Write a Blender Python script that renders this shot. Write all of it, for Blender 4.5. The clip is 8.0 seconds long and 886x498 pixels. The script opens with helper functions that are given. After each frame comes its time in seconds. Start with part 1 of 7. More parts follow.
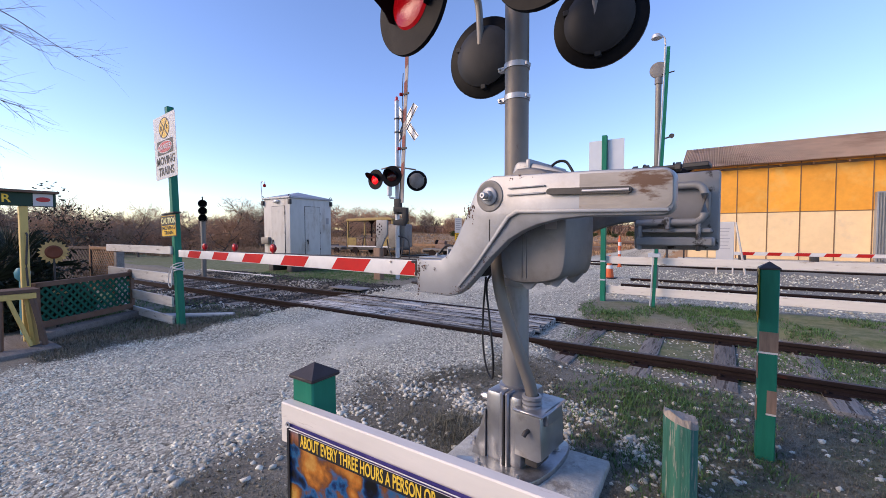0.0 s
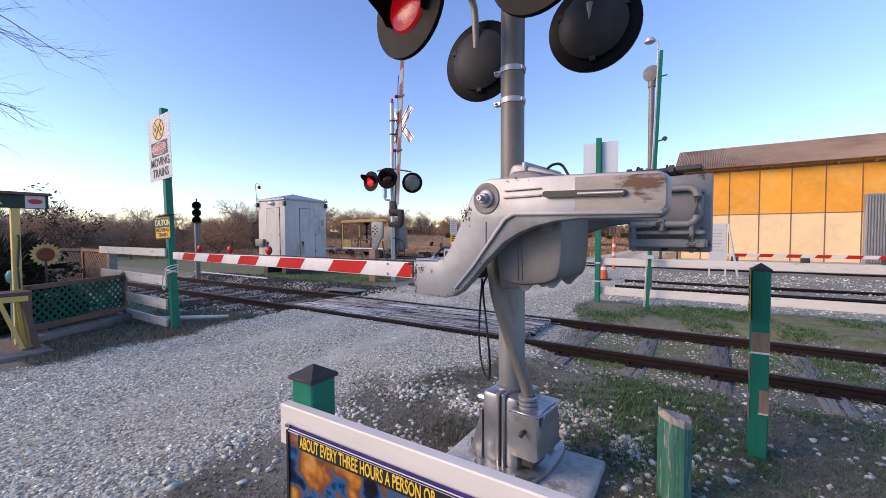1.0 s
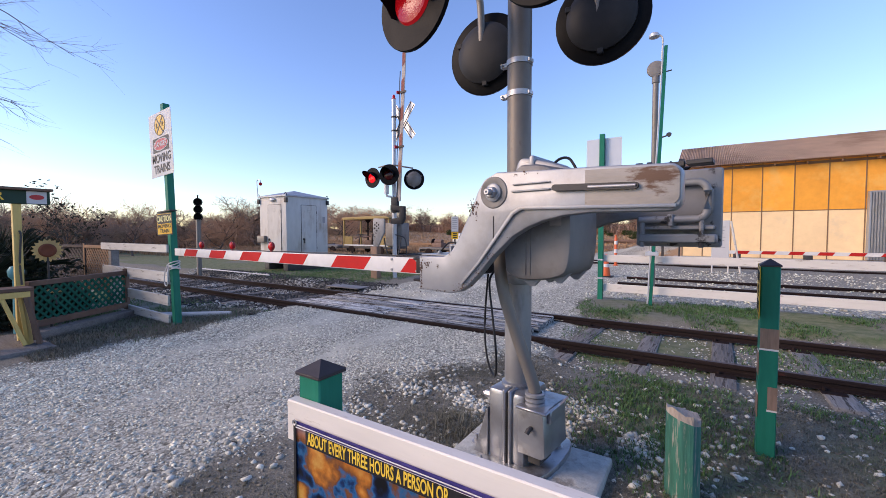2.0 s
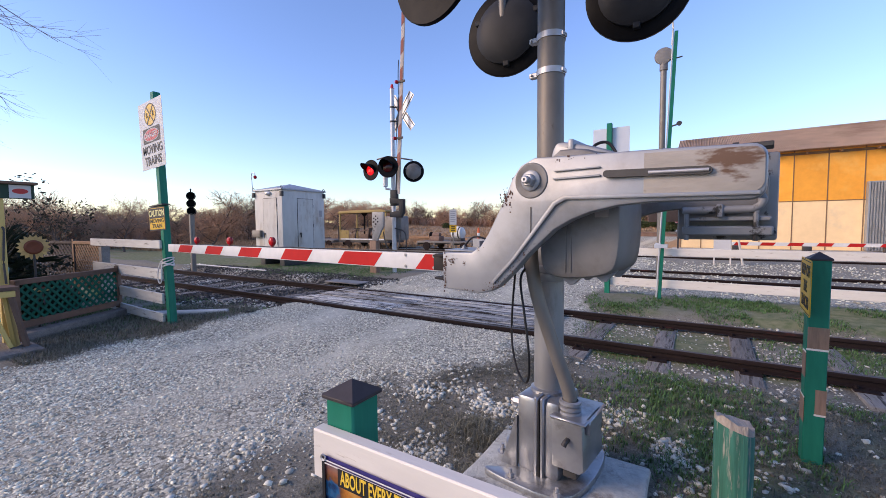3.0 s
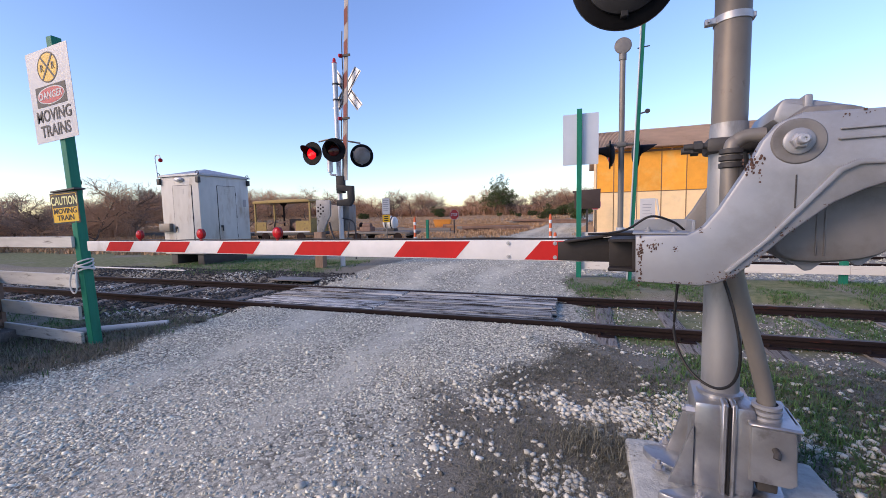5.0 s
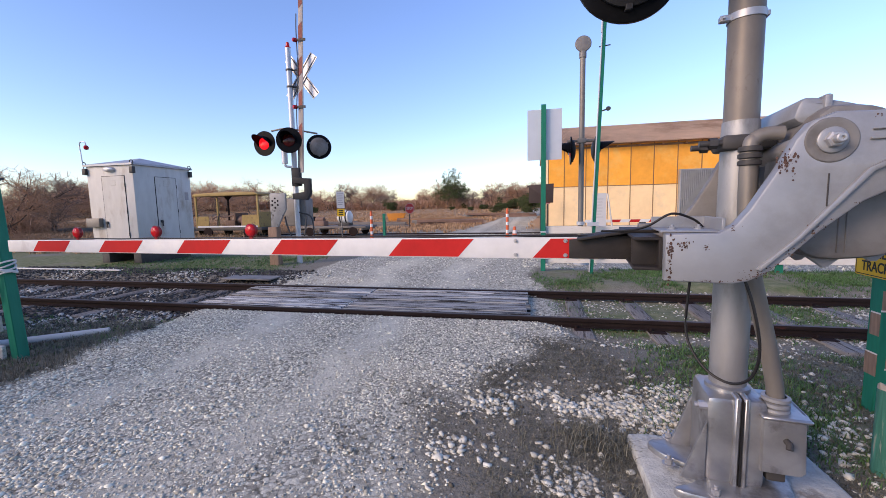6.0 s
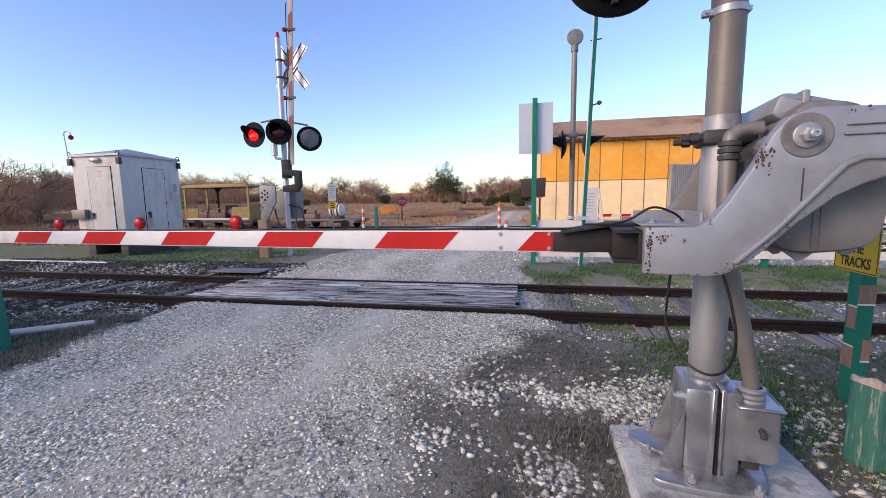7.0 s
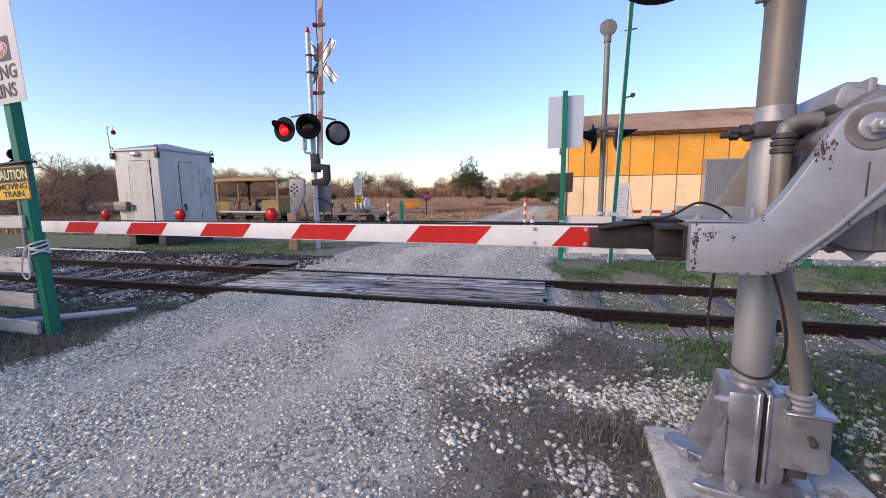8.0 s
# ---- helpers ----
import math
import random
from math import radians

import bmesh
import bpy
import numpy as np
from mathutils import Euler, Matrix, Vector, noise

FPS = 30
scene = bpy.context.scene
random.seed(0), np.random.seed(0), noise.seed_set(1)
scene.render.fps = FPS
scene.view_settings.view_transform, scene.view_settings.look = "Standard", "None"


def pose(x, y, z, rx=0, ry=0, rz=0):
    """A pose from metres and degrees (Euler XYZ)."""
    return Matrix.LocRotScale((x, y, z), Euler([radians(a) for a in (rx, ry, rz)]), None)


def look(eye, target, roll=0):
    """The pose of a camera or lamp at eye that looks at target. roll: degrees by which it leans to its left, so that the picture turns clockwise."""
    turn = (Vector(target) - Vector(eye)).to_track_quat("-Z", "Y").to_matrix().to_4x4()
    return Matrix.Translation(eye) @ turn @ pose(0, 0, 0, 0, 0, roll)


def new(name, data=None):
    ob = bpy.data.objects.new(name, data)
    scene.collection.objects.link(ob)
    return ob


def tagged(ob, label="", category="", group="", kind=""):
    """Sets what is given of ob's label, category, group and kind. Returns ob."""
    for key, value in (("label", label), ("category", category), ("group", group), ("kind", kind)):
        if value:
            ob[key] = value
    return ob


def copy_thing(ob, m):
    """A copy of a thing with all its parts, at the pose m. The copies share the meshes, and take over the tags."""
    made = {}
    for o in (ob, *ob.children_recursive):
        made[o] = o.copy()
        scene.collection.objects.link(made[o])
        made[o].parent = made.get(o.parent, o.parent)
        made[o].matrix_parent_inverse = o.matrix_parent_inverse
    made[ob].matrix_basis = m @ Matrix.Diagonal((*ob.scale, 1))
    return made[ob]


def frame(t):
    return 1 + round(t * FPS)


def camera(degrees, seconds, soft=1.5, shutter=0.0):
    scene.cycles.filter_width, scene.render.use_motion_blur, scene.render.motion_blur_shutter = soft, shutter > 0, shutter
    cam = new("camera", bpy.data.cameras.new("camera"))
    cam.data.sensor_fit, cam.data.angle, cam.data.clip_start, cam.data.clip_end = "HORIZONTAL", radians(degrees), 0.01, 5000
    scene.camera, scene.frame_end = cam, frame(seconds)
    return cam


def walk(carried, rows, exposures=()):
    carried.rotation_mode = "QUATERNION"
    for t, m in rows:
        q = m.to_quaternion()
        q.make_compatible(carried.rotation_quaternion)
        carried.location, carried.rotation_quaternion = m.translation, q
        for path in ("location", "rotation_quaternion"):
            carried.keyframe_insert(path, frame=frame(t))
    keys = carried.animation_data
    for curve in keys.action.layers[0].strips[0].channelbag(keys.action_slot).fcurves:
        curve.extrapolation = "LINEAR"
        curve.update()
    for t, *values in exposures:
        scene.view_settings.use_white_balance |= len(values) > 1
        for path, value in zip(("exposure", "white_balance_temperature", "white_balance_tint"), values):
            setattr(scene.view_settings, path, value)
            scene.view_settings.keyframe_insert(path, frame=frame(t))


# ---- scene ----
cam = camera(95.1, 8.0, 0.75)
METRES, EYE, TILT, LEAN, TURN = 2.187, 1.5, 0.0, 0.0, 33.4
ROWS = [
    (0.0, 0.0, 0.0, 0.0, -0.0, -2.22, 0.11),
    (0.5, -0.0048, -0.0042, -0.0002, -0.44, -2.04, 0.17),
    (1.0, -0.0046, -0.0074, 0.0009, -0.7, -1.97, 0.15),
    (2.5, -0.0501, 0.0358, -0.0078, -0.57, -2.83, 0.16),
    (3.0, -0.0929, 0.1106, -0.0048, -1.32, -3.32, 0.46),
    (3.5, -0.1867, 0.1717, -0.0123, -3.29, -3.64, 0.71),
    (4.0, -0.3691, 0.2312, -0.007, -6.26, -4.04, 0.96),
    (4.5, -0.5056, 0.3372, -0.0235, -10.01, -4.33, 1.14),
    (6.0, -0.7343, 0.5418, -0.01, -20.99, -5.93, 1.22),
    (6.5, -0.7213, 0.5365, -0.0108, -22.43, -6.42, 1.08),
    (7.0, -0.7151, 0.532, -0.0127, -21.94, -6.85, 0.87),
    (7.5, -0.7248, 0.5383, -0.0141, -20.21, -7.23, 0.68),
    (8.0, -0.7365, 0.5459, -0.0148, -18.59, -7.54, 0.5),
]
EXPO, KELVIN, TINT = 1.55, 6080, 34
walk(cam, [(t, pose(0, 0, EYE, TILT, LEAN, TURN) @ pose(METRES * x, METRES * y, METRES * z, 90 + pitch, roll, yaw)) for t, x, y, z, yaw, pitch, roll in ROWS],
     exposures=[(0.0, EXPO, KELVIN, TINT), (8.0, EXPO, KELVIN, TINT)])

# ---- world, sun ----
SKY_ELEV, SUN_ELEV, SUN_TO = 7.0, 26.0, Vector((-0.73, -0.68, 0.0)).normalized()
world = bpy.data.worlds.new("evening_sky")
scene.world = world
world.use_nodes = True
wn = world.node_tree.nodes
sky = wn.new("ShaderNodeTexSky")
sky.sky_type = "NISHITA"
sky.sun_disc = False
sky.sun_elevation = radians(SKY_ELEV)
# rotation is counted clockwise from +y
sky.sun_rotation = math.atan2(SUN_TO.x, SUN_TO.y)
sky.altitude, sky.air_density, sky.dust_density, sky.ozone_density = 100, 1.0, 0.15, 2.5
tone = wn.new("ShaderNodeHueSaturation")
tone.inputs["Hue"].default_value = 0.506
world.node_tree.links.new(sky.outputs[0], tone.inputs["Color"])
world.node_tree.links.new(tone.outputs[0], wn["Background"].inputs[0])
wn["Background"].inputs[1].default_value = 0.14
sun = new("sun", bpy.data.lights.new("sun", "SUN"))
sun.data.energy, sun.data.angle, sun.data.color = 1.20, radians(30), (1.0, 0.79, 0.46)
sun.matrix_basis = look((0, 0, 30), Vector((0, 0, 30)) - (SUN_TO * math.cos(radians(SUN_ELEV)) + Vector((0, 0, math.sin(radians(SUN_ELEV))))))


# ---- materials ----
def mat(name, base, rough=0.6, metal=0.0, var=0.15, scale=10.0, bump=0.15, stain=None, stain_at=0.62, stain_scale=3.0, soft=0.06, stretch=(1, 1, 1), island=0.0, obj=0.0, spec=0.3, emit=None, fine=0.02, two=None):
    """A surface with grain at two scales and, if asked, stains or chips with edges of their own."""
    m = bpy.data.materials.new(name)
    m.use_nodes = True
    n, l = m.node_tree.nodes, m.node_tree.links
    b = n["Principled BSDF"]
    b.inputs["Roughness"].default_value, b.inputs["Metallic"].default_value = rough, metal
    b.inputs["Specular IOR Level"].default_value = spec
    co = n.new("ShaderNodeTexCoord")
    mp = n.new("ShaderNodeMapping")
    mp.inputs["Scale"].default_value = stretch
    l.new(co.outputs["Object"], mp.inputs[0])

    def noise_at(s, d=5.0, r=0.6):
        t = n.new("ShaderNodeTexNoise")
        t.inputs["Scale"].default_value, t.inputs["Detail"].default_value, t.inputs["Roughness"].default_value = s, d, r
        l.new(mp.outputs[0], t.inputs["Vector"])
        return t.outputs["Fac"]

    def ramp(src, a, c):
        r = n.new("ShaderNodeMapRange")
        r.inputs["From Min"].default_value, r.inputs["From Max"].default_value = a, c
        l.new(src, r.inputs["Value"])
        return r.outputs[0]

    def mix(f, a, c):
        x = n.new("ShaderNodeMix")
        x.data_type = "RGBA"
        l.new(f, x.inputs[0]) if not isinstance(f, float) else setattr(x.inputs[0], "default_value", f)
        for sock, v in ((x.inputs[6], a), (x.inputs[7], c)):
            if isinstance(v, tuple):
                sock.default_value = (*v, 1)
            else:
                l.new(v, sock)
        return x.outputs[2]

    dark = tuple(max(0, c * (1 - var)) for c in base)
    light = tuple(min(1, c * (1 + var)) for c in (two or base))
    grain, broad = noise_at(scale), noise_at(scale * 0.13, 3)
    col = mix(ramp(grain, 0.3, 0.7), dark, light)
    if var > 0:
        col2 = mix(ramp(broad, 0.35, 0.65), tuple(c * (1 - 0.7 * var) for c in base), light)
        col = mix(0.5, col, col2)
    if island or obj:
        if island:
            src = n.new("ShaderNodeNewGeometry").outputs["Random Per Island"]
        else:
            src = n.new("ShaderNodeObjectInfo").outputs["Random"]
        amount = island or obj
        hs = n.new("ShaderNodeHueSaturation")
        l.new(col, hs.inputs["Color"])
        mr = n.new("ShaderNodeMapRange")
        mr.inputs["To Min"].default_value, mr.inputs["To Max"].default_value = 1 - amount, 1 + amount
        l.new(src, mr.inputs["Value"])
        l.new(mr.outputs[0], hs.inputs["Value"])
        col = hs.outputs[0]
    if stain:
        f = ramp(noise_at(stain_scale, 8, 0.65), stain_at, stain_at + soft)
        col = mix(f, col, stain)
    l.new(col, b.inputs["Base Color"])
    if bump:
        bp = n.new("ShaderNodeBump")
        bp.inputs["Strength"].default_value, bp.inputs["Distance"].default_value = bump, fine
        l.new(grain, bp.inputs["Height"])
        l.new(bp.outputs[0], b.inputs["Normal"])
    if rough and var:
        l.new(ramp(broad, 0.2, 0.8), n.new("ShaderNodeMath").inputs[0])
        mr = n.new("ShaderNodeMapRange")
        mr.inputs["To Min"].default_value, mr.inputs["To Max"].default_value = max(0.03, rough - 0.1), min(1, rough + 0.1)
        l.new(grain, mr.inputs["Value"])
        l.new(mr.outputs[0], b.inputs["Roughness"])
    if emit:
        b.inputs["Emission Color"].default_value = (*emit[:3], 1)
        b.inputs["Emission Strength"].default_value = emit[3]
    return m


SILVER = mat("silver_paint", (0.285, 0.298, 0.318), 0.42, 0.3, 0.16, 7, 0.05, stain=(0.19, 0.185, 0.182), stain_at=0.50, stain_scale=3.2, soft=0.28)
BASE_METAL = mat("galvanised_casting", (0.33, 0.34, 0.355), 0.33, 0.7, 0.28, 8, 0.10, stain=(0.16, 0.155, 0.15), stain_at=0.52, stain_scale=5, soft=0.16)
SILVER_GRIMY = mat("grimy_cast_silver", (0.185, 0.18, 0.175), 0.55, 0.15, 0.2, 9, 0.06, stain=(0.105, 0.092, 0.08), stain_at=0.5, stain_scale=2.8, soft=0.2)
SILVER_WORN = mat("worn_silver_paint", (0.29, 0.27, 0.245), 0.65, 0.05, 0.4, 8, 0.25, stain=(0.12, 0.07, 0.045), stain_at=0.545, stain_scale=5.5, soft=0.07, stretch=(0.55, 1, 1.7))
UPPER_MAST = mat("weathered_brown_grey_mast", (0.175, 0.155, 0.135), 0.5, 0.25, 0.3, 9, 0.05, stain=(0.075, 0.05, 0.036), stain_at=0.60, stain_scale=3.5, soft=0.06, stretch=(1, 1, 0.5))
COUNTER = mat("blotched_grey_casting", (0.24, 0.245, 0.25), 0.55, 0.15, 0.25, 9, 0.08, stain=(0.045, 0.043, 0.042), stain_at=0.585, stain_scale=8, soft=0.05)
YOKE_STEEL = mat("oily_dark_steel", (0.030, 0.027, 0.026), 0.55, 0.1, 0.4, 14, 0.1, spec=0.15)
SOIL = mat("brown_soil_crumbs", (0.19, 0.175, 0.14), 0.95, 0, 0.3, 20, 0.3, island=0.6, spec=0.1)
MAST = mat("galvanised_mast", (0.20, 0.185, 0.165), 0.5, 0.3, 0.22, 10, 0.05, stain=(0.12, 0.085, 0.06), stain_at=0.56, stain_scale=3.0, soft=0.12, stretch=(1, 1, 0.35))
ALU = mat("galvanised_tube", (0.30, 0.305, 0.31), 0.52, 0.45, 0.35, 6, 0.04, stain=(0.17, 0.165, 0.16), stain_at=0.5, stain_scale=5, soft=0.16, stretch=(1, 1, 0.35))
DARK_STEEL = mat("dark_steel", (0.055, 0.053, 0.052), 0.55, 0.25, 0.3, 14, 0.1)
STEEL = mat("zinc_steel", (0.40, 0.40, 0.41), 0.45, 0.6, 0.15, 30, 0.05)
BLACK = mat("black_paint", (0.006, 0.0065, 0.008), 0.45, 0.0, 0.3, 12, 0.06, spec=0.06)
LAMP_BACK = mat("dusty_black_casting", (0.029, 0.031, 0.035), 0.5, 0.0, 0.4, 6, 0.06, spec=0.12)
RUBBER = mat("black_cable", (0.012, 0.012, 0.013), 0.5, 0, 0.2, 20, 0.0)
RED_LENS = mat("red_glass_lens", (0.35, 0.01, 0.012), 0.12, 0, 0.1, 40, 0.1)
RED_LIT = mat("lit_red_lens", (0.6, 0.01, 0.012), 0.15, 0, 0.1, 60, 0.1, emit=(1.0, 0.012, 0.012, 0.28))
RED_DIM = mat("half_lit_red_lens", (0.14, 0.004, 0.005), 0.15, 0, 0.3, 60, 0.1, emit=(1.0, 0.01, 0.012, 0.08))
RED_GLOW = mat("glowing_red_roundel", (0.42, 0.012, 0.014), 0.15, 0, 0.1, 60, 0.1, emit=(1.0, 0.01, 0.015, 0.02))
RED_SHEET = mat("red_reflective_sheeting", (0.46, 0.022, 0.018), 0.6, 0, 0.12, 20, 0.03, stain=(0.42, 0.10, 0.05), stain_at=0.66, stain_scale=4, spec=0.1)
WHITE_SHEET = mat("white_reflective_sheeting", (0.66, 0.65, 0.63), 0.42, 0, 0.08, 18, 0.03, stain=(0.46, 0.43, 0.40), stain_at=0.6, stain_scale=3, soft=0.2)
GREEN = mat("green_fence_paint", (0.012, 0.165, 0.105), 0.45, 0, 0.2, 9, 0.12, stretch=(3, 3, 0.5), spec=0.12)
GREEN_OLD = mat("weathered_green_paint", (0.035, 0.15, 0.115), 0.7, 0, 0.4, 12, 0.35, stain=(0.24, 0.27, 0.235), stain_at=0.54, stain_scale=8, soft=0.06, stretch=(6, 6, 0.5))
CUT_WOOD = mat("weathered_cut_wood", (0.34, 0.30, 0.26), 0.85, 0, 0.45, 16, 0.6, stretch=(5, 1, 1))
BARE_WOOD = mat("bare_wood", (0.25, 0.165, 0.115), 0.8, 0, 0.35, 14, 0.35, stretch=(4, 4, 0.5))
GREY_WOOD = mat("grey_weathered_wood", (0.19, 0.175, 0.16), 0.85, 0, 0.4, 12, 0.45, stretch=(0.5, 5, 5), obj=0.18)
BROWN_WOOD = mat("brown_stained_wood", (0.135, 0.085, 0.06), 0.75, 0, 0.3, 10, 0.3, obj=0.15)
LATTICE_GREEN = mat("dull_green_lattice", (0.008, 0.095, 0.065), 0.55, 0, 0.3, 9, 0.15, spec=0.1)
# one lattice wood in two tones: sunlight and shade put into the colours
LATTICE_SUNLIT = mat("sunlit_brown_lattice_wood", (0.26, 0.155, 0.085), 0.75, 0, 0.3, 10, 0.2)
LATTICE_SHADED = mat("shaded_lattice_wood", (0.075, 0.06, 0.055), 0.8, 0, 0.3, 10, 0.2)
WHITE_WOOD = mat("white_fence_paint", (0.66, 0.62, 0.56), 0.5, 0, 0.10, 7, 0.1, stain=(0.40, 0.33, 0.26), stain_at=0.60, stain_scale=9, soft=0.08, stretch=(0.5, 3, 3))
YELLOW_WOOD = mat("pale_yellow_paint", (0.54, 0.40, 0.13), 0.55, 0, 0.2, 8, 0.15, stretch=(3, 3, 0.5), stain=(0.32, 0.23, 0.11), stain_at=0.6, stain_scale=6, soft=0.1)
CAP_BLACK = mat("dark_post_cap", (0.045, 0.038, 0.04), 0.5, 0, 0.3, 20, 0.1)
RAIL_SIDE = mat("rusty_rail_steel", (0.020, 0.0135, 0.0125), 0.8, 0.0, 0.35, 18, 0.2, stretch=(0.3, 1, 1), spec=0.12, stain=(0.055, 0.020, 0.016), stain_at=0.62, stain_scale=7, soft=0.06)
RAIL_TOP = mat("worn_rail_head", (0.075, 0.06, 0.055), 0.5, 0.5, 0.25, 18, 0.08, stretch=(0.2, 1, 1), spec=0.12)
SLEEPER = mat("old_tie_timber", (0.21, 0.20, 0.185), 0.9, 0, 0.4, 8, 0.9, stretch=(7, 0.6, 3), obj=0.3, spec=0.12, stain=(0.075, 0.068, 0.06), stain_at=0.54, stain_scale=5, soft=0.08)
PLANK = mat("worn_crossing_timber", (0.50, 0.50, 0.475), 0.85, 0, 0.45, 9, 1.0, stretch=(0.22, 9, 4), obj=0.35, stain=(0.03, 0.028, 0.026), stain_at=0.50, stain_scale=7, soft=0.04, spec=0.12)
CONCRETE = mat("concrete", (0.40, 0.41, 0.385), 0.9, 0, 0.3, 26, 0.6, stain=(0.21, 0.205, 0.19), stain_at=0.54, stain_scale=7, soft=0.12)
HUT_WHITE = mat("chalky_white_metal", (0.52, 0.51, 0.475), 0.6, 0.0, 0.12, 6, 0.05, stain=(0.33, 0.275, 0.215), stain_at=0.53, stain_scale=2.2, soft=0.2, stretch=(1, 1, 0.4))
HUT_ROOF = mat("grey_metal_roof", (0.36, 0.38, 0.41), 0.5, 0.3, 0.15, 6, 0.05)
YELLOW_METAL = mat("faded_yellow_metal", (0.25, 0.18, 0.06), 0.55, 0.1, 0.2, 8, 0.1, stain=(0.16, 0.10, 0.05), stain_at=0.58, stain_scale=5)
WALL_YELLOW = mat("yellow_wall_panel", (0.82, 0.355, 0.035), 0.55, 0, 0.15, 3, 0.05, obj=0.10, stain=(0.78, 0.46, 0.12), stain_at=0.54, stain_scale=0.6, soft=0.25)
WALL_CREAM = mat("cream_wall_panel", (0.83, 0.60, 0.325), 0.6, 0, 0.10, 3, 0.05, obj=0.08, stain=(0.64, 0.50, 0.34), stain_at=0.56, stain_scale=0.8, soft=0.25)
BATTEN = mat("brown_batten", (0.20, 0.12, 0.07), 0.8, 0, 0.25, 10, 0.2)
TIN_ROOF = mat("weathered_tin_roof", (0.58, 0.44, 0.33), 0.7, 0.0, 0.22, 3, 0.05, stain=(0.30, 0.18, 0.115), stain_at=0.54, stain_scale=0.9, soft=0.2, stretch=(0.5, 0.4, 0.4))
TIN = mat("grey_corrugated_metal", (0.34, 0.35, 0.36), 0.5, 0.4, 0.15, 4, 0.05)
BARK = mat("grey_brown_bark", (0.13, 0.10, 0.082), 0.9, 0, 0.3, 20, 0.4, spec=0.12)
TWIG = mat("winter_twigs", (0.44, 0.27, 0.17), 0.9, 0, 0.25, 3, 0, obj=0.25, spec=0.12)
TWIG_GREY = mat("grey_twigs", (0.27, 0.20, 0.155), 0.9, 0, 0.25, 3, 0, obj=0.2, spec=0.12)
LEAF_DARK = mat("dark_leaves", (0.055, 0.05, 0.032), 0.7, 0, 0.3, 6, 0, island=0.4)
CEDAR = mat("cedar_foliage", (0.065, 0.085, 0.028), 0.8, 0, 0.3, 2, 0, island=0.45)
PALM = mat("palm_leaf", (0.018, 0.028, 0.016), 0.6, 0, 0.3, 4, 0, island=0.4)
GRASS = mat("green_grass", (0.075, 0.15, 0.045), 0.75, 0, 0.25, 3, 0, island=0.45)
DRY = mat("dead_grass", (0.155, 0.15, 0.11), 0.85, 0, 0.25, 3, 0, island=0.55)
FIELD = mat("tan_field_grass", (0.40, 0.255, 0.14), 0.85, 0, 0.3, 1, 0, island=0.4)
STONE = mat("white_limestone", (0.52, 0.515, 0.445), 0.9, 0, 0.15, 20, 0.3, island=0.38, spec=0.12)
BLOTCHED_WHITE = mat("blotched_white_boards", (0.50, 0.49, 0.45), 0.7, 0, 0.2, 7, 0.2, stain=(0.17, 0.155, 0.13), stain_at=0.57, stain_scale=6, soft=0.10, stretch=(0.5, 3, 3))
DARK_LENS = mat("unlit_dark_lens", (0.05, 0.006, 0.006), 0.12, 0, 0.1, 40, 0.1)
RED_RIM = mat("dark_red_plastic", (0.22, 0.008, 0.01), 0.35, 0, 0.1, 20, 0.0)
PALE_YELLOW = mat("pale_yellow_lettering", (0.72, 0.70, 0.35), 0.45, 0, 0.05, 8, 0.0)
PEBBLE = mat("grey_road_gravel", (0.565, 0.555, 0.455), 0.9, 0, 0.15, 30, 0.2, island=0.5, spec=0.12)
BALLAST = mat("grey_ballast", (0.44, 0.44, 0.39), 0.9, 0, 0.15, 20, 0.2, island=0.5, spec=0.12)
DARK_BALLAST = mat("oily_dark_ballast", (0.06, 0.06, 0.058), 0.85, 0, 0.3, 20, 0.2, island=0.6, spec=0.2)
SIGN_WHITE = mat("white_sign_face", (0.48, 0.48, 0.485), 0.4, 0, 0.06, 5, 0.0, stain=(0.43, 0.42, 0.41), stain_at=0.62, stain_scale=3, soft=0.2)
FADED_ARM = mat("faded_arm_paint", (0.42, 0.37, 0.335), 0.7, 0, 0.2, 8, 0.1, stretch=(3, 3, 0.4))
FADED_RED = mat("faded_red_stripe", (0.27, 0.095, 0.075), 0.7, 0, 0.25, 8, 0.1)
SIGN_BACK = mat("sign_back_aluminium", (0.50, 0.52, 0.55), 0.4, 0.3, 0.08, 5, 0.0)
SIGN_YELLOW = mat("yellow_sign_face", (0.66, 0.40, 0.015), 0.42, 0, 0.07, 8, 0.0)
SIGN_RED = mat("red_sign_face", (0.42, 0.035, 0.035), 0.42, 0, 0.1, 8, 0.0)
SIGN_BLACK = mat("black_lettering", (0.018, 0.018, 0.02), 0.5, 0, 0.1, 8, 0.0)
LETTER_YELLOW = mat("yellow_lettering", (0.78, 0.52, 0.05), 0.45, 0, 0.05, 8, 0.0)
ORANGE = mat("orange_plastic", (0.62, 0.12, 0.035), 0.5, 0, 0.1, 8, 0.0)
ORANGE_BOX = mat("orange_painted_steel", (0.62, 0.24, 0.03), 0.5, 0, 0.15, 8, 0.05)
DARK_GREEN = mat("dark_green_board", (0.015, 0.045, 0.03), 0.6, 0, 0.2, 8, 0.1)
BROWN_BOX = mat("dark_brown_box", (0.05, 0.035, 0.03), 0.6, 0, 0.2, 8, 0.1)
PETAL = mat("sunflower_petal", (0.50, 0.34, 0.13), 0.6, 0, 0.2, 8, 0.05, obj=0.2)
SEED = mat("sunflower_disc", (0.15, 0.045, 0.022), 0.7, 0, 0.3, 20, 0.3)
TEAL = mat("teal_ceramic", (0.10, 0.30, 0.32), 0.4, 0, 0.1, 8, 0.0)
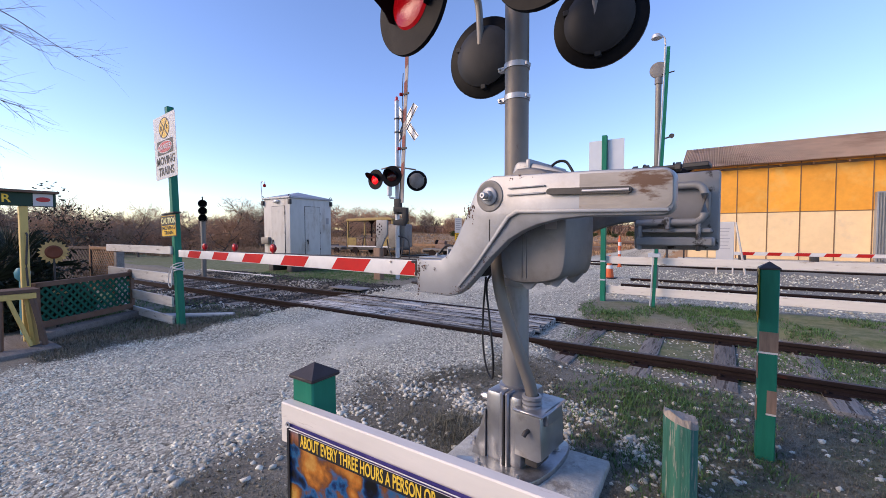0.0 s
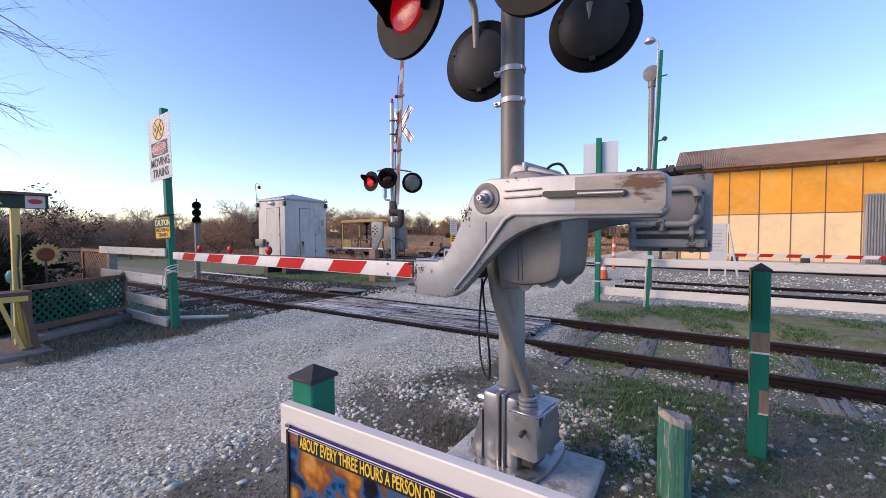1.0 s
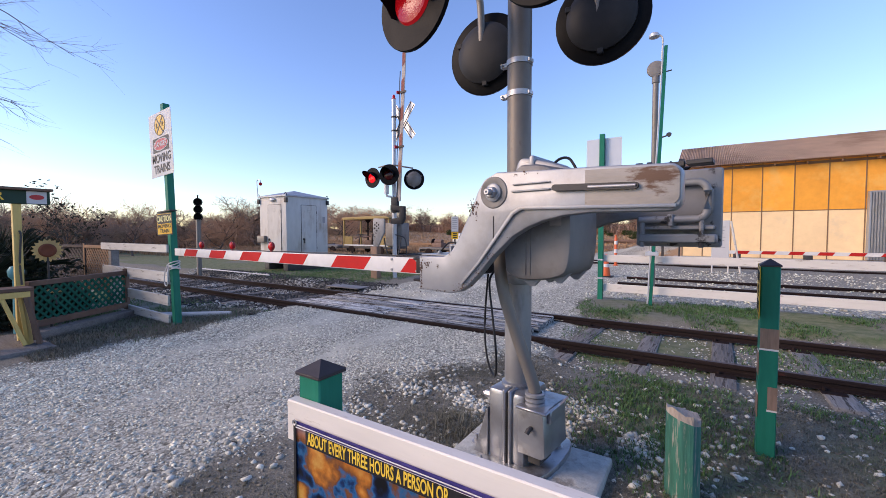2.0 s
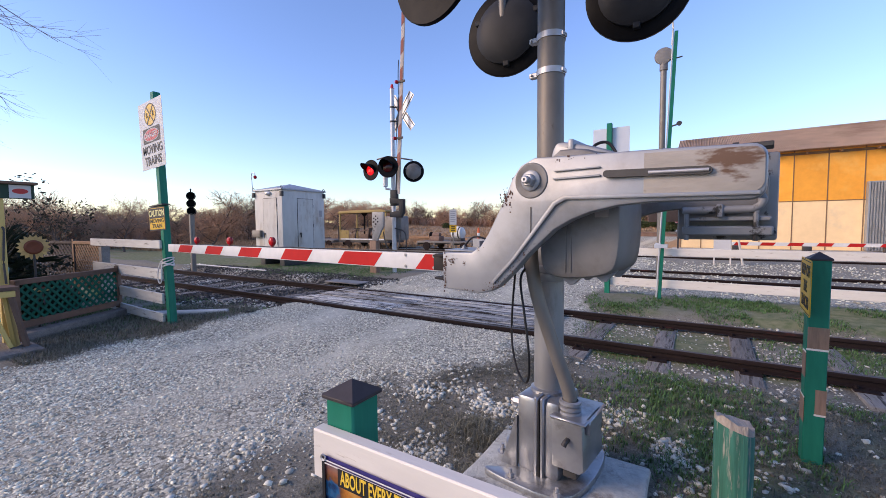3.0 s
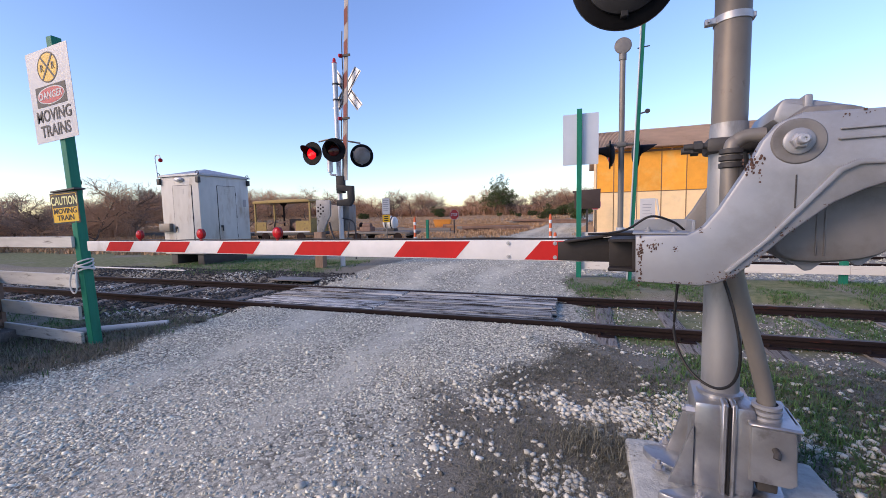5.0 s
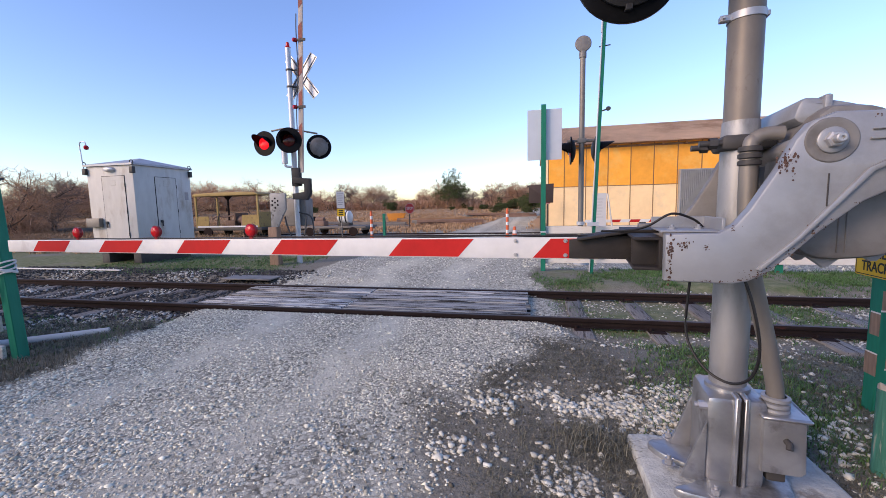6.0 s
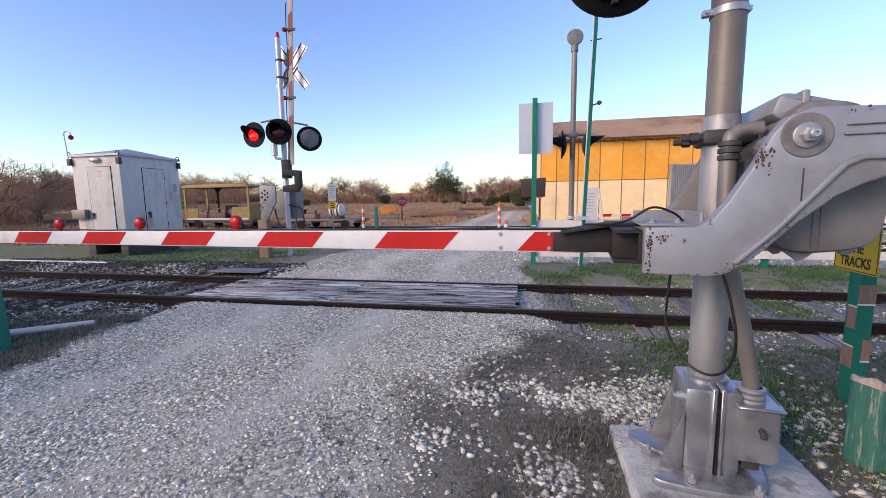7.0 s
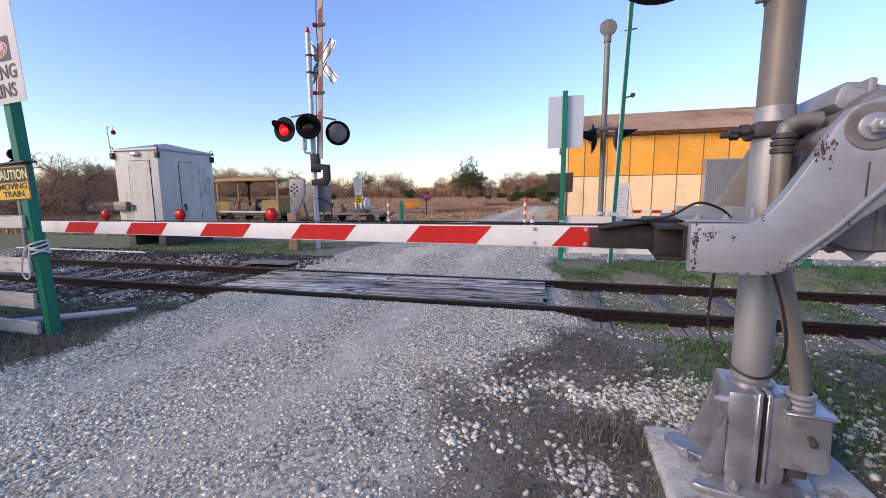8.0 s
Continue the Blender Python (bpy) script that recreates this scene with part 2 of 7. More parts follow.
TANK = mat("white_plastic_tank", (0.66, 0.66, 0.63), 0.4, 0, 0.08, 6, 0.0)
PVC = mat("white_pvc_pipe", (0.50, 0.51, 0.51), 0.4, 0, 0.1, 6, 0.0)
ROPE = mat("white_rope", (0.62, 0.60, 0.57), 0.8, 0, 0.12, 60, 0.2)
SCRAP = mat("rusty_scrap", (0.20, 0.13, 0.10), 0.8, 0.1, 0.4, 5, 0.2)
GLASS = mat("dark_window_glass", (0.10, 0.12, 0.13), 0.08, 0, 0.0, 5, 0.0)
PLASTER = mat("plain_shed_wall", (0.32, 0.29, 0.26), 0.8, 0, 0.15, 3, 0.1)


# ---- mesh helpers ----
def bm_new():
    return bmesh.new()


def finish(name, bm, material, smooth=38):
    me = bpy.data.meshes.new(name)
    bmesh.ops.recalc_face_normals(bm, faces=bm.faces)
    bm.to_mesh(me)
    bm.free()
    me.materials.append(material)
    if smooth:
        me.polygons.foreach_set("use_smooth", [True] * len(me.polygons))
        me.set_sharp_from_angle(angle=radians(smooth))
    return me


def part(name, bm, material, parent, label="", smooth=38):
    """Link a bmesh as one mesh object under a thing or under a part."""
    ob = new(name, finish(name, bm, material, smooth))
    ob.parent = parent
    return tagged(ob, label)


def solo(name, bm, material, label, category, group="", kind="", m=None, smooth=38):
    ob = new(name, finish(name, bm, material, smooth))
    if m is not None:
        ob.matrix_basis = m
    return tagged(ob, label, category, group, kind)


def thing(name, m, label, category, group="", kind=""):
    ob = new(name)
    ob.empty_display_size = 0.1
    ob.matrix_basis = m
    return tagged(ob, label, category, group, kind)


def box(bm, x0, x1, y0, y1, z0, z1, bevel=0.0, m=None):
    vs = [bm.verts.new(p) for p in ((x0, y0, z0), (x1, y0, z0), (x1, y1, z0), (x0, y1, z0), (x0, y0, z1), (x1, y0, z1), (x1, y1, z1), (x0, y1, z1))]
    fs = [bm.faces.new([vs[i] for i in f]) for f in ((3, 2, 1, 0), (4, 5, 6, 7), (0, 1, 5, 4), (1, 2, 6, 5), (2, 3, 7, 6), (3, 0, 4, 7))]
    if bevel:
        es = list({e for f in fs for e in f.edges})
        out = bmesh.ops.bevel(bm, geom=es, offset=bevel, segments=2 if bevel > 0.008 else 1, profile=0.5, affect="EDGES")
        vs = list({v for v in vs if v.is_valid} | {v for f in out["faces"] for v in f.verts})
    if m is not None:
        bmesh.ops.transform(bm, matrix=m, verts=vs)
    return bm


def beam(bm, a, b, w, h, bevel=0.004):
    """A square bar from a to b, w wide and h high."""
    a, b = Vector(a), Vector(b)
    d = b - a
    q = d.to_track_quat("X", "Z").to_matrix().to_4x4()
    return box(bm, 0, d.length, -w / 2, w / 2, -h / 2, h / 2, bevel, Matrix.Translation(a) @ q)


def ring(bm, c, q, r, n):
    return [bm.verts.new(Vector(c) + q @ Vector((r * math.cos(2 * math.pi * i / n), r * math.sin(2 * math.pi * i / n), 0))) for i in range(n)]


def tube(bm, pts, r, n=12, closed=True):
    """A pipe along points; r: one radius, or one for each point."""
    pts = [Vector(p) for p in pts]
    rs = list(r) if isinstance(r, (list, tuple)) else [r] * len(pts)
    rows = []
    for i, p in enumerate(pts):
        d = (pts[min(i + 1, len(pts) - 1)] - pts[max(i - 1, 0)]).normalized()
        rows.append(ring(bm, p, d.to_track_quat("Z", "Y"), rs[i], n))
    for a, b in zip(rows, rows[1:]):
        for i in range(n):
            bm.faces.new((a[i], a[(i + 1) % n], b[(i + 1) % n], b[i]))
    if closed:
        bm.faces.new(rows[0][::-1])
        bm.faces.new(rows[-1])
    return bm


def bend(pts, k=6):
    """Points of a smooth line through the given ones."""
    p = [Vector(q) for q in pts]
    p = [2 * p[0] - p[1]] + p + [2 * p[-1] - p[-2]]
    out = []
    for i in range(1, len(p) - 2):
        for j in range(k):
            t = j / k
            out.append(0.5 * (2 * p[i] + (p[i + 1] - p[i - 1]) * t + (2 * p[i - 1] - 5 * p[i] + 4 * p[i + 1] - p[i + 2]) * t * t + (3 * p[i] - p[i - 1] - 3 * p[i + 1] + p[i + 2]) * t ** 3))
    return out + [p[-2]]


def lathe(bm, prof, m, n=24):
    """A turned form: prof holds (radius, height) along m's z."""
    rows = []
    for r, h in prof:
        if r < 1e-5:
            rows.append([bm.verts.new(m @ Vector((0, 0, h)))])
        else:
            rows.append([bm.verts.new(m @ Vector((r * math.cos(2 * math.pi * i / n), r * math.sin(2 * math.pi * i / n), h))) for i in range(n)])
    for a, b in zip(rows, rows[1:]):
        for i in range(n):
            j = (i + 1) % n
            if len(a) == 1 and len(b) == 1:
                continue
            if len(a) == 1:
                bm.faces.new((a[0], b[j], b[i]))
            elif len(b) == 1:
                bm.faces.new((a[i], a[j], b[0]))
            else:
                bm.faces.new((a[i], a[j], b[j], b[i]))
    return bm


def prism(bm, outline, y0, y1, bevel=0.0, m=None):
    """A plate with an (x, z) outline between two y, its rims rounded by bevel."""
    k = len(outline)
    pts = [Vector(q) for q in outline]
    area = sum(pts[i].x * pts[(i + 1) % k].y - pts[(i + 1) % k].x * pts[i].y for i in range(k))
    side = 1.0 if area > 0 else -1.0
    inward = []
    for i in range(k):
        d0, d1 = (pts[i] - pts[i - 1]).normalized(), (pts[(i + 1) % k] - pts[i]).normalized()
        n0, n1 = Vector((-d0.y, d0.x)), Vector((-d1.y, d1.x))
        n = (n0 + n1)
        n = n / max(0.6, n.length_squared / 2) if n.length > 0.3 else n0
        inward.append(n * side)
    steps = [(0.0, y0), (0.0, y1)]
    if bevel:
        arc = [(1 - math.cos(t), 1 - math.sin(t)) for t in (math.pi / 2, math.pi / 4, 0.0)]
        steps = [(bevel * a_, y0 + bevel * b_) for a_, b_ in arc] + [(bevel * a_, y1 - bevel * b_) for a_, b_ in arc[::-1]]
    rows = [[bm.verts.new((pts[i].x + inward[i].x * d, y, pts[i].y + inward[i].y * d)) for i in range(k)] for d, y in steps]
    for r0, r1 in zip(rows, rows[1:]):
        for i in range(k):
            bm.faces.new((r0[i], r1[i], r1[(i + 1) % k], r0[(i + 1) % k]))
    bm.faces.new(rows[0]), bm.faces.new(rows[-1][::-1])
    if m is not None:
        bmesh.ops.transform(bm, matrix=m, verts=[v for row in rows for v in row])
    return bm


def rounded(outline, k=4, amount=0.35):
    """Corner cutting on a closed outline."""
    pts = [Vector(p) for p in outline]
    for _ in range(2 if k > 2 else 1):
        q = []
        for i, p in enumerate(pts):
            nx = pts[(i + 1) % len(pts)]
            q += [p.lerp(nx, amount * 0.7), p.lerp(nx, 1 - amount * 0.7)]
        pts = q
    return [(p.x, p.y) for p in pts]


def words(name, text, size, material, parent, m, squeeze=1.0, depth=0.0012, align="CENTER"):
    """Lettering as a mesh, lying in m's xy plane and facing its z."""
    cu = bpy.data.curves.new(name, "FONT")
    cu.body, cu.size, cu.extrude, cu.align_x, cu.align_y, cu.resolution_u = text, size, depth, align, "CENTER", 3
    cu.offset = size * 0.016
    tmp = bpy.data.objects.new(name, cu)
    scene.collection.objects.link(tmp)
    dg = bpy.context.evaluated_depsgraph_get()
    me = bpy.data.meshes.new_from_object(tmp.evaluated_get(dg))
    bpy.data.objects.remove(tmp)
    me.transform(m @ Matrix.Diagonal((squeeze, 1, 1, 1)))
    me.materials.clear()
    me.materials.append(material)
    ob = new(name, me)
    ob.parent = parent
    return ob


def soup(name, verts, faces, material):
    """A mesh from number arrays, for great many small pieces."""
    verts, faces = np.asarray(verts, np.float32), np.asarray(faces, np.int32)
    me = bpy.data.meshes.new(name)
    k = faces.shape[1]
    me.vertices.add(len(verts))
    me.vertices.foreach_set("co", verts.ravel())
    me.loops.add(faces.size)
    me.loops.foreach_set("vertex_index", faces.ravel())
    me.polygons.add(len(faces))
    me.polygons.foreach_set("loop_start", np.arange(0, faces.size, k, dtype=np.int32))
    me.update(calc_edges=True)
    me.materials.append(material)
    return me


UPRIGHT = Matrix(((1, 0, 0, 0), (0, 0, -1, 0), (0, 1, 0, 0), (0, 0, 0, 1)))  # xy plane stood up, facing -y
rng = np.random.default_rng(7)


# ---- ground ----
def smooth01(x, a, b):
    t = np.clip((x - a) / (b - a), 0, 1)
    return t * t * (3 - 2 * t)


def wave(x, y):
    return np.sin(1.7 * x + 0.6 * y) * 0.5 + np.sin(0.9 * y - 1.3 * x + 2) * 0.5 + np.sin(3.1 * x + 2.3 * y + 1) * 0.3


def road_right(y):
    return np.interp(y, [-3, 0.5, 1.9, 2.4, 3.2, 4.0, 5.0, 7, 9, 16, 24, 40, 80], [-1.9, -2.25, -2.65, -2.92, -2.72, -1.80, -1.6, -1.9, -1.9, -1.6, -2.2, -1.5, 6])


def road_left(y):
    return np.interp(y, [-3, 1.0, 2.2, 3.0, 4.3, 5.0, 7, 9, 16, 24, 40, 80], [-6.3, -6.5, -6.9, -6.5, -6.8, -6.9, -6.9, -6.8, -7.0, -6.0, -5.0, 2])


def road_w(x, y):
    j = 0.16 * wave(x * 2.1, y * 2.3)
    return smooth01(x - road_left(y) + j, -0.15, 0.35) * smooth01(road_right(y) - x + 1.7 * j, -0.30, 0.30)


def track_w(x, y):
    """Where wheels have packed the road smooth, 0 to 1."""
    mid_ = np.interp(y, [-3, 1, 5, 9, 20], [-5.3, -4.9, -4.3, -4.2, -4.2])
    j = 0.16 * wave(x * 1.6 + 4, y * 0.9)
    lanes = np.exp(-((x - mid_ + 0.85 + j) / 0.42) ** 2) + np.exp(-((x - mid_ - 0.75 + j) / 0.38) ** 2)
    return np.clip(lanes * (0.25 + 0.75 * smooth01(y, 0.8, 3.4)) * (0.85 + 0.5 * wave(x * 2.7, y * 2.2 + 1)), 0, 1)


def height(x, y):
    x, y = np.asarray(x, float), np.asarray(y, float)
    r = road_w(x, y)
    near = 0.07 * smooth01(y, 2.2, 4.2) * smooth01(x, -8, -6.5)
    z = near * (1 - smooth01(x, -1.6, -0.6) * 0.6)
    z = z + r * smooth01(y, 3.6, 4.95) * 0.022
    bed = smooth01(y, 4.2, 4.6) * (1 - smooth01(y, 6.95, 7.3)) * (1 - r)
    z = z * (1 - bed) + bed * (0.005 + 0.012 * wave(2 * x, 3 * y))
    far = smooth01(y, 6.9, 7.4)
    z = z - r * smooth01(y, 5.0, 5.06) * (1 - smooth01(y, 6.5, 6.6)) * 0.05
    z = z * (1 - far) + far * (0.13 + 0.012 * wave(x, y))
    z = z + 0.008 * wave(1.1 * x, 1.3 * y) * (1 - r * smooth01(y, 4.2, 5))
    d = np.hypot(x + 3, y)
    z = z + smooth01(d, 30, 85) * 2.1 * (0.8 + 0.2 * np.sin(x * 0.06)) + smooth01(d, 22, 60) * 0.22 * wave(x * 0.12, y * 0.13)
    return z


def grow(a, b, lo, hi, step, ratio=1.16):
    """Line positions: even between lo and hi, then ever wider out to a and b."""
    mid = list(np.arange(lo, hi + 1e-6, step))
    left, right, s = [], [], step
    p = lo
    while p > a:
        s *= ratio
        p -= s
        left.append(max(p, a))
    p, s = hi, step
    while p < b:
        s *= ratio
        p += s
        right.append(min(p, b))
    return np.array(left[::-1] + mid + right)


gx, gy = grow(-900, 900, -9.5, 3.0, 0.09), grow(-900, 1500, -1.0, 9.5, 0.09)
GX, GY = np.meshgrid(gx, gy)
GZ = height(GX, GY)
nx_, ny_ = len(gx), len(gy)
idx = np.arange(nx_ * ny_).reshape(ny_, nx_)
quads = np.stack([idx[:-1, :-1], idx[:-1, 1:], idx[1:, 1:], idx[1:, :-1]], -1).reshape(-1, 4)


def ground_material():
    m = bpy.data.materials.new("gravel_dirt_and_grass")
    m.use_nodes = True
    n, l = m.node_tree.nodes, m.node_tree.links
    b = n["Principled BSDF"]
    b.inputs["Roughness"].default_value = 0.95
    b.inputs["Specular IOR Level"].default_value = 0.2
    at = n.new("ShaderNodeAttribute")
    at.attribute_name = "cover"
    sep = n.new("ShaderNodeSeparateColor")
    l.new(at.outputs["Color"], sep.inputs[0])
    co = n.new("ShaderNodeTexCoord")

    def tex(s, d=6.0, r=0.65):
        t = n.new("ShaderNodeTexNoise")
        t.inputs["Scale"].default_value, t.inputs["Detail"].default_value, t.inputs["Roughness"].default_value = s, d, r
        l.new(co.outputs["Object"], t.inputs["Vector"])
        return t.outputs["Fac"]

    def two(f, a, c, lo=0.35, hi=0.65):
        r = n.new("ShaderNodeMapRange")
        r.inputs["From Min"].default_value, r.inputs["From Max"].default_value = lo, hi
        l.new(f, r.inputs["Value"])
        x = n.new("ShaderNodeMix")
        x.data_type = "RGBA"
        l.new(r.outputs[0], x.inputs[0])
        for sock, v in ((x.inputs[6], a), (x.inputs[7], c)):
            if isinstance(v, tuple):
                sock.default_value = (*v, 1)
            else:
                l.new(v, sock)
        return x.outputs[2]

    vor = n.new("ShaderNodeTexVoronoi")
    vor.inputs["Scale"].default_value = 38
    l.new(co.outputs["Object"], vor.inputs["Vector"])
    sepv = n.new("ShaderNodeSeparateColor")
    l.new(vor.outputs["Color"], sepv.inputs[0])
    fine, mid, broad = tex(60), tex(7), tex(0.9, 4)
    pebbles = two(sepv.outputs[0], (0.24, 0.235, 0.195), (0.62, 0.605, 0.495), 0.05, 0.95)
    gaps = two(vor.outputs["Distance"], pebbles, (0.13, 0.125, 0.10), 0.50, 0.85)
    dust = two(mid, (0.47, 0.46, 0.375), (0.62, 0.605, 0.50))
    dust = two(fine, dust, (0.33, 0.32, 0.26), 0.50, 0.66)
    loose = two(broad, gaps, dust, 0.50, 0.78)
    road = two(at.outputs["Alpha"], loose, dust, 0.25, 0.85)
    dirt = two(fine, (0.10, 0.092, 0.07), (0.27, 0.255, 0.205))
    dirt = two(mid, dirt, (0.21, 0.20, 0.165), 0.4, 0.75)
    grass = two(mid, (0.10, 0.13, 0.055), (0.21, 0.21, 0.12))
    field = two(mid, (0.25, 0.175, 0.11), (0.43, 0.30, 0.175))
    c = two(sep.outputs[2], dirt, field, 0.35, 0.65)
    c = two(sep.outputs[1], c, grass, 0.35, 0.65)
    c = two(sep.outputs[0], c, road, 0.3, 0.7)
    l.new(c, b.inputs["Base Color"])
    bp = n.new("ShaderNodeBump")
    bp.inputs["Strength"].default_value, bp.inputs["Distance"].default_value = 0.7, 0.014
    add = n.new("ShaderNodeMath")
    add.operation = "MULTIPLY_ADD"
    l.new(vor.outputs["Distance"], add.inputs[0])
    add.inputs[1].default_value = -0.35
    l.new(fine, add.inputs[2])
    l.new(add.outputs[0], bp.inputs["Height"])
    l.new(bp.outputs[0], b.inputs["Normal"])
    return m


def grass_w(x, y):
    """How much green grows at a place, 0 to 1."""
    j = 0.35 * wave(x * 1.3, y * 1.1) + 0.25 * wave(3 * x + 1, 3.4 * y)
    right = smooth01(x, -1.5, 0.2) * smooth01(y + 0.9 * smooth01(x, -0.4, 0.3), 2.1, 3.0) * (1 - smooth01(y, 4.3, 4.7)) * 0.75
    bed = smooth01(x, -2.0, -1.4) * smooth01(y, 4.6, 4.9) * (1 - smooth01(y, 6.4, 6.7)) * 0.55
    strip = smooth01(x, -2.3, -1.2) * smooth01(y, 6.9, 7.2) * (1 - smooth01(y, 8.6, 9.1)) * 0.68
    left = (1 - smooth01(x, -8.2, -7.2)) * smooth01(y, 7.3, 7.9) * (1 - smooth01(y, 12, 14)) * 0.9
    verge = (1 - smooth01(x, -7.0, -6.4)) * smooth01(y, 1.6, 2.6) * (1 - smooth01(y, 4.3, 4.7)) * 0.6
    return np.clip((right + bed + strip + left + verge) * (0.85 + j), 0, 1)


def field_w(x, y):
    return np.clip(smooth01(y, 20, 27) + (1 - smooth01(x, -26, -19)) * smooth01(y, 7, 12) + smooth01(np.hypot(x, y), 40, 50), 0, 1)


service = smooth01(GY, 8.6, 9.1) * (1 - smooth01(GY, 10.2, 10.7)) * smooth01(GX, -2.5, -1.5)
cover = np.zeros((ny_ * nx_, 4), np.float32)
cover[:, 0] = np.maximum(road_w(GX, GY), np.maximum(service * 0.8, 0.45 * smooth01(GY, 10.5, 11) * (1 - smooth01(GY, 24, 27)) * smooth01(GX, -30, -10))).ravel()
cover[:, 1] = grass_w(GX, GY).ravel()
cover[:, 2] = field_w(GX, GY).ravel()
cover[:, 3] = track_w(GX, GY).ravel()
gme = soup("ground", np.stack([GX, GY, GZ], -1).reshape(-1, 3), quads, ground_material())
gme.color_attributes.new("cover", "FLOAT_COLOR", "POINT").data.foreach_set("color", cover.ravel())
gme.polygons.foreach_set("use_smooth", [True] * len(gme.polygons))
ground = tagged(new("ground", gme), "grey gravel road through dirt and patchy grass", "ground", kind="structure")


def gz(x, y):
    return float(height(x, y))

# ---- railway ----
RAIL = [(-0.065, 0.04), (0.065, 0.04), (0.065, 0.05), (0.014, 0.062), (0.012, 0.095), (0.034, 0.104), (0.034, 0.132), (0.026, 0.14), (-0.026, 0.14), (-0.034, 0.132), (-0.034, 0.104), (-0.012, 0.095), (-0.014, 0.062), (-0.065, 0.05)]


def rail_bar(parent, x0, x1, y, z, drop=0.0):
    bm = bm_new()
    a = [bm.verts.new((x0, y + p, z + q)) for p, q in RAIL]
    b = [bm.verts.new((x1, y + p, z + q)) for p, q in RAIL]
    for i in range(len(RAIL)):
        bm.faces.new((a[i], a[(i + 1) % len(RAIL)], b[(i + 1) % len(RAIL)], b[i]))
    bm.faces.new(a[::-1]), bm.faces.new(b)
    r = part("rail", bm, RAIL_SIDE, parent, "rusty steel rail")
    bm = bm_new()
    box(bm, x0, x1, y - 0.025, y + 0.025, z + 0.1405, z + 0.143)
    part("rail_head", bm, RAIL_TOP, r, "worn brighter running surface", 0)
    return r


def track(label, x0, x1, y0, gauge, z, sleepers):
    t = thing("railway_track", Matrix(), label, "railway track", "railway tracks")
    for y in (y0, y0 + gauge):
        rail_bar(t, x0, x1, y, z)
    proto = None
    for i, x in enumerate(sleepers):
        if proto is None:
            bm = bm_new()
            box(bm, -0.11, 0.11, -1.22, 1.3, -0.15, 0.036, 0.012)
            for k in range(60):
                for v in bm.verts:
                    v.co.z += random.uniform(-0.0004, 0.0004)
            proto = finish("sleeper", bm, SLEEPER)
        s = new("sleeper", proto)
        s.parent = t
        s.matrix_basis = pose(x + random.uniform(-0.02, 0.02), y0 + gauge / 2 + random.uniform(-0.05, 0.05), z + random.uniform(-0.008, 0.0), 0, 0, random.uniform(-1.5, 1.5))
        for y in (y0, y0 + gauge):
            if 3 > x > -2 and z < 0.1:
                bm = bm_new()
                box(bm, x - 0.09, x + 0.09, y - 0.16, y + 0.16, z + 0.031, z + 0.044, 0.003)
                for sx, sy in ((-0.06, -0.085), (0.06, 0.085)):
                    lathe(bm, [(0, 0.035), (0.016, 0.03), (0.016, 0.0)], Matrix.Translation((x + sx, y + sy, z + 0.044)), 8)
                part("tie_plate", bm, RAIL_SIDE, t)
    return t


NEAR_Y, GAUGE = 5.03, 1.5
main_track = track("rusty railway track on weathered timber ties", -70, 60, NEAR_Y, GAUGE, -0.006,
                   [-0.63 + 0.8 * k for k in range(-1, 22)] + [-7.6 - 0.8 * k for k in range(0, 22)])
track("rusty siding rails half sunk in gravel", -1.9, 60, 11.2, GAUGE, 0.06, [-0.9 + 0.75 * k for k in range(0, 24)])
track("rusty siding rails half sunk in gravel", -70, 50, 18.3, GAUGE, 0.05, [])
track("rusty siding rails beside the warehouse", 0.5, 60, 22.2, GAUGE, 0.06, [])

# crossing timbers between the rails
deck = thing("crossing_deck", pose(0, 0, 0), "worn grey timber planks between the rails", "crossing deck")
for x0, x1 in ((-6.86, -4.56), (-4.54, -2.06)):
    y = NEAR_Y + 0.075
    k = 9
    w = (GAUGE - 0.15) / k
    for i in range(k):
        bm = bm_new()
        a, b = x0 + random.uniform(-0.05, 0.03), x1 + random.uniform(-0.03, 0.05)
        box(bm, a if x0 < -5 else x0, b if x1 > -4 else x1, y + 0.012, y + w - 0.012, -0.02, 0.127 + random.uniform(-0.014, 0.008), 0.012)
        part("plank", bm, PLANK, deck)
        y += w


# ---- the near crossing gate ----
SKEW = -6.9


def ngon(r, n, c=(0, 0), turn=0.0):
    return [(c[0] + r * math.cos(2 * math.pi * i / n + turn), c[1] + r * math.sin(2 * math.pi * i / n + turn)) for i in range(n)]


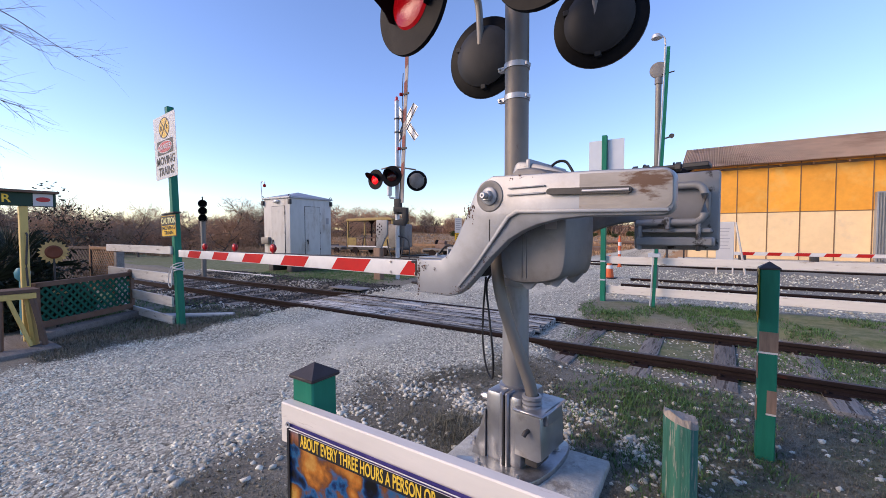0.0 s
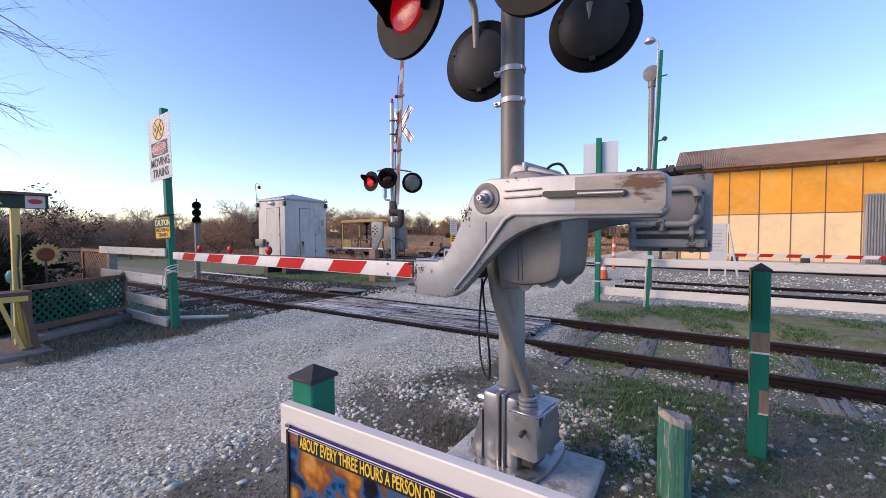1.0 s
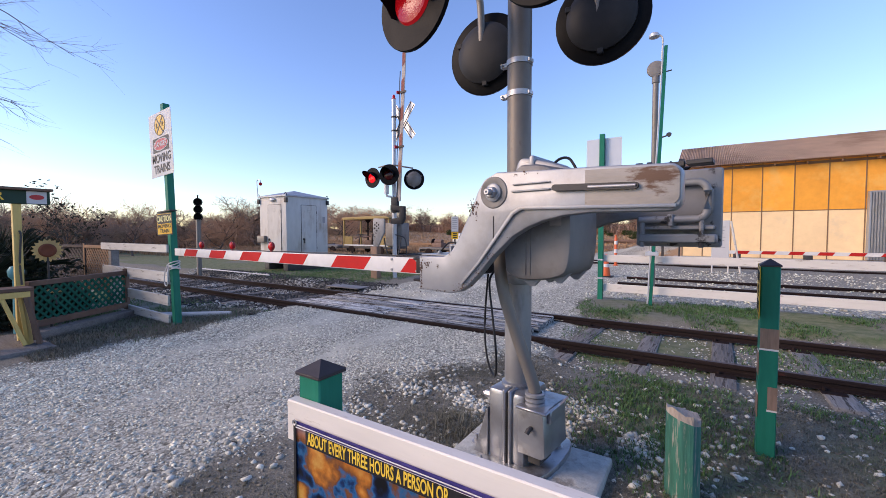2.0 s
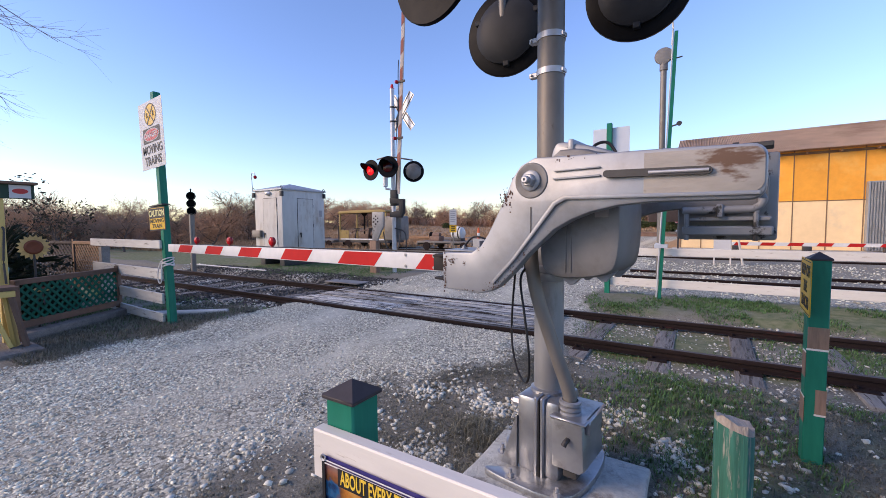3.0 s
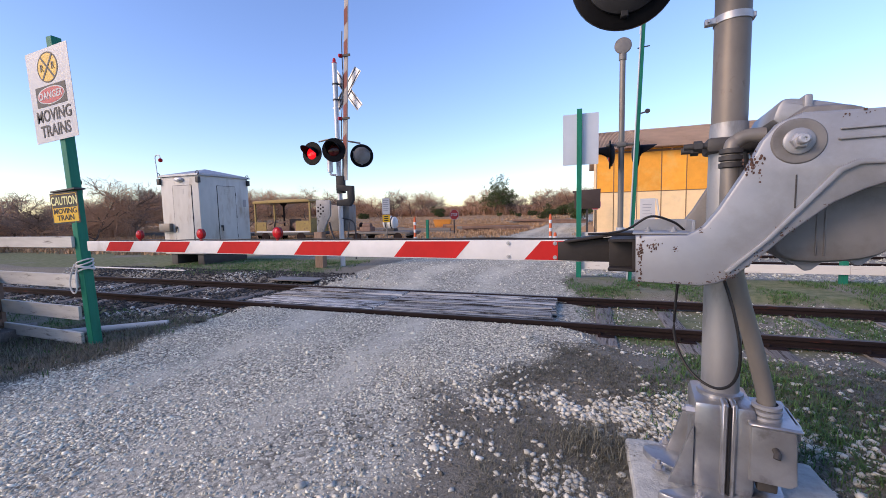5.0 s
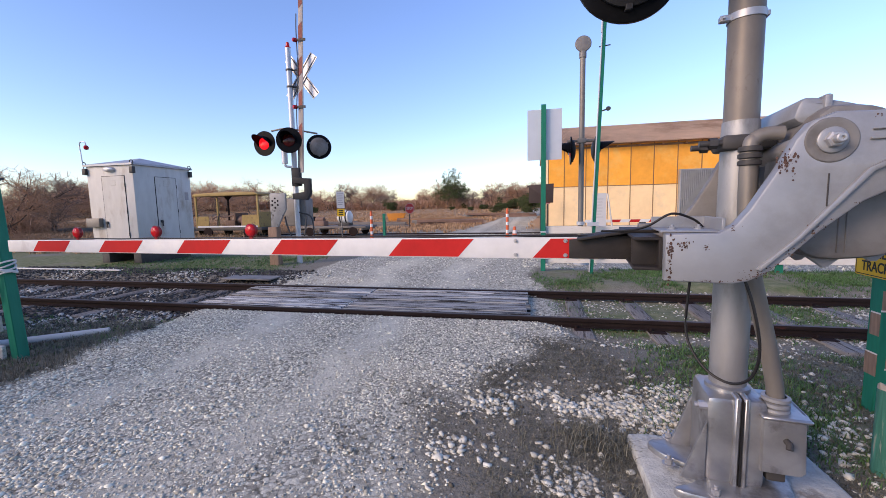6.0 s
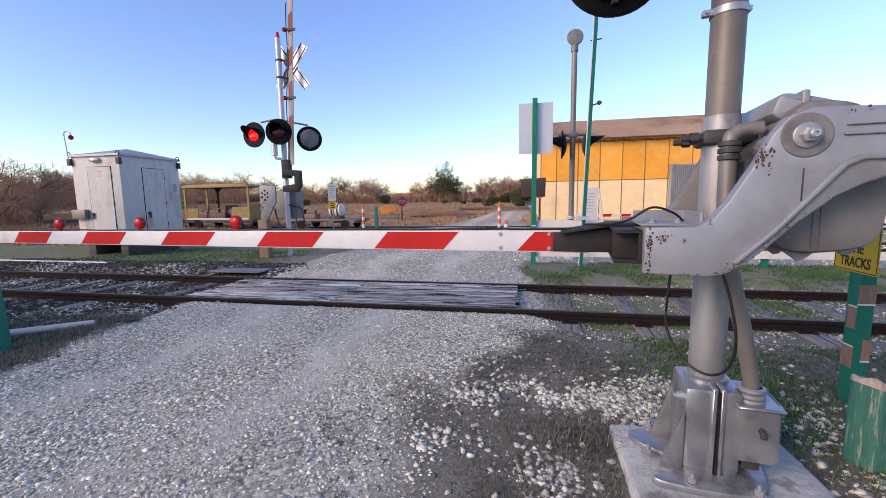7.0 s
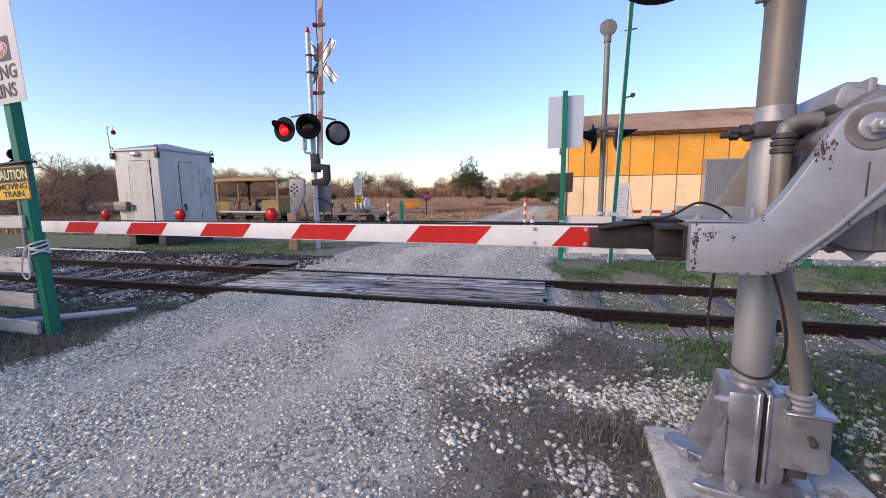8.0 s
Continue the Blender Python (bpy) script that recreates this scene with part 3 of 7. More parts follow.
def flasher(parent, pos, yaw, lens, tilt=0.0, r=0.3, hood=True, back=None):
    """A crossing lamp; yaw: where it faces, degrees counted from -y; local z of m is the way it faces."""
    m = Matrix.Translation(pos) @ pose(0, 0, 0, 0, 0, yaw) @ pose(0, 0, 0, 90 + tilt)
    bm = bm_new()
    lathe(bm, [(0.105, 0.016), (r - 0.004, 0.02), (r, 0.014), (r, -0.006), (r - 0.01, -0.012), (0.15, -0.012)], m, 40)
    f = part("flasher_lamp", bm, BLACK, parent, "round black lamp background disc")
    bm = bm_new()
    lathe(bm, [(0.215, -0.012), (0.222, -0.022), (0.222, -0.040), (0.206, -0.052), (0.19, -0.062), (0.16, -0.076), (0.11, -0.088), (0.05, -0.094), (0, -0.095)], m, 32)
    for a in (0.4, math.pi - 0.4, -1.57):
        box(bm, -0.02, 0.02, -0.018, 0.018, -0.05, -0.01, 0.004, m @ Matrix.Translation((0.225 * math.cos(a), 0.225 * math.sin(a), 0)))
    box(bm, -0.01, 0.01, -0.24, -0.13, -0.035, -0.012, 0.003, m)
    part("housing", bm, back or LAMP_BACK, f, "dull grey domed lamp housing" if back else "dusty dark domed lamp housing")
    bm = bm_new()
    lathe(bm, [(0.155, 0.012), (0.14, 0.035), (0.09, 0.05), (0, 0.057)], m, 28)
    part("lens", bm, lens, f, "red glass lens")
    if hood:
        bm = bm_new()
        rows = []
        for s in range(25):
            a = math.pi * (-0.14 + 1.28 * s / 24)
            reach = 0.06 + 0.30 * max(0.0, math.sin(a)) ** 0.8 if math.sin(a) > 0 else 0.06 * (1 + math.sin(a))
            c, d = math.cos(a), math.sin(a)
            rows.append([bm.verts.new(m @ Vector(p)) for p in ((0.165 * c, 0.165 * d, 0.015), (0.172 * c, 0.168 * d - 0.02 * reach, 0.02 + reach), (0.177 * c, 0.173 * d - 0.02 * reach, 0.02 + reach), (0.172 * c, 0.172 * d, 0.015))])
        for a, b in zip(rows, rows[1:]):
            for i in range(4):
                bm.faces.new((a[i], a[(i + 1) % 4], b[(i + 1) % 4], b[i]))
        bm.faces.new(rows[0]), bm.faces.new(rows[-1][::-1])
        part("hood", bm, BLACK, f, "black lamp hood")
    return f


def hex_bolt(bm, m, r=0.018, h=0.02):
    lathe(bm, [(r * 1.7, 0), (r * 1.7, 0.004), (r * 1.05, 0.004)], m, 16)
    lathe(bm, [(r, 0.004), (r, h), (0, h)], m, 6)
    lathe(bm, [(r * 0.5, h), (r * 0.5, h * 1.7), (0, h * 1.75)], m, 10)


gate = thing("crossing_gate", pose(-1.015, 2.37, 0.0, 0, 0, SKEW), "silver railway crossing gate with lowered striped arm", "crossing gate")
bm = bm_new()
tube(bm, [(0, 0, 0.45), (0, 0, 1.30), (0, 0, 1.80), (0, 0, 1.855)], [0.082, 0.082, 0.080, 0.077], 28)
part("lower_mast", bm, ALU, gate, "bright aluminium lower mast")
bm = bm_new()
tube(bm, [(0, 0, 1.84), (0, 0, 4.6)], 0.0735, 28)
part("mast", bm, UPPER_MAST, gate, "brownish grey weathered steel mast")
for z in (2.33, 2.52):
    bm = bm_new()
    lathe(bm, [(0.0737, z - 0.016), (0.079, z - 0.016), (0.079, z + 0.016), (0.0737, z + 0.016)], Matrix(), 28)
    box(bm, -0.115, -0.065, -0.035, 0.0, z - 0.014, z + 0.014, 0.003)
    box(bm, 0.068, 0.085, -0.03, 0.02, z - 0.012, z + 0.012, 0.003)
    tube(bm, [(-0.10, -0.05, z), (-0.10, 0.02, z)], 0.007, 8)
    part("band_clamp", bm, STEEL, gate, "bright steel band clamp")

# base casting with its flange and junction box
bm = bm_new()
prism(bm, [(p[0], p[1]) for p in rounded([(-0.36, -0.15), (-0.30, -0.02), (-0.15, 0.05), (-0.15, 0.18), (-0.3, 0.26), (-0.2, 0.3), (0.2, 0.3), (0.28, 0.05), (0.24, -0.36), (0.1, -0.36), (0.02, -0.27), (-0.06, -0.36), (-0.18, -0.34), (-0.2, -0.2)])], 0.0, 0.05, 0.014, Matrix.Translation((0, 0, 0.098)) @ pose(0, 0, 0, -90) @ Matrix.Diagonal((1, 1, -1, 1)))
flange = part("base_flange", bm, BASE_METAL, gate, "cast silver base flange")
bm = bm_new()
box(bm, -0.125, 0.017, -0.155, 0.155, 0.085, 0.53, 0.03)
casting = part("base_casting", bm, BASE_METAL, gate, "silver cast mast base")
bm = bm_new()
box(bm, 0.023, 0.13, -0.155, 0.155, 0.085, 0.53, 0.03)
part("base_half", bm, BASE_METAL, casting)
for y in (-0.148, 0.148):
    bm = bm_new()
    prism(bm, [(-0.225, 0.09), (-0.12, 0.09), (-0.12, 0.40), (-0.135, 0.37), (-0.175, 0.24)], y - 0.012, y + 0.012, 0.003)
    part("web", bm, BASE_METAL, casting)
bm = bm_new()
lathe(bm, [(0.081, 0.52), (0.10, 0.525), (0.10, 0.548), (0.081, 0.556)], Matrix(), 28)
part("collar", bm, BASE_METAL, casting)
for x0, x1 in ((-0.012, 0.0155), (0.0245, 0.05)):
    bm = bm_new()
    box(bm, x0, x1, -0.172, 0.16, 0.09, 0.545, 0.008)
    part("seam_flange", bm, BASE_METAL, casting)
for z in (0.20, 0.47):
    bm = bm_new()
    tube(bm, [(-0.155, -0.125, z), (-0.09, -0.125, z)], 0.022, 6)
    tube(bm, [(-0.172, -0.125, z), (-0.15, -0.125, z)], 0.012, 10)
    part("clamp_bolt", bm, STEEL, casting, "steel side bolt")
bm = bm_new()
box(bm, 0.0160, 0.0240, -0.174, 0.15, 0.1, 0.528)
part("gasket", bm, RUBBER, casting, "black joint between the base halves")
bm = bm_new()
prism(bm, [(0.1, 0.20), (0.25, 0.20), (0.275, 0.22), (0.265, 0.45), (0.25, 0.475), (0.1, 0.475)], -0.185, 0.12, 0.012)
jb = part("junction_box", bm, BASE_METAL, gate, "silver junction box on the mast base")
bm = bm_new()
box(bm, 0.09, 0.285, -0.195, 0.13, 0.462, 0.482, 0.008)
box(bm, 0.262, 0.29, -0.14, 0.06, 0.40, 0.482, 0.008)
part("lid", bm, BASE_METAL, jb)
bm = bm_new()
tube(bm, [(0.19, -0.18, 0.37), (0.19, -0.215, 0.37), (0.185, -0.228, 0.352)], 0.014, 10)
part("latch", bm, DARK_STEEL, jb, "small dark latch knob")
bm = bm_new()
box(bm, 0.14, 0.22, -0.13, 0.03, 0.13, 0.21, 0.01)
part("foot", bm, DARK_STEEL, jb, "dark support under the box")
for x, y in ((-0.265, -0.07), (-0.10, -0.265), (0.17, -0.27), (-0.22, 0.2), (0.18, 0.21)):
    bm = bm_new()
    hex_bolt(bm, Matrix.Translation((x, y, 0.097)), 0.019, 0.03)
    part("anchor_bolt", bm, STEEL, gate, "shiny zinc anchor bolt")

# conduit from the housing down to the base
bm = bm_new()
path = bend([(0.10, -0.19, 1.765), (0.04, -0.19, 1.765), (0.0, -0.19, 1.745), (-0.02, -0.195, 1.69), (-0.015, -0.2, 1.35), (0.02, -0.2, 1.12), (0.1, -0.155, 0.83), (0.16, -0.105, 0.60), (0.17, -0.10, 0.50)])
tube(bm, path, [0.030] * 18 + [0.036] * (len(path) - 18), 18)
conduit = part("conduit", bm, MAST, gate, "grey bent conduit pipe")
bm = bm_new()
for k, z in enumerate((1.63, 1.66, 1.69)):
    lathe(bm, [(0.037, z), (0.045, z + 0.003), (0.045, z + 0.021), (0.037, z + 0.024)], Matrix.Translation((-0.02, -0.2, 0)), 20)
part("coupling", bm, DARK_STEEL, conduit, "ribbed pipe coupling")
bm = bm_new()
for z in (0.475, 0.5, 0.528):
    lathe(bm, [(0.042, z), (0.058, z + 0.004), (0.058, z + 0.019), (0.042, z + 0.023)], Matrix.Translation((0.17, -0.10, 0)), 20)
part("coupling", bm, SILVER, conduit)

# gearbox housing
bm = bm_new()
prism(bm, rounded([(0.09, 1.36), (0.13, 1.225), (0.43, 1.25), (0.48, 1.34), (0.48, 1.68), (0.42, 1.78), (0.32, 1.84), (0.12, 1.84)]), -0.35, 0.03, 0.03)
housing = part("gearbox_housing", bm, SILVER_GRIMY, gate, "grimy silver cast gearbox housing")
for u in (0.235, 0.26):
    bm = bm_new()
    box(bm, u, u + 0.006, -0.355, -0.345, 1.265, 1.78, 0.002)
    part("seam", bm, SILVER_GRIMY, housing, "raised casting seam")
bm = bm_new()
box(bm, 0.37, 0.43, -0.354, -0.34, 1.52, 1.60, 0.002)
part("name_plate", bm, SILVER_WORN, housing, "small worn plate")
bm = bm_new()
lathe(bm, [(0.083, 1.17), (0.10, 1.175), (0.105, 1.20), (0.10, 1.22), (0.11, 1.23), (0.11, 1.26), (0.083, 1.265)], Matrix(), 28)
part("collar", bm, SILVER, housing, "silver collar on the mast")
bm = bm_new()
prism(bm, rounded([(0.10, 1.77), (0.125, 1.885), (0.17, 1.90), (0.36, 1.845), (0.5, 1.78)]), -0.25, 0.2, 0.02)
box(bm, 0.205, 0.235, -0.262, 0.212, 1.80, 1.90, 0.01)
part("top_cover", bm, SILVER, housing)
for y in (-0.28, -0.06):
    for o in ([(0.16, 1.25), (0.30, 1.25), (0.25, 1.20), (0.23, 1.195)], [(0.33, 1.265), (0.45, 1.28), (0.40, 1.225), (0.38, 1.225)]):
        bm = bm_new()
        prism(bm, o, y, y + 0.025, 0.003)
        part("bracket", bm, SILVER, housing)
bm = bm_new()
tube(bm, bend([(0.22, 0.0, 1.88), (0.26, 0.02, 1.915), (0.31, 0.03, 1.91), (0.36, 0.02, 1.84)]), 0.008, 8)
part("cable", bm, RUBBER, housing, "thin black cable")
# mast clamp
bm = bm_new()
box(bm, -0.10, 0.12, -0.10, 0.10, 1.715, 1.785, 0.02)
for y in (-0.08, 0.08):
    tube(bm, [(-0.19, y, 1.75), (0.1, y, 1.75)], 0.015, 10)
    lathe(bm, [(0.026, -0.15), (0.026, -0.115), (0, -0.115)], Matrix.Translation((0, y, 1.75)) @ pose(0, 0, 0, 0, 90), 6)
part("mast_clamp", bm, DARK_STEEL, gate, "dark bolted mast clamp")

def corner(cx, cz, r_, a0, a1, n=5):
    """Points of an arc from angle a0 to a1, degrees."""
    return [(cx + r_ * math.cos(radians(a0 + (a1 - a0) * i / n)), cz + r_ * math.sin(radians(a0 + (a1 - a0) * i / n))) for i in range(n + 1)]


ARM = [(-0.388, 1.348), (-0.20, 1.352), (-0.145, 1.385), (-0.10, 1.447), (-0.012, 1.605), (0.03, 1.70), (0.075, 1.76), (0.145, 1.79), (0.23, 1.785), (0.67, 1.767), *corner(0.921, 1.707, 0.046, 88, 0), *corner(0.921, 1.614, 0.046, 0, -92), (0.62, 1.572), (0.50, 1.562), (0.40, 1.54), (0.32, 1.51), (0.24, 1.466), (0.125, 1.362), (0.04, 1.268), (-0.04, 1.19), (-0.095, 1.16), (-0.15, 1.147), (-0.385, 1.152)]
for side, y0, y1 in ((-1, -0.495, -0.425), (1, 0.415, 0.485)):
    bm = bm_new()
    prism(bm, ARM, y0, y1, 0.012)
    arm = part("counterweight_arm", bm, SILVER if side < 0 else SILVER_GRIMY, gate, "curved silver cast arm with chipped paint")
    o = y0 if side < 0 else y1
    s = side

    def face(a, b):
        """y range that stands proud of the arm's outer face."""
        return (o - b, o - a) if s < 0 else (o + a, o + b)

    piv = Matrix.Translation((0.133, o, 1.688)) @ pose(0, 0, 0, 90 if s < 0 else -90)
    bm = bm_new()
    lathe(bm, [(0.082, -0.002), (0.077, 0.005), (0.071, 0.006), (0.055, 0.001), (0.040, 0.001)], piv, 36)
    hub = part("hub", bm, SILVER_GRIMY, arm, "grimy dished hub")
    bm = bm_new()
    lathe(bm, [(0.046, 0.0), (0.046, 0.009), (0.042, 0.012), (0.025, 0.013)], piv, 32)
    part("washer", bm, SILVER, hub, "round pale washer")
    bm = bm_new()
    lathe(bm, [(0.029, 0.011), (0.029, 0.034), (0.024, 0.039), (0, 0.039)], piv, 6)
    lathe(bm, [(0.017, 0.04), (0.017, 0.066), (0.013, 0.070), (0.006, 0.070), (0.005, 0.062), (0, 0.062)], piv, 16)
    part("nut", bm, STEEL, arm, "steel pivot nut")
    bm = bm_new()
    ya, yb = face(-0.002, 0.016)
    prism(bm, [(0.24, 1.585), (0.29, 1.612), (0.95, 1.596), (0.95, 1.582), (0.3, 1.594), (0.255, 1.572), (0.06, 1.33), (-0.06, 1.205), (-0.075, 1.212), (0.045, 1.335)], ya, yb, 0.004)
    box(bm, 0.24, 0.44, ya + 0.006 * (s < 0), yb - 0.006 * (s > 0), 1.682, 1.690, 0.002)
    box(bm, 0.245, 0.44, ya + 0.006 * (s < 0), yb - 0.006 * (s > 0), 1.716, 1.722, 0.002)
    part("rib", bm, SILVER, arm)
    bm = bm_new()
    box(bm, 0.130, 0.1345, o - 0.003, o + 0.003, 1.45, 1.57, 0.001)
    part("groove", bm, DARK_STEEL, arm, "dark casting groove")
    if s < 0:
        bm = bm_new()
        ya, yb = face(-0.006, 0.005)
        prism(bm, [(0.60, 1.60), *corner(0.925, 1.628, 0.036, -90, 0), *corner(0.925, 1.706, 0.036, 0, 90), (0.60, 1.756)], ya, yb, 0.003)
        part("counterweight", bm, SILVER_WORN, arm, "rust-streaked beige counterweight face")
        bm = bm_new()
        ya, yb = face(0.018, 0.0235)
        prism(bm, [*corner(0.805, 1.674, 0.014, -90, 90), *corner(0.468, 1.688, 0.014, 90, 270)], face(-0.002, 0.0225)[0], face(-0.002, 0.0225)[1])
        part("slot", bm, DARK_STEEL, arm, "dark adjusting slot")
        bm = bm_new()
        tube(bm, [(0.62, o - 0.022, 1.680), (0.81, o - 0.022, 1.674)], 0.007, 10)
        part("slot_bar", bm, STEEL, arm, "bright bar in the slot")
    else:
        bm = bm_new()
        box(bm, 0.56, 1.005, o + 0.0, o + 0.05, 1.40, 1.85, 0.015)
        w = part("counterweight", bm, COUNTER, arm, "flat grimy grey counterweight plate")
        bm = bm_new()
        y = o - 0.10
        tube(bm, [(0.60, y, 1.56)] + [(px_, y, pz_) for px_, pz_ in corner(0.895, 1.61, 0.05, -90, 0) + corner(0.895, 1.715, 0.05, 0, 90)] + [(0.70, y, 1.765)], 0.02, 12)
        part("frame", bm, COUNTER, w)
        bm = bm_new()
        box(bm, 0.6, 0.99, o - 0.115, o, 1.425, 1.475, 0.008)
        box(bm, 0.62, 0.98, o - 0.09, o, 1.50, 1.525, 0.006)
        for x in (0.62, 0.92):
            tube(bm, [(x, o - 0.10, 1.40), (x, o - 0.10, 1.56)], 0.012, 8)
        box(bm, 0.755, 0.785, o - 0.13, o, 1.52, 1.59, 0.005)
        part("clamp", bm, COUNTER, w)
bm = bm_new()
tube(bm, [(0.135, -0.43, 1.69), (0.135, 0.42, 1.69)], 0.045, 20)
part("main_shaft", bm, STEEL, gate, "steel pivot shaft")
# rod with nuts behind the near counterweight
bm = bm_new()
tube(bm, [(0.55, 0.3, 1.86), (0.85, 0.3, 1.86)], 0.014, 8)
for x in (0.6, 0.66, 0.82):
    lathe(bm, [(0.026, 0), (0.026, 0.025), (0, 0.025)], Matrix.Translation((x, 0.3, 1.86)) @ pose(0, 0, 0, 0, 90), 6)
box(bm, 0.86, 0.98, 0.25, 0.36, 1.845, 1.87, 0.004)
part("tie_rod", bm, DARK_STEEL, gate, "dark threaded rod with nuts")

# chipped paint on the near arm
CHIP = mat("rust_under_chipped_paint", (0.075, 0.042, 0.032), 0.85, 0, 0.4, 40, 0.3, island=0.3)
rc = random.Random(3)
near_arm = [c for c in gate.children if c.name.startswith("counterweight_arm")][0]


def chips(cx, cz, w, h, count, size):
    bm = bm_new()
    for _ in range(count * 2):
        x, z = cx + rc.gauss(0, w), cz + rc.gauss(0, h)
        r_ = size * rc.uniform(0.2, 0.85)
        k = rc.randint(4, 7)
        st_, tw = rc.uniform(0.5, 1.0), rc.uniform(0, 6.28)
        vs = []
        for i in range(k):
            a = 2 * math.pi * i / k + tw
            rr = r_ * rc.uniform(0.55, 1.2)
            vs.append(bm.verts.new((x + rr * math.cos(a) * st_, -0.4962 - rc.uniform(0, 0.0004), z + rr * math.sin(a))))
        bm.faces.new(vs)
    tagged(part("chipped_patch", bm, CHIP, near_arm, "brown rust where paint has chipped", 0), kind="stuff")


chips(-0.368, 1.25, 0.006, 0.05, 26, 0.010)
chips(-0.325, 1.305, 0.014, 0.012, 12, 0.009)
chips(-0.25, 1.295, 0.02, 0.006, 5, 0.006)
chips(0.005, 1.615, 0.016, 0.02, 26, 0.010)
chips(0.03, 1.56, 0.004, 0.01, 3, 0.006)
chips(-0.06, 1.195, 0.03, 0.008, 12, 0.006)
chips(0.03, 1.285, 0.012, 0.014, 8, 0.006)
chips(0.10, 1.36, 0.02, 0.015, 6, 0.005)
chips(-0.16, 1.37, 0.02, 0.01, 5, 0.005)
chips(0.30, 1.765, 0.05, 0.006, 6, 0.006)
edge_line = [(-0.37, 1.160), (-0.27, 1.158), (-0.16, 1.158), (-0.10, 1.170), (-0.05, 1.198), (0.03, 1.272), (0.115, 1.365), (0.23, 1.472)]
for (x0, z0), (x1, z1) in zip(edge_line, edge_line[1:]):
    for k in range(3):
        t_ = (k + rc.random()) / 3
        chips(x0 + (x1 - x0) * t_, z0 + (z1 - z0) * t_, 0.008, 0.002, rc.randint(1, 3), 0.005)

# yoke that carries the striped arm
bm = bm_new()
box(bm, -0.50, -0.385, -0.43, 0.42, 1.185, 1.20, 0.004)
box(bm, -0.50, -0.385, -0.43, 0.42, 1.315, 1.33, 0.004)
box(bm, -0.40, -0.385, -0.43, 0.42, 1.19, 1.32, 0.002)
prism(bm, [(-0.74, 1.30), (-0.48, 1.345), (-0.36, 1.345), (-0.36, 1.33), (-0.48, 1.33), (-0.74, 1.288)], -0.16, 0.08, 0.003)
for y in (-0.10, -0.035, 0.02):
    prism(bm, [(-0.78, 1.19), (-0.40, 1.19), (-0.40, 1.32), (-0.78, 1.29)], y - 0.006, y + 0.006, 0.002)
for y in (-0.34, 0.3):
    prism(bm, [(-0.50, 1.19), (-0.39, 1.19), (-0.39, 1.32), (-0.50, 1.32)], y - 0.006, y + 0.006, 0.002)
yoke = part("yoke", bm, YOKE_STEEL, gate, "dark steel yoke holding the arm")
bm = bm_new()
box(bm, -0.40, -0.17, -0.46, -0.18, 1.352, 1.36, 0.002)
box(bm, -0.40, -0.17, -0.192, -0.18, 1.352, 1.41, 0.002)
box(bm, -0.182, -0.17, -0.46, -0.18, 1.352, 1.41, 0.002)
for x in (-0.34, -0.24):
    hex_bolt(bm, Matrix.Translation((x, -0.36, 1.36)), 0.012, 0.012)
part("angle_shelf", bm, SILVER, yoke, "grey angle iron shelf")
bm = bm_new()
tube(bm, bend([(-0.62, -0.1, 1.335), (-0.5, -0.2, 1.345), (-0.42, -0.25, 1.37), (-0.33, -0.27, 1.425), (-0.24, -0.25, 1.40), (-0.19, -0.22, 1.36)]), 0.0055, 8)
part("cable", bm, RUBBER, yoke, "thin black cable")

# hanging cable loop under the near arm
bm = bm_new()
tube(bm, bend([(-0.185, -0.06, 1.22), (-0.205, -0.06, 1.0), (-0.205, -0.065, 0.80), (-0.14, -0.125, 0.665), (-0.05, -0.20, 0.625), (0.01, -0.27, 0.69), (0.025, -0.30, 0.83), (-0.005, -0.29, 1.02), (-0.05, -0.25, 1.20), (-0.03, -0.20, 1.28)]), 0.0065, 8)
part("hanging_cable", bm, RUBBER, gate, "black cable hanging in a loop")

# striped arm
ARM_IN, ARM_OUT = -0.598, -5.97


def arm_z(u):
    k = (u - ARM_IN) / (ARM_OUT - ARM_IN)
    return 1.182 - 0.045 * k, 1.302 - 0.055 * k


bm = bm_new()
za, zb = arm_z(ARM_IN), arm_z(ARM_OUT)
prism(bm, [(ARM_OUT, zb[0]), (ARM_IN, za[0]), (ARM_IN, za[1]), (ARM_OUT, zb[1])], -0.075, -0.045, 0.004)
stripe_arm = part("gate_arm", bm, WHITE_SHEET, gate, "long white arm with red stripes")
edges = [(-0.60, -0.975)]
for k in range(6):
    r0 = -1.412 - 0.926 * k
    edges.append((r0, r0 - 0.46))
for n_, (a, b) in enumerate(edges):
    if a < ARM_OUT:
        continue
    b = max(b, ARM_OUT + 0.01)
    lo, hi = arm_z(a)
    lean = 0.0 if n_ == 0 else 0.097
    bm = bm_new()
    prism(bm, [(b, arm_z(b)[0] + 0.006), (a, lo + 0.006), (a + lean, hi - 0.006), (min(b + 0.097, a + lean), arm_z(b)[1] - 0.006)], -0.0775, -0.0752)
    part("red_stripe", bm, RED_SHEET, stripe_arm, "red reflective stripe", 0)
for x in (-0.63, -0.80, -1.07):
    for k in (0.18, 0.84):
        lo, hi = arm_z(x)
        bm = bm_new()
        hex_bolt(bm, Matrix.Translation((x, -0.0775, lo + (hi - lo) * k)) @ pose(0, 0, 0, 90), 0.0065, 0.006)
        part("bolt", bm, STEEL, stripe_arm, "steel arm bolt")
bm = bm_new()
tube(bm, bend([(x, -0.06 + 0.004 * math.sin(5 * x), arm_z(x)[1] + 0.008 + 0.003 * math.sin(9 * x)) for x in np.linspace(-0.55, -5.3, 26)], 3), 0.006, 6)
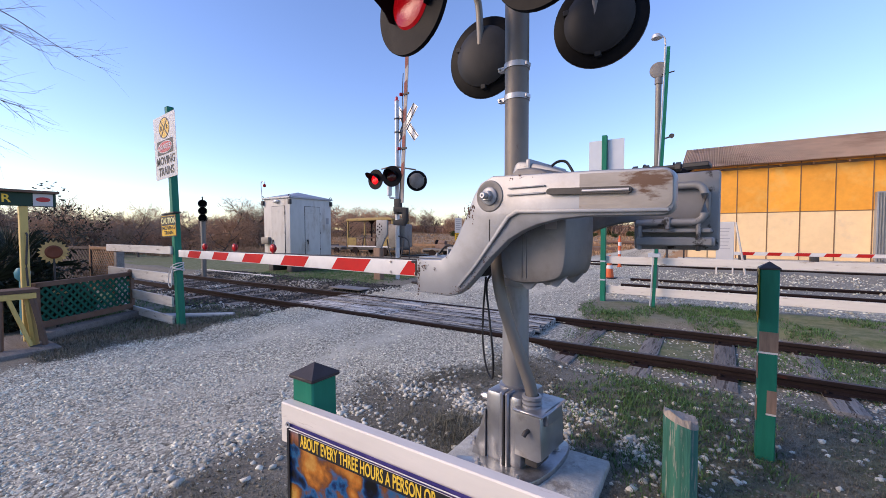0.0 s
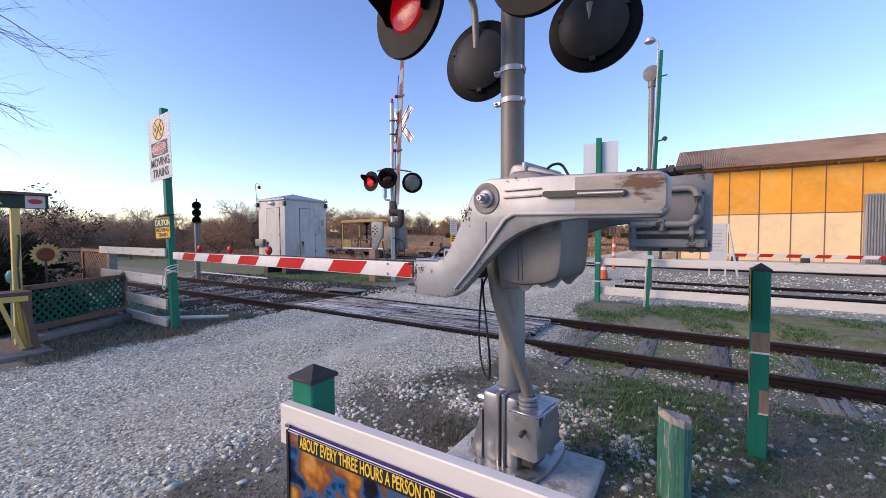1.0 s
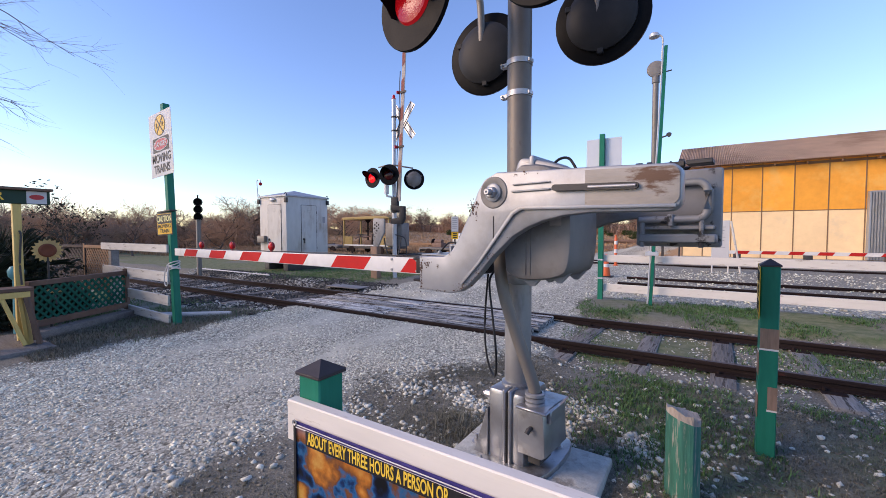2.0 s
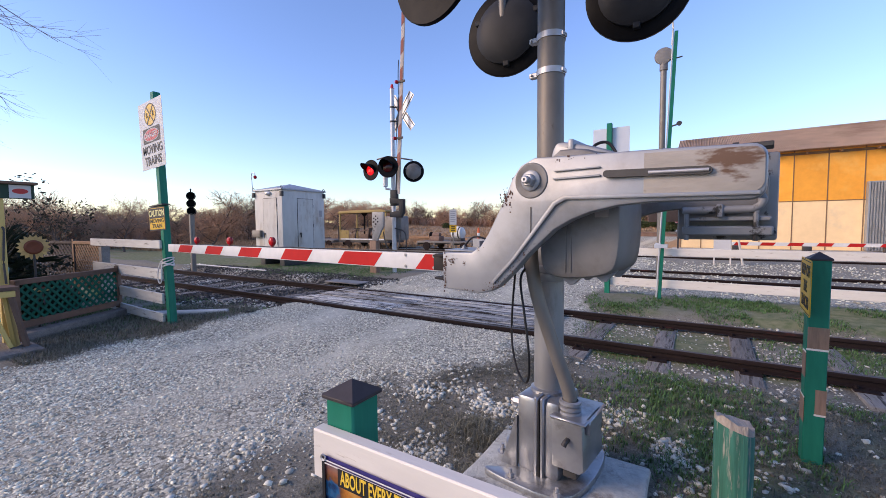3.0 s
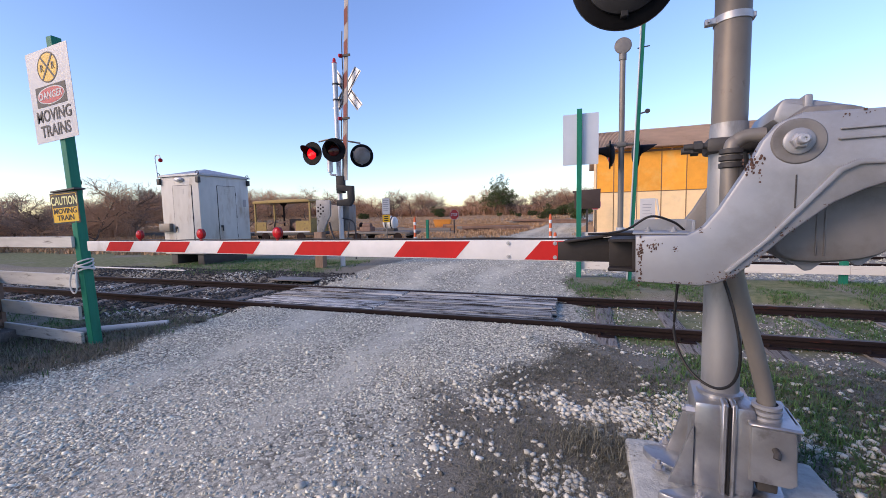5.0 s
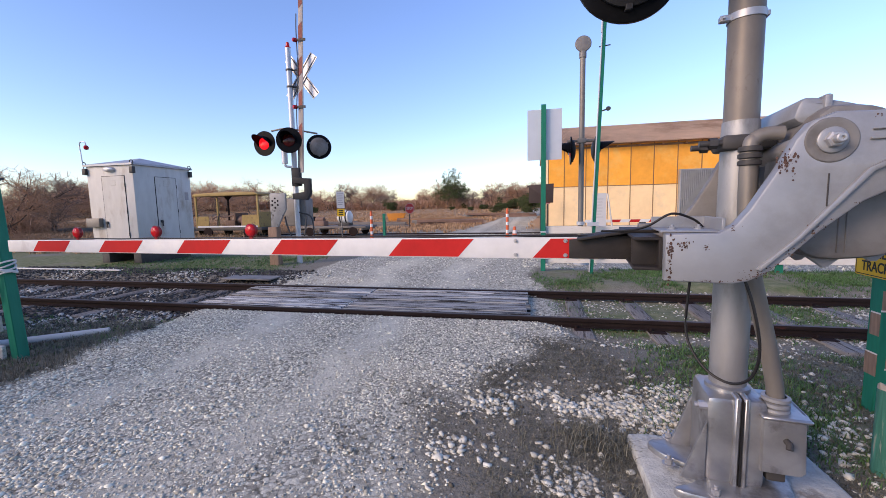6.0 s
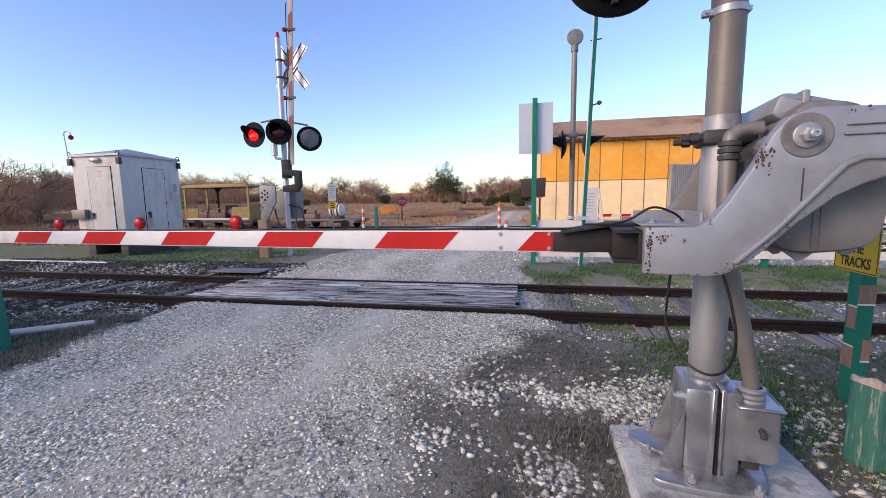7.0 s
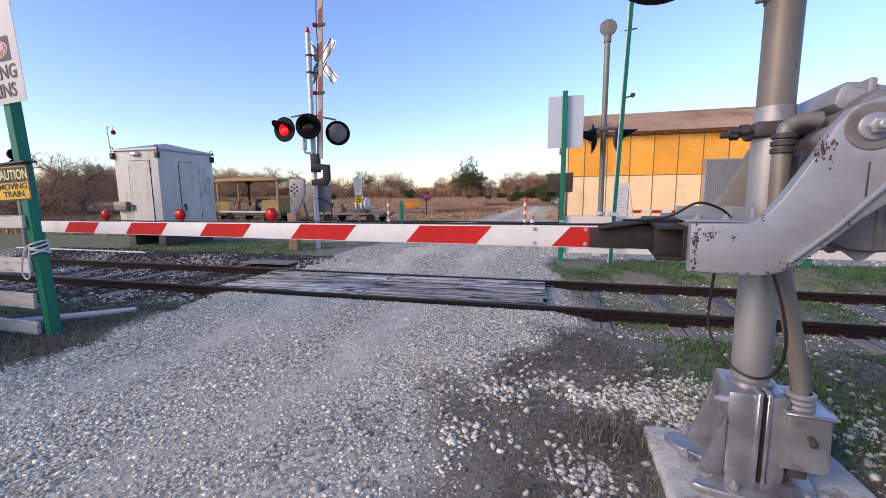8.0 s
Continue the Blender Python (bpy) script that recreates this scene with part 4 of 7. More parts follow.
part("arm_cable", bm, RUBBER, stripe_arm, "black cable along the top edge")
for x in (-2.98, -3.95, -4.93):
    z = arm_z(x)[1]
    m = Matrix.Translation((x, -0.06, z + 0.062)) @ pose(0, 0, 0, 90, 0, 2) @ Matrix.Scale(0.76, 4)
    bm = bm_new()
    lathe(bm, [(0, -0.018), (0.05, -0.018), (0.062, -0.014), (0.064, 0.014), (0.058, 0.018)], m, 24)
    box(bm, x - 0.015, x + 0.015, -0.07, -0.05, z - 0.01, z + 0.03, 0.003)
    al = part("arm_lamp", bm, RED_RIM, stripe_arm, "round red warning lamp")
    bm = bm_new()
    lathe(bm, [(0.056, 0.015), (0.05, 0.026), (0.032, 0.034), (0, 0.037)], m, 24)
    lathe(bm, [(0.056, -0.015), (0.05, -0.026), (0.032, -0.034), (0, -0.037)], m, 24)
    part("lens", bm, RED_GLOW, al, "faceted red lens")

# flashing lamps on their crossarm
bm = bm_new()
tube(bm, [(-0.55, 0.12, 3.32), (0.45, 0.2, 3.32)], 0.03, 14)
tube(bm, [(-0.55, -0.12, 3.32), (0.45, -0.12, 3.32)], 0.03, 14)
box(bm, -0.1, 0.1, -0.15, 0.17, 3.26, 3.38, 0.02)
cross = part("crossarm", bm, MAST, gate, "grey pipe crossarm")
for (x, y, z), yaw, lens in (((-0.485, 0.37, 2.83), 180 + 10, RED_LENS), ((0.312, 0.53, 2.90), 180 + 10, RED_LENS), ((-0.475, -0.43, 2.89), -4, RED_DIM), ((0.36, -0.36, 2.90), -4, RED_LENS)):
    flasher(gate, (x, y, z), yaw, lens)
    s = 1 if y > 0 else -1
    bm = bm_new()
    yy = (0.15 if y > 0 else -0.12)
    tube(bm, bend([(x * 0.55, yy, 3.32), (x * 0.85, yy, 3.32), (x, yy + s * 0.03, 3.30), (x, y - s * 0.10, 3.2), (x, y - s * 0.075, 3.02), (x, y - s * 0.07, 2.9)], 5), 0.026, 12)
    part("lamp_elbow", bm, MAST, gate, "cast pipe elbow")

# concrete footing
bm = bm_new()
box(bm, -1.42, -0.50, 1.72, 2.68, -0.25, 0.062, 0.02)
bmesh.ops.subdivide_edges(bm, edges=bm.edges[:], cuts=7, use_grid_fill=True)
for v in bm.verts:
    v.co += Vector(noise.noise_vector(v.co * 5)) * 0.010
solo("concrete_footing", bm, CONCRETE, "pale concrete pad under the gate mast", "concrete pad")


# ---- green posts and white rails ----
def square_post(parent, x, y, z0, z1, w, material, lean=(0, 0)):
    bm = bm_new()
    box(bm, -w / 2, w / 2, -w / 2, w / 2, 0, z1 - z0, 0.006, Matrix.Translation((x, y, z0)) @ Matrix(((1, 0, lean[0], 0), (0, 1, lean[1], 0), (0, 0, 1, 0), (0, 0, 0, 1))))
    return part("post", bm, material, parent)


def cap(parent, x, y, z, w, h):
    bm = bm_new()
    box(bm, x - w / 2, x + w / 2, y - w / 2, y + w / 2, z, z + 0.012, 0.003)
    vs = [bm.verts.new(p) for p in ((x - w / 2, y - w / 2, z + 0.012), (x + w / 2, y - w / 2, z + 0.012), (x + w / 2, y + w / 2, z + 0.012), (x - w / 2, y + w / 2, z + 0.012), (x, y, z + h))]
    for i in range(4):
        bm.faces.new((vs[i], vs[(i + 1) % 4], vs[4]))
    return part("post_cap", bm, CAP_BLACK, parent, "dark pyramid post cap")


# foreground rail with the banner
fence = thing("rail_fence", Matrix(), "white board fence rail on a green post", "fence")
square_post(fence, -1.105, 0.888, -0.1, 1.022, 0.102, GREEN)
cap(fence, -1.105, 0.888, 1.02, 0.118, 0.048)
square_post(fence, 1.35, 0.90, -0.1, 1.0, 0.102, GREEN)
cap(fence, 1.35, 0.90, 1.0, 0.118, 0.048)
bm = bm_new()
box(bm, -1.165, 1.6, 0.798, 0.836, 0.818, 0.95, 0.004)
part("board", bm, WHITE_WOOD, fence, "white painted board with flaking edge")
bm = bm_new()
box(bm, -1.165, 1.6, 0.798, 0.836, 0.30, 0.43, 0.004)
part("board", bm, WHITE_WOOD, fence, "white painted board with flaking edge")

# banner hung under the board
def banner_material():
    m = bpy.data.materials.new("printed_banner")
    m.use_nodes = True
    n, l = m.node_tree.nodes, m.node_tree.links
    b = n["Principled BSDF"]
    b.inputs["Roughness"].default_value = 0.35
    co = n.new("ShaderNodeTexCoord")
    sp = n.new("ShaderNodeSeparateXYZ")
    l.new(co.outputs["Object"], sp.inputs[0])
    t = n.new("ShaderNodeTexNoise")
    t.inputs["Scale"].default_value, t.inputs["Detail"].default_value = 8, 8
    l.new(co.outputs["Object"], t.inputs["Vector"])
    r = n.new("ShaderNodeValToRGB")
    e = r.color_ramp.elements
    e[0].position, e[0].color = 0.44, (0.012, 0.012, 0.016, 1)
    e[1].position, e[1].color = 0.72, (0.95, 0.62, 0.16, 1)
    for p, c in ((0.49, (0.015, 0.05, 0.17, 1)), (0.525, (0.03, 0.20, 0.45, 1)), (0.56, (0.28, 0.11, 0.04, 1)), (0.63, (0.75, 0.28, 0.04, 1))):
        k = e.new(p)
        k.color = c
    l.new(t.outputs["Fac"], r.inputs[0])
    g = n.new("ShaderNodeMapRange")
    g.inputs["From Min"].default_value, g.inputs["From Max"].default_value = -0.055, -0.008
    l.new(sp.outputs[2], g.inputs["Value"])
    t2 = n.new("ShaderNodeTexNoise")
    t2.inputs["Scale"].default_value, t2.inputs["Detail"].default_value = 14, 5
    l.new(co.outputs["Object"], t2.inputs["Vector"])
    x0 = n.new("ShaderNodeMix")
    x0.data_type = "RGBA"
    x0.inputs[6].default_value, x0.inputs[7].default_value = (0.03, 0.035, 0.22, 1), (0.16, 0.12, 0.40, 1)
    l.new(t2.outputs["Fac"], x0.inputs[0])
    x = n.new("ShaderNodeMix")
    x.data_type = "RGBA"
    l.new(g.outputs[0], x.inputs[0])
    l.new(r.outputs[0], x.inputs[6])
    l.new(x0.outputs[2], x.inputs[7])
    l.new(x.outputs[2], b.inputs["Base Color"])
    return m


LETTER_FIT = 0.495
banner = thing("banner", pose(0, 0, 0.895), "printed safety banner with flames and yellow lettering", "banner")
bm = bm_new()
cols, rows_ = 60, 14
grid = [[bm.verts.new((-1.118 + 2.4 * i / cols, 0.7915 + 0.0025 * math.sin(9 * i / cols * 6.28) * (j / rows_), -0.62 * j / rows_)) for i in range(cols + 1)] for j in range(rows_ + 1)]
for j in range(rows_):
    for i in range(cols):
        bm.faces.new((grid[j][i], grid[j][i + 1], grid[j + 1][i + 1], grid[j + 1][i]))
bmesh.ops.solidify(bm, geom=bm.faces[:], thickness=0.002)
part("sheet", bm, banner_material(), banner, "glossy printed vinyl sheet")
for z in (-0.010, -0.018):
    bm = bm_new()
    tube(bm, [(-1.11 + 0.1 * i, 0.7875, z) for i in range(24)], 0.0016, 5)
    part("stitching", bm, ROPE, banner, "white stitched hem")
bm = bm_new()
box(bm, -1.118, -1.108, 0.7862, 0.7895, -0.62, 0.002)
part("hem", bm, SIGN_BLACK, banner, "black side hem")
bm = bm_new()
lathe(bm, [(0.004, 0.001), (0.009, 0.003), (0.010, 0.0)], Matrix.Translation((-1.112, 0.787, -0.004)) @ pose(0, 0, 0, 90), 16)
part("grommet", bm, STEEL, banner)
bm = bm_new()
box(bm, -1.06, 1.2, 0.7862, 0.7885, -0.064, -0.017, 0.0, None)
part("text_band", bm, SIGN_BLACK, banner, "black band behind the lettering")
words("lettering", "ABOUT EVERY THREE HOURS A PERSON OR", 0.052, LETTER_YELLOW, banner, Matrix.Translation((-1.05, 0.7855, -0.040)) @ UPRIGHT, LETTER_FIT, 0.0008, "LEFT")

# cut-off green post
stub = thing("cut_post", pose(-0.115, 2.59, 0.0, 0, 0, 20), "short weathered green post with splintered top", "post")
bm = bm_new()
outline = [(0.088 * math.cos(a) * (1 + 0.05 * math.sin(3 * a)), 0.088 * math.sin(a) * (1 + 0.04 * math.cos(5 * a))) for a in [2 * math.pi * i / 14 for i in range(14)]]
lo = [bm.verts.new((x, y, -0.15)) for x, y in outline]
hi = [bm.verts.new((x * 0.98, y * 0.98, 0.45 - 0.30 * x)) for x, y in outline]
for i in range(14):
    bm.faces.new((lo[i], lo[(i + 1) % 14], hi[(i + 1) % 14], hi[i]))
bm.faces.new(lo[::-1]), bm.faces.new(hi)
part("post", bm, GREEN_OLD, stub)
bm = bm_new()
lo = [bm.verts.new((x * 0.985, y * 0.985, 0.448 - 0.30 * x)) for x, y in outline]
hi = [bm.verts.new((x * 0.96, y * 0.96, 0.480 - 0.30 * x + random.uniform(-0.014, 0.018))) for x, y in outline]
mid = bm.verts.new((0.01, 0, 0.465))
for i in range(14):
    bm.faces.new((lo[i], lo[(i + 1) % 14], hi[(i + 1) % 14], hi[i]))
    bm.faces.new((hi[i], hi[(i + 1) % 14], mid))
part("splintered_top", bm, CUT_WOOD, stub, "bare splintered wood", 0)

# capped green post with the warning sign
sp = thing("sign_post", pose(0.325, 3.36, 0.0), "green post with bare wood patches and yellow sign", "sign post")
bm = bm_new()
box(bm, -0.05, 0.05, -0.05, 0.05, -0.2, 1.265, 0.006)
sp_post = part("post", bm, GREEN, sp)
cap(sp, 0, 0, 1.262, 0.112, 0.052)
for z0, z1, f, a, b in ((0.73, 0.86, -1, -0.047, 0.051), (0.33, 0.48, -1, 0.0, 0.051), (0.55, 0.70, 0, -0.05, 0.03), (0.27, 0.42, 0, -0.05, 0.05)):
    bm = bm_new()
    if f:
        box(bm, a, b, -0.0525, -0.0495, z0, z1)
    else:
        box(bm, -0.0525, -0.0495, a, b, z0, z1)
    part("bare_patch", bm, BARE_WOOD, sp_post, "bare wood where paint has peeled", 0)
    bm = bm_new()
    if f:
        box(bm, a - 0.003, b, -0.0515, -0.0495, z0 - 0.012, z0)
    else:
        box(bm, -0.0515, -0.0495, a, b, z1, z1 + 0.010)
    part("paint_edge", bm, WHITE_WOOD, sp_post, "white undercoat edge", 0)
SIDE = Matrix(((0, 0, -1, 0), (-1, 0, 0, 0), (0, 1, 0, 0), (0, 0, 0, 1)))  # stood up, facing -x


def rounded_rect(w, h, r=0.02, n=4):
    out = []
    for cx, cy, a0 in ((w / 2 - r, h / 2 - r, 0), (-w / 2 + r, h / 2 - r, 90), (-w / 2 + r, -h / 2 + r, 180), (w / 2 - r, -h / 2 + r, 270)):
        out += [(cx + r * math.cos(radians(a0 + 90 * i / n)), cy + r * math.sin(radians(a0 + 90 * i / n))) for i in range(n + 1)]
    return out


def plate(name, outline, t, material, parent, m, label=""):
    """A flat sheet with an xy outline, facing m's z."""
    bm = bm_new()
    a = [bm.verts.new(m @ Vector((x, y, 0))) for x, y in outline]
    b = [bm.verts.new(m @ Vector((x, y, t))) for x, y in outline]
    bm.faces.new(a[::-1]), bm.faces.new(b)
    k = len(a)
    for i in range(k):
        bm.faces.new((a[i], a[(i + 1) % k], b[(i + 1) % k], b[i]))
    return part(name, bm, material, parent, label, 0)


def border(name, w, h, t, material, parent, m, r=0.015):
    """A thin line frame."""
    bm = bm_new()
    o, i_ = rounded_rect(w, h, r), rounded_rect(w - 2 * t, h - 2 * t, max(0.004, r - t))
    a = [bm.verts.new(m @ Vector((x, y, 0))) for x, y in o]
    b = [bm.verts.new(m @ Vector((x, y, 0))) for x, y in i_]
    for k in range(len(a)):
        bm.faces.new((a[k], a[(k + 1) % len(a)], b[(k + 1) % len(a)], b[k]))
    return part(name, bm, material, parent, "", 0)


m = Matrix.Translation((-0.055, 0.0, 1.105)) @ pose(0, 0, 0, 0, 0, -3.5) @ SIDE
keep = plate("sign_plate", rounded_rect(0.42, 0.33), 0.003, SIGN_YELLOW, sp, m, "yellow sign plate")
border("sign_border", 0.405, 0.315, 0.006, SIGN_BLACK, keep, m @ Matrix.Translation((0, 0, 0.0045)))
for k, line in enumerate(("KEEP OFF", "THE", "TRACKS")):
    words("lettering", line, 0.098, SIGN_BLACK, keep, m @ Matrix.Translation((0, 0.092 - 0.095 * k, 0.004)), 0.80)


# far fence of white boards beside the second road
yard = thing("board_fence", Matrix(), "long white board fence on green posts", "fence")
for z0, z1 in ((0.895, 1.035), (0.295, 0.45)):
    bm = bm_new()
    for a, b in ((-1.80, 2.5), (2.504, 7.2), (7.204, 14)):
        box(bm, a, b, 8.585, 8.62, z0 + random.uniform(-0.01, 0.01), z1, 0.004)
    part("board", bm, WHITE_WOOD, yard, "white painted board")
for x in (2.45, 7.15, 12):
    square_post(yard, x, 8.67, 0, 1.1, 0.095, GREEN)

ws = thing("road_sign", pose(-1.785, 8.55, 0.0), "white sign seen from behind on green post", "road sign")
square_post(ws, 0, 0, 0, 3.43, 0.095, GREEN)
m = Matrix.Translation((0.02, 0.055, 2.86)) @ UPRIGHT
plate("sign_back", rounded_rect(0.665, 0.985, 0.015), 0.004, SIGN_BACK, ws, m, "blank grey-white sign back")
for z in (0.55, 0.92):
    bm = bm_new()
    box(bm, -0.052, 0.052, -0.052, 0.052, z, z + 0.03, 0.002)
    part("strap", bm, SIGN_BACK, ws, "light metal strap")

# tilted green lamp post
lp = thing("yard_lamp", pose(-0.87, 8.40, 0.10), "tall leaning green post with small gooseneck lamp", "lamp post")
top = Vector((0.175, 0.045, 4.75))
bm = bm_new()
beam(bm, (0, 0, -0.1), top, 0.045, 0.055, 0.004)
part("post", bm, GREEN, lp)
bm = bm_new()
tube(bm, [Vector((-0.042, -0.03, 0.05)), top * 0.97 + Vector((-0.042, -0.03, 0))], 0.012, 8)
tube(bm, bend([top * 0.95 + Vector((-0.05, -0.03, 0)), top + Vector((-0.05, -0.03, 0.1)), top + Vector((-0.10, -0.03, 0.2)), top + Vector((-0.17, -0.03, 0.22))]), 0.016, 8)
part("conduit", bm, PVC, lp, "pale thin conduit")
bm = bm_new()
lathe(bm, [(0, 0.06), (0.06, 0.055), (0.085, 0.03), (0.09, -0.02), (0.07, -0.03), (0, -0.03)], Matrix.Translation(top + Vector((-0.19, -0.03, 0.20))), 20)
part("lamp_head", bm, SIGN_BACK, lp, "small round lamp head")
bm = bm_new()
p = top * 0.655
tube(bm, [p + Vector((0.02, 0, 0)), p + Vector((0.12, -0.02, 0.02))], 0.014, 8)
lathe(bm, [(0.02, -0.03), (0.045, 0.03), (0, 0.03)], Matrix.Translation(p + Vector((0.14, -0.02, 0.02))) @ pose(0, 0, 0, 70), 12)
part("small_floodlight", bm, DARK_STEEL, lp)
bm = bm_new()
p = top * 0.90
tube(bm, [p + Vector((-0.08, 0, 0)), p + Vector((0.12, 0, 0.02))], 0.012, 8)
part("peg", bm, DARK_STEEL, lp)
bm = bm_new()
box(bm, -0.09, 0.12, -0.06, 0.05, 0.95, 1.02, 0.004)
part("bracket", bm, SIGN_BACK, lp, "grey clamp bracket")

# signal mast with bell
bell = thing("signal_mast", pose(-0.955, 9.55, 0.12), "grey signal mast with bell and side lamps", "railway signal")
bm = bm_new()
tube(bm, [(0, 0, 0), (0, 0, 4.55)], 0.058, 18)
part("mast", bm, MAST, bell)
bm = bm_new()
lathe(bm, [(0.0, -0.05), (0.05, -0.048), (0.155, -0.03), (0.168, 0.0), (0.155, 0.02), (0.1, 0.03), (0, 0.03)], Matrix.Translation((0, -0.05, 4.72)) @ pose(0, 0, 0, 90), 26)
tube(bm, [(0, 0, 4.45), (0, 0, 4.62)], 0.075, 16)
part("bell", bm, SILVER_GRIMY, bell, "round grey crossing bell")
bm = bm_new()
tube(bm, [(-0.3, 0, 2.72), (0.35, 0, 2.72)], 0.03, 10)
box(bm, -0.09, 0.09, -0.08, 0.08, 2.67, 2.77, 0.01)
part("crossarm", bm, MAST, bell)
flasher(bell, (-0.22, -0.02, 2.52), -92, RED_LENS)
flasher(bell, (0.3, 0.02, 2.52), 92, RED_LENS)
for z, r in ((0.72, 0.085), (0.9, 0.085), (0.0, 0.14)):
    bm = bm_new()
    tube(bm, [(0, 0, z), (0, 0, z + 0.07)], r, 16)
    part("collar", bm, SIGN_BACK, bell)


# ---- far crossing gate, arm raised ----
fg = thing("crossing_gate", pose(-7.83, 9.4, 0.12, 0, 0, 4), "white railway crossing signal with raised striped arm", "crossing gate")
bm = bm_new()
tube(bm, [(0, 0, 0), (0, 0, 5.3)], 0.065, 20)
part("mast", bm, SIGN_BACK, fg, "white painted mast")
bm = bm_new()
lathe(bm, [(0.065, 5.29), (0.07, 5.31), (0.04, 5.33), (0.045, 5.37), (0.03, 5.42), (0, 5.43)], Matrix(), 16)
part("finial", bm, RED_GLOW, fg, "small red top lamp")
for s in (1, -1):
    m = Matrix.Translation((0.28, 0.10, 4.62)) @ pose(0, 0, 0, 0, 0, -8) @ UPRIGHT @ pose(0, 0, 0, 0, 0, 52 * s)
    plate("crossbuck_board", [(-0.61, -0.115), (0.61, -0.115), (0.61, 0.115), (-0.61, 0.115)], 0.012, SIGN_BACK, fg, m @ Matrix.Translation((0, 0, 0.013 * s)), "silver back of crossbuck board")
    for o in (-0.075, 0.075):
        plate("board_rib", [(-0.6, o - 0.01), (0.6, o - 0.01), (0.6, o + 0.01), (-0.6, o + 0.01)], 0.006, DARK_STEEL, fg, m @ Matrix.Translation((0, 0, 0.0265 if s > 0 else 0.001)))
for z in (4.35, 4.75):
    bm = bm_new()
    lathe(bm, [(0.066, z), (0.08, z), (0.08, z + 0.04), (0.066, z + 0.04)], Matrix(), 16)
    beam(bm, (0, 0.03, z + 0.02), (0.26, 0.08, z + 0.04), 0.03, 0.03)
    part("sign_clamp", bm, DARK_STEEL, fg)
# raised arm
bm = bm_new()
prism(bm, [(0.16, 2.28), (0.29, 2.28), (0.62, 8.6), (0.53, 8.6)], -0.12, -0.085, 0.004)
ra = part("gate_arm", bm, FADED_ARM, fg, "raised white arm with red stripes")
for k in range(8):
    z = 3.0 + 0.78 * k
    c = 0.225 + (z - 2.28) * 0.0553
    h = 0.05
    bm = bm_new()
    prism(bm, [(c - h, z), (c + h, z + 0.1), (c + h + 0.013, z + 0.48), (c - h + 0.013, z + 0.38)], -0.1245, -0.1215)
    part("red_stripe", bm, FADED_RED, ra, "", 0)
bm = bm_new()
tube(bm, bend([(0.15 + 0.02 * math.sin(z * 3) + (z - 2.28) * 0.052, -0.13, z) for z in np.linspace(2.4, 6.0, 14)], 3), 0.012, 6)
part("arm_cable", bm, DARK_STEEL, ra, "loose cable along the arm")
for z in (3.85, 5.4):
    c = 0.16 + (z - 2.28) * 0.0553
    bm = bm_new()
    lathe(bm, [(0, -0.05), (0.045, -0.04), (0.05, 0.03), (0.04, 0.06), (0, 0.065)], Matrix.Translation((c - 0.06, -0.14, z)) @ pose(0, 0, 0, 90, 0, -35), 16)
    al = part("arm_lamp", bm, RED_LENS, ra, "small red arm lamp")
    bm = bm_new()
    box(bm, c - 0.02, c + 0.2, -0.15, -0.125, z - 0.03, z + 0.03, 0.004)
    part("lamp_bracket", bm, DARK_STEEL, al)
# gearbox with drilled plate, counterweight hook
bm = bm_new()
prism(bm, [(-0.48, 0.95), (-0.30, 0.95), (-0.20, 1.15), (-0.07, 1.38), (-0.06, 1.74), (-0.09, 1.77), (-0.45, 1.78), (-0.48, 1.75)], -0.42, -0.36, 0.01)
gp = part("side_plate", bm, COUNTER, fg, "light grey drilled side plate")
for a, b in ((0, 0), (0.07, 0.04), (-0.07, 0.04), (0.07, -0.06), (-0.07, -0.06), (0, 0.1), (0, -0.12)):
    bm = bm_new()
    lathe(bm, [(0, 0.0), (0.024, 0.0), (0.024, -0.004)], Matrix.Translation((-0.34 + a, -0.424, 1.55 + b)) @ pose(0, 0, 0, 90), 10)
    part("drilled_hole", bm, BLACK, gp)
bm = bm_new()
box(bm, -0.42, 0.2, 0.085, 0.5, 0.95, 1.66, 0.04)
part("gearbox_housing", bm, SILVER_GRIMY, fg)
bm = bm_new()
prism(bm, [(0.05, 1.62), (0.42, 1.60), (0.52, 1.75), (0.52, 2.12), (0.05, 2.16), (0.05, 2.02), (0.36, 1.99), (0.36, 1.80), (0.05, 1.76)], -0.28, -0.16, 0.012)
part("counterweight_arm", bm, LAMP_BACK, fg, "dark hook-shaped counterweight arm")
bm = bm_new()
box(bm, -0.02, 0.2, -0.15, -0.03, 1.95, 2.40, 0.01)
part("yoke", bm, LAMP_BACK, fg)
bm = bm_new()
tube(bm, [(-0.14, -0.2, 2.5), (-0.14, -0.2, 2.95)], 0.07, 14)
tube(bm, bend([(-0.14, -0.2, 2.52), (-0.12, -0.2, 2.44), (0.0, -0.15, 2.42)]), 0.03, 10)
part("bell_housing", bm, SIGN_BACK, fg)
bm = bm_new()
tube(bm, bend([(-0.5, -0.1, 3.32), (-0.1, -0.1, 3.36), (0.3, 0.05, 3.3), (0.6, 0.1, 3.24)]), 0.022, 8)
part("crossarm", bm, MAST, fg)
for (x, y, z), yaw, lens in (((-0.62, -0.24, 3.0), -6, RED_LIT), ((0.12, -0.42, 3.02), 14, DARK_LENS), ((0.62, 0.12, 2.92), 205, RED_LENS)):
    flasher(fg, (x, y, z), yaw, lens, r=0.3, back=SILVER_GRIMY if yaw > 90 else None)
bm = bm_new()
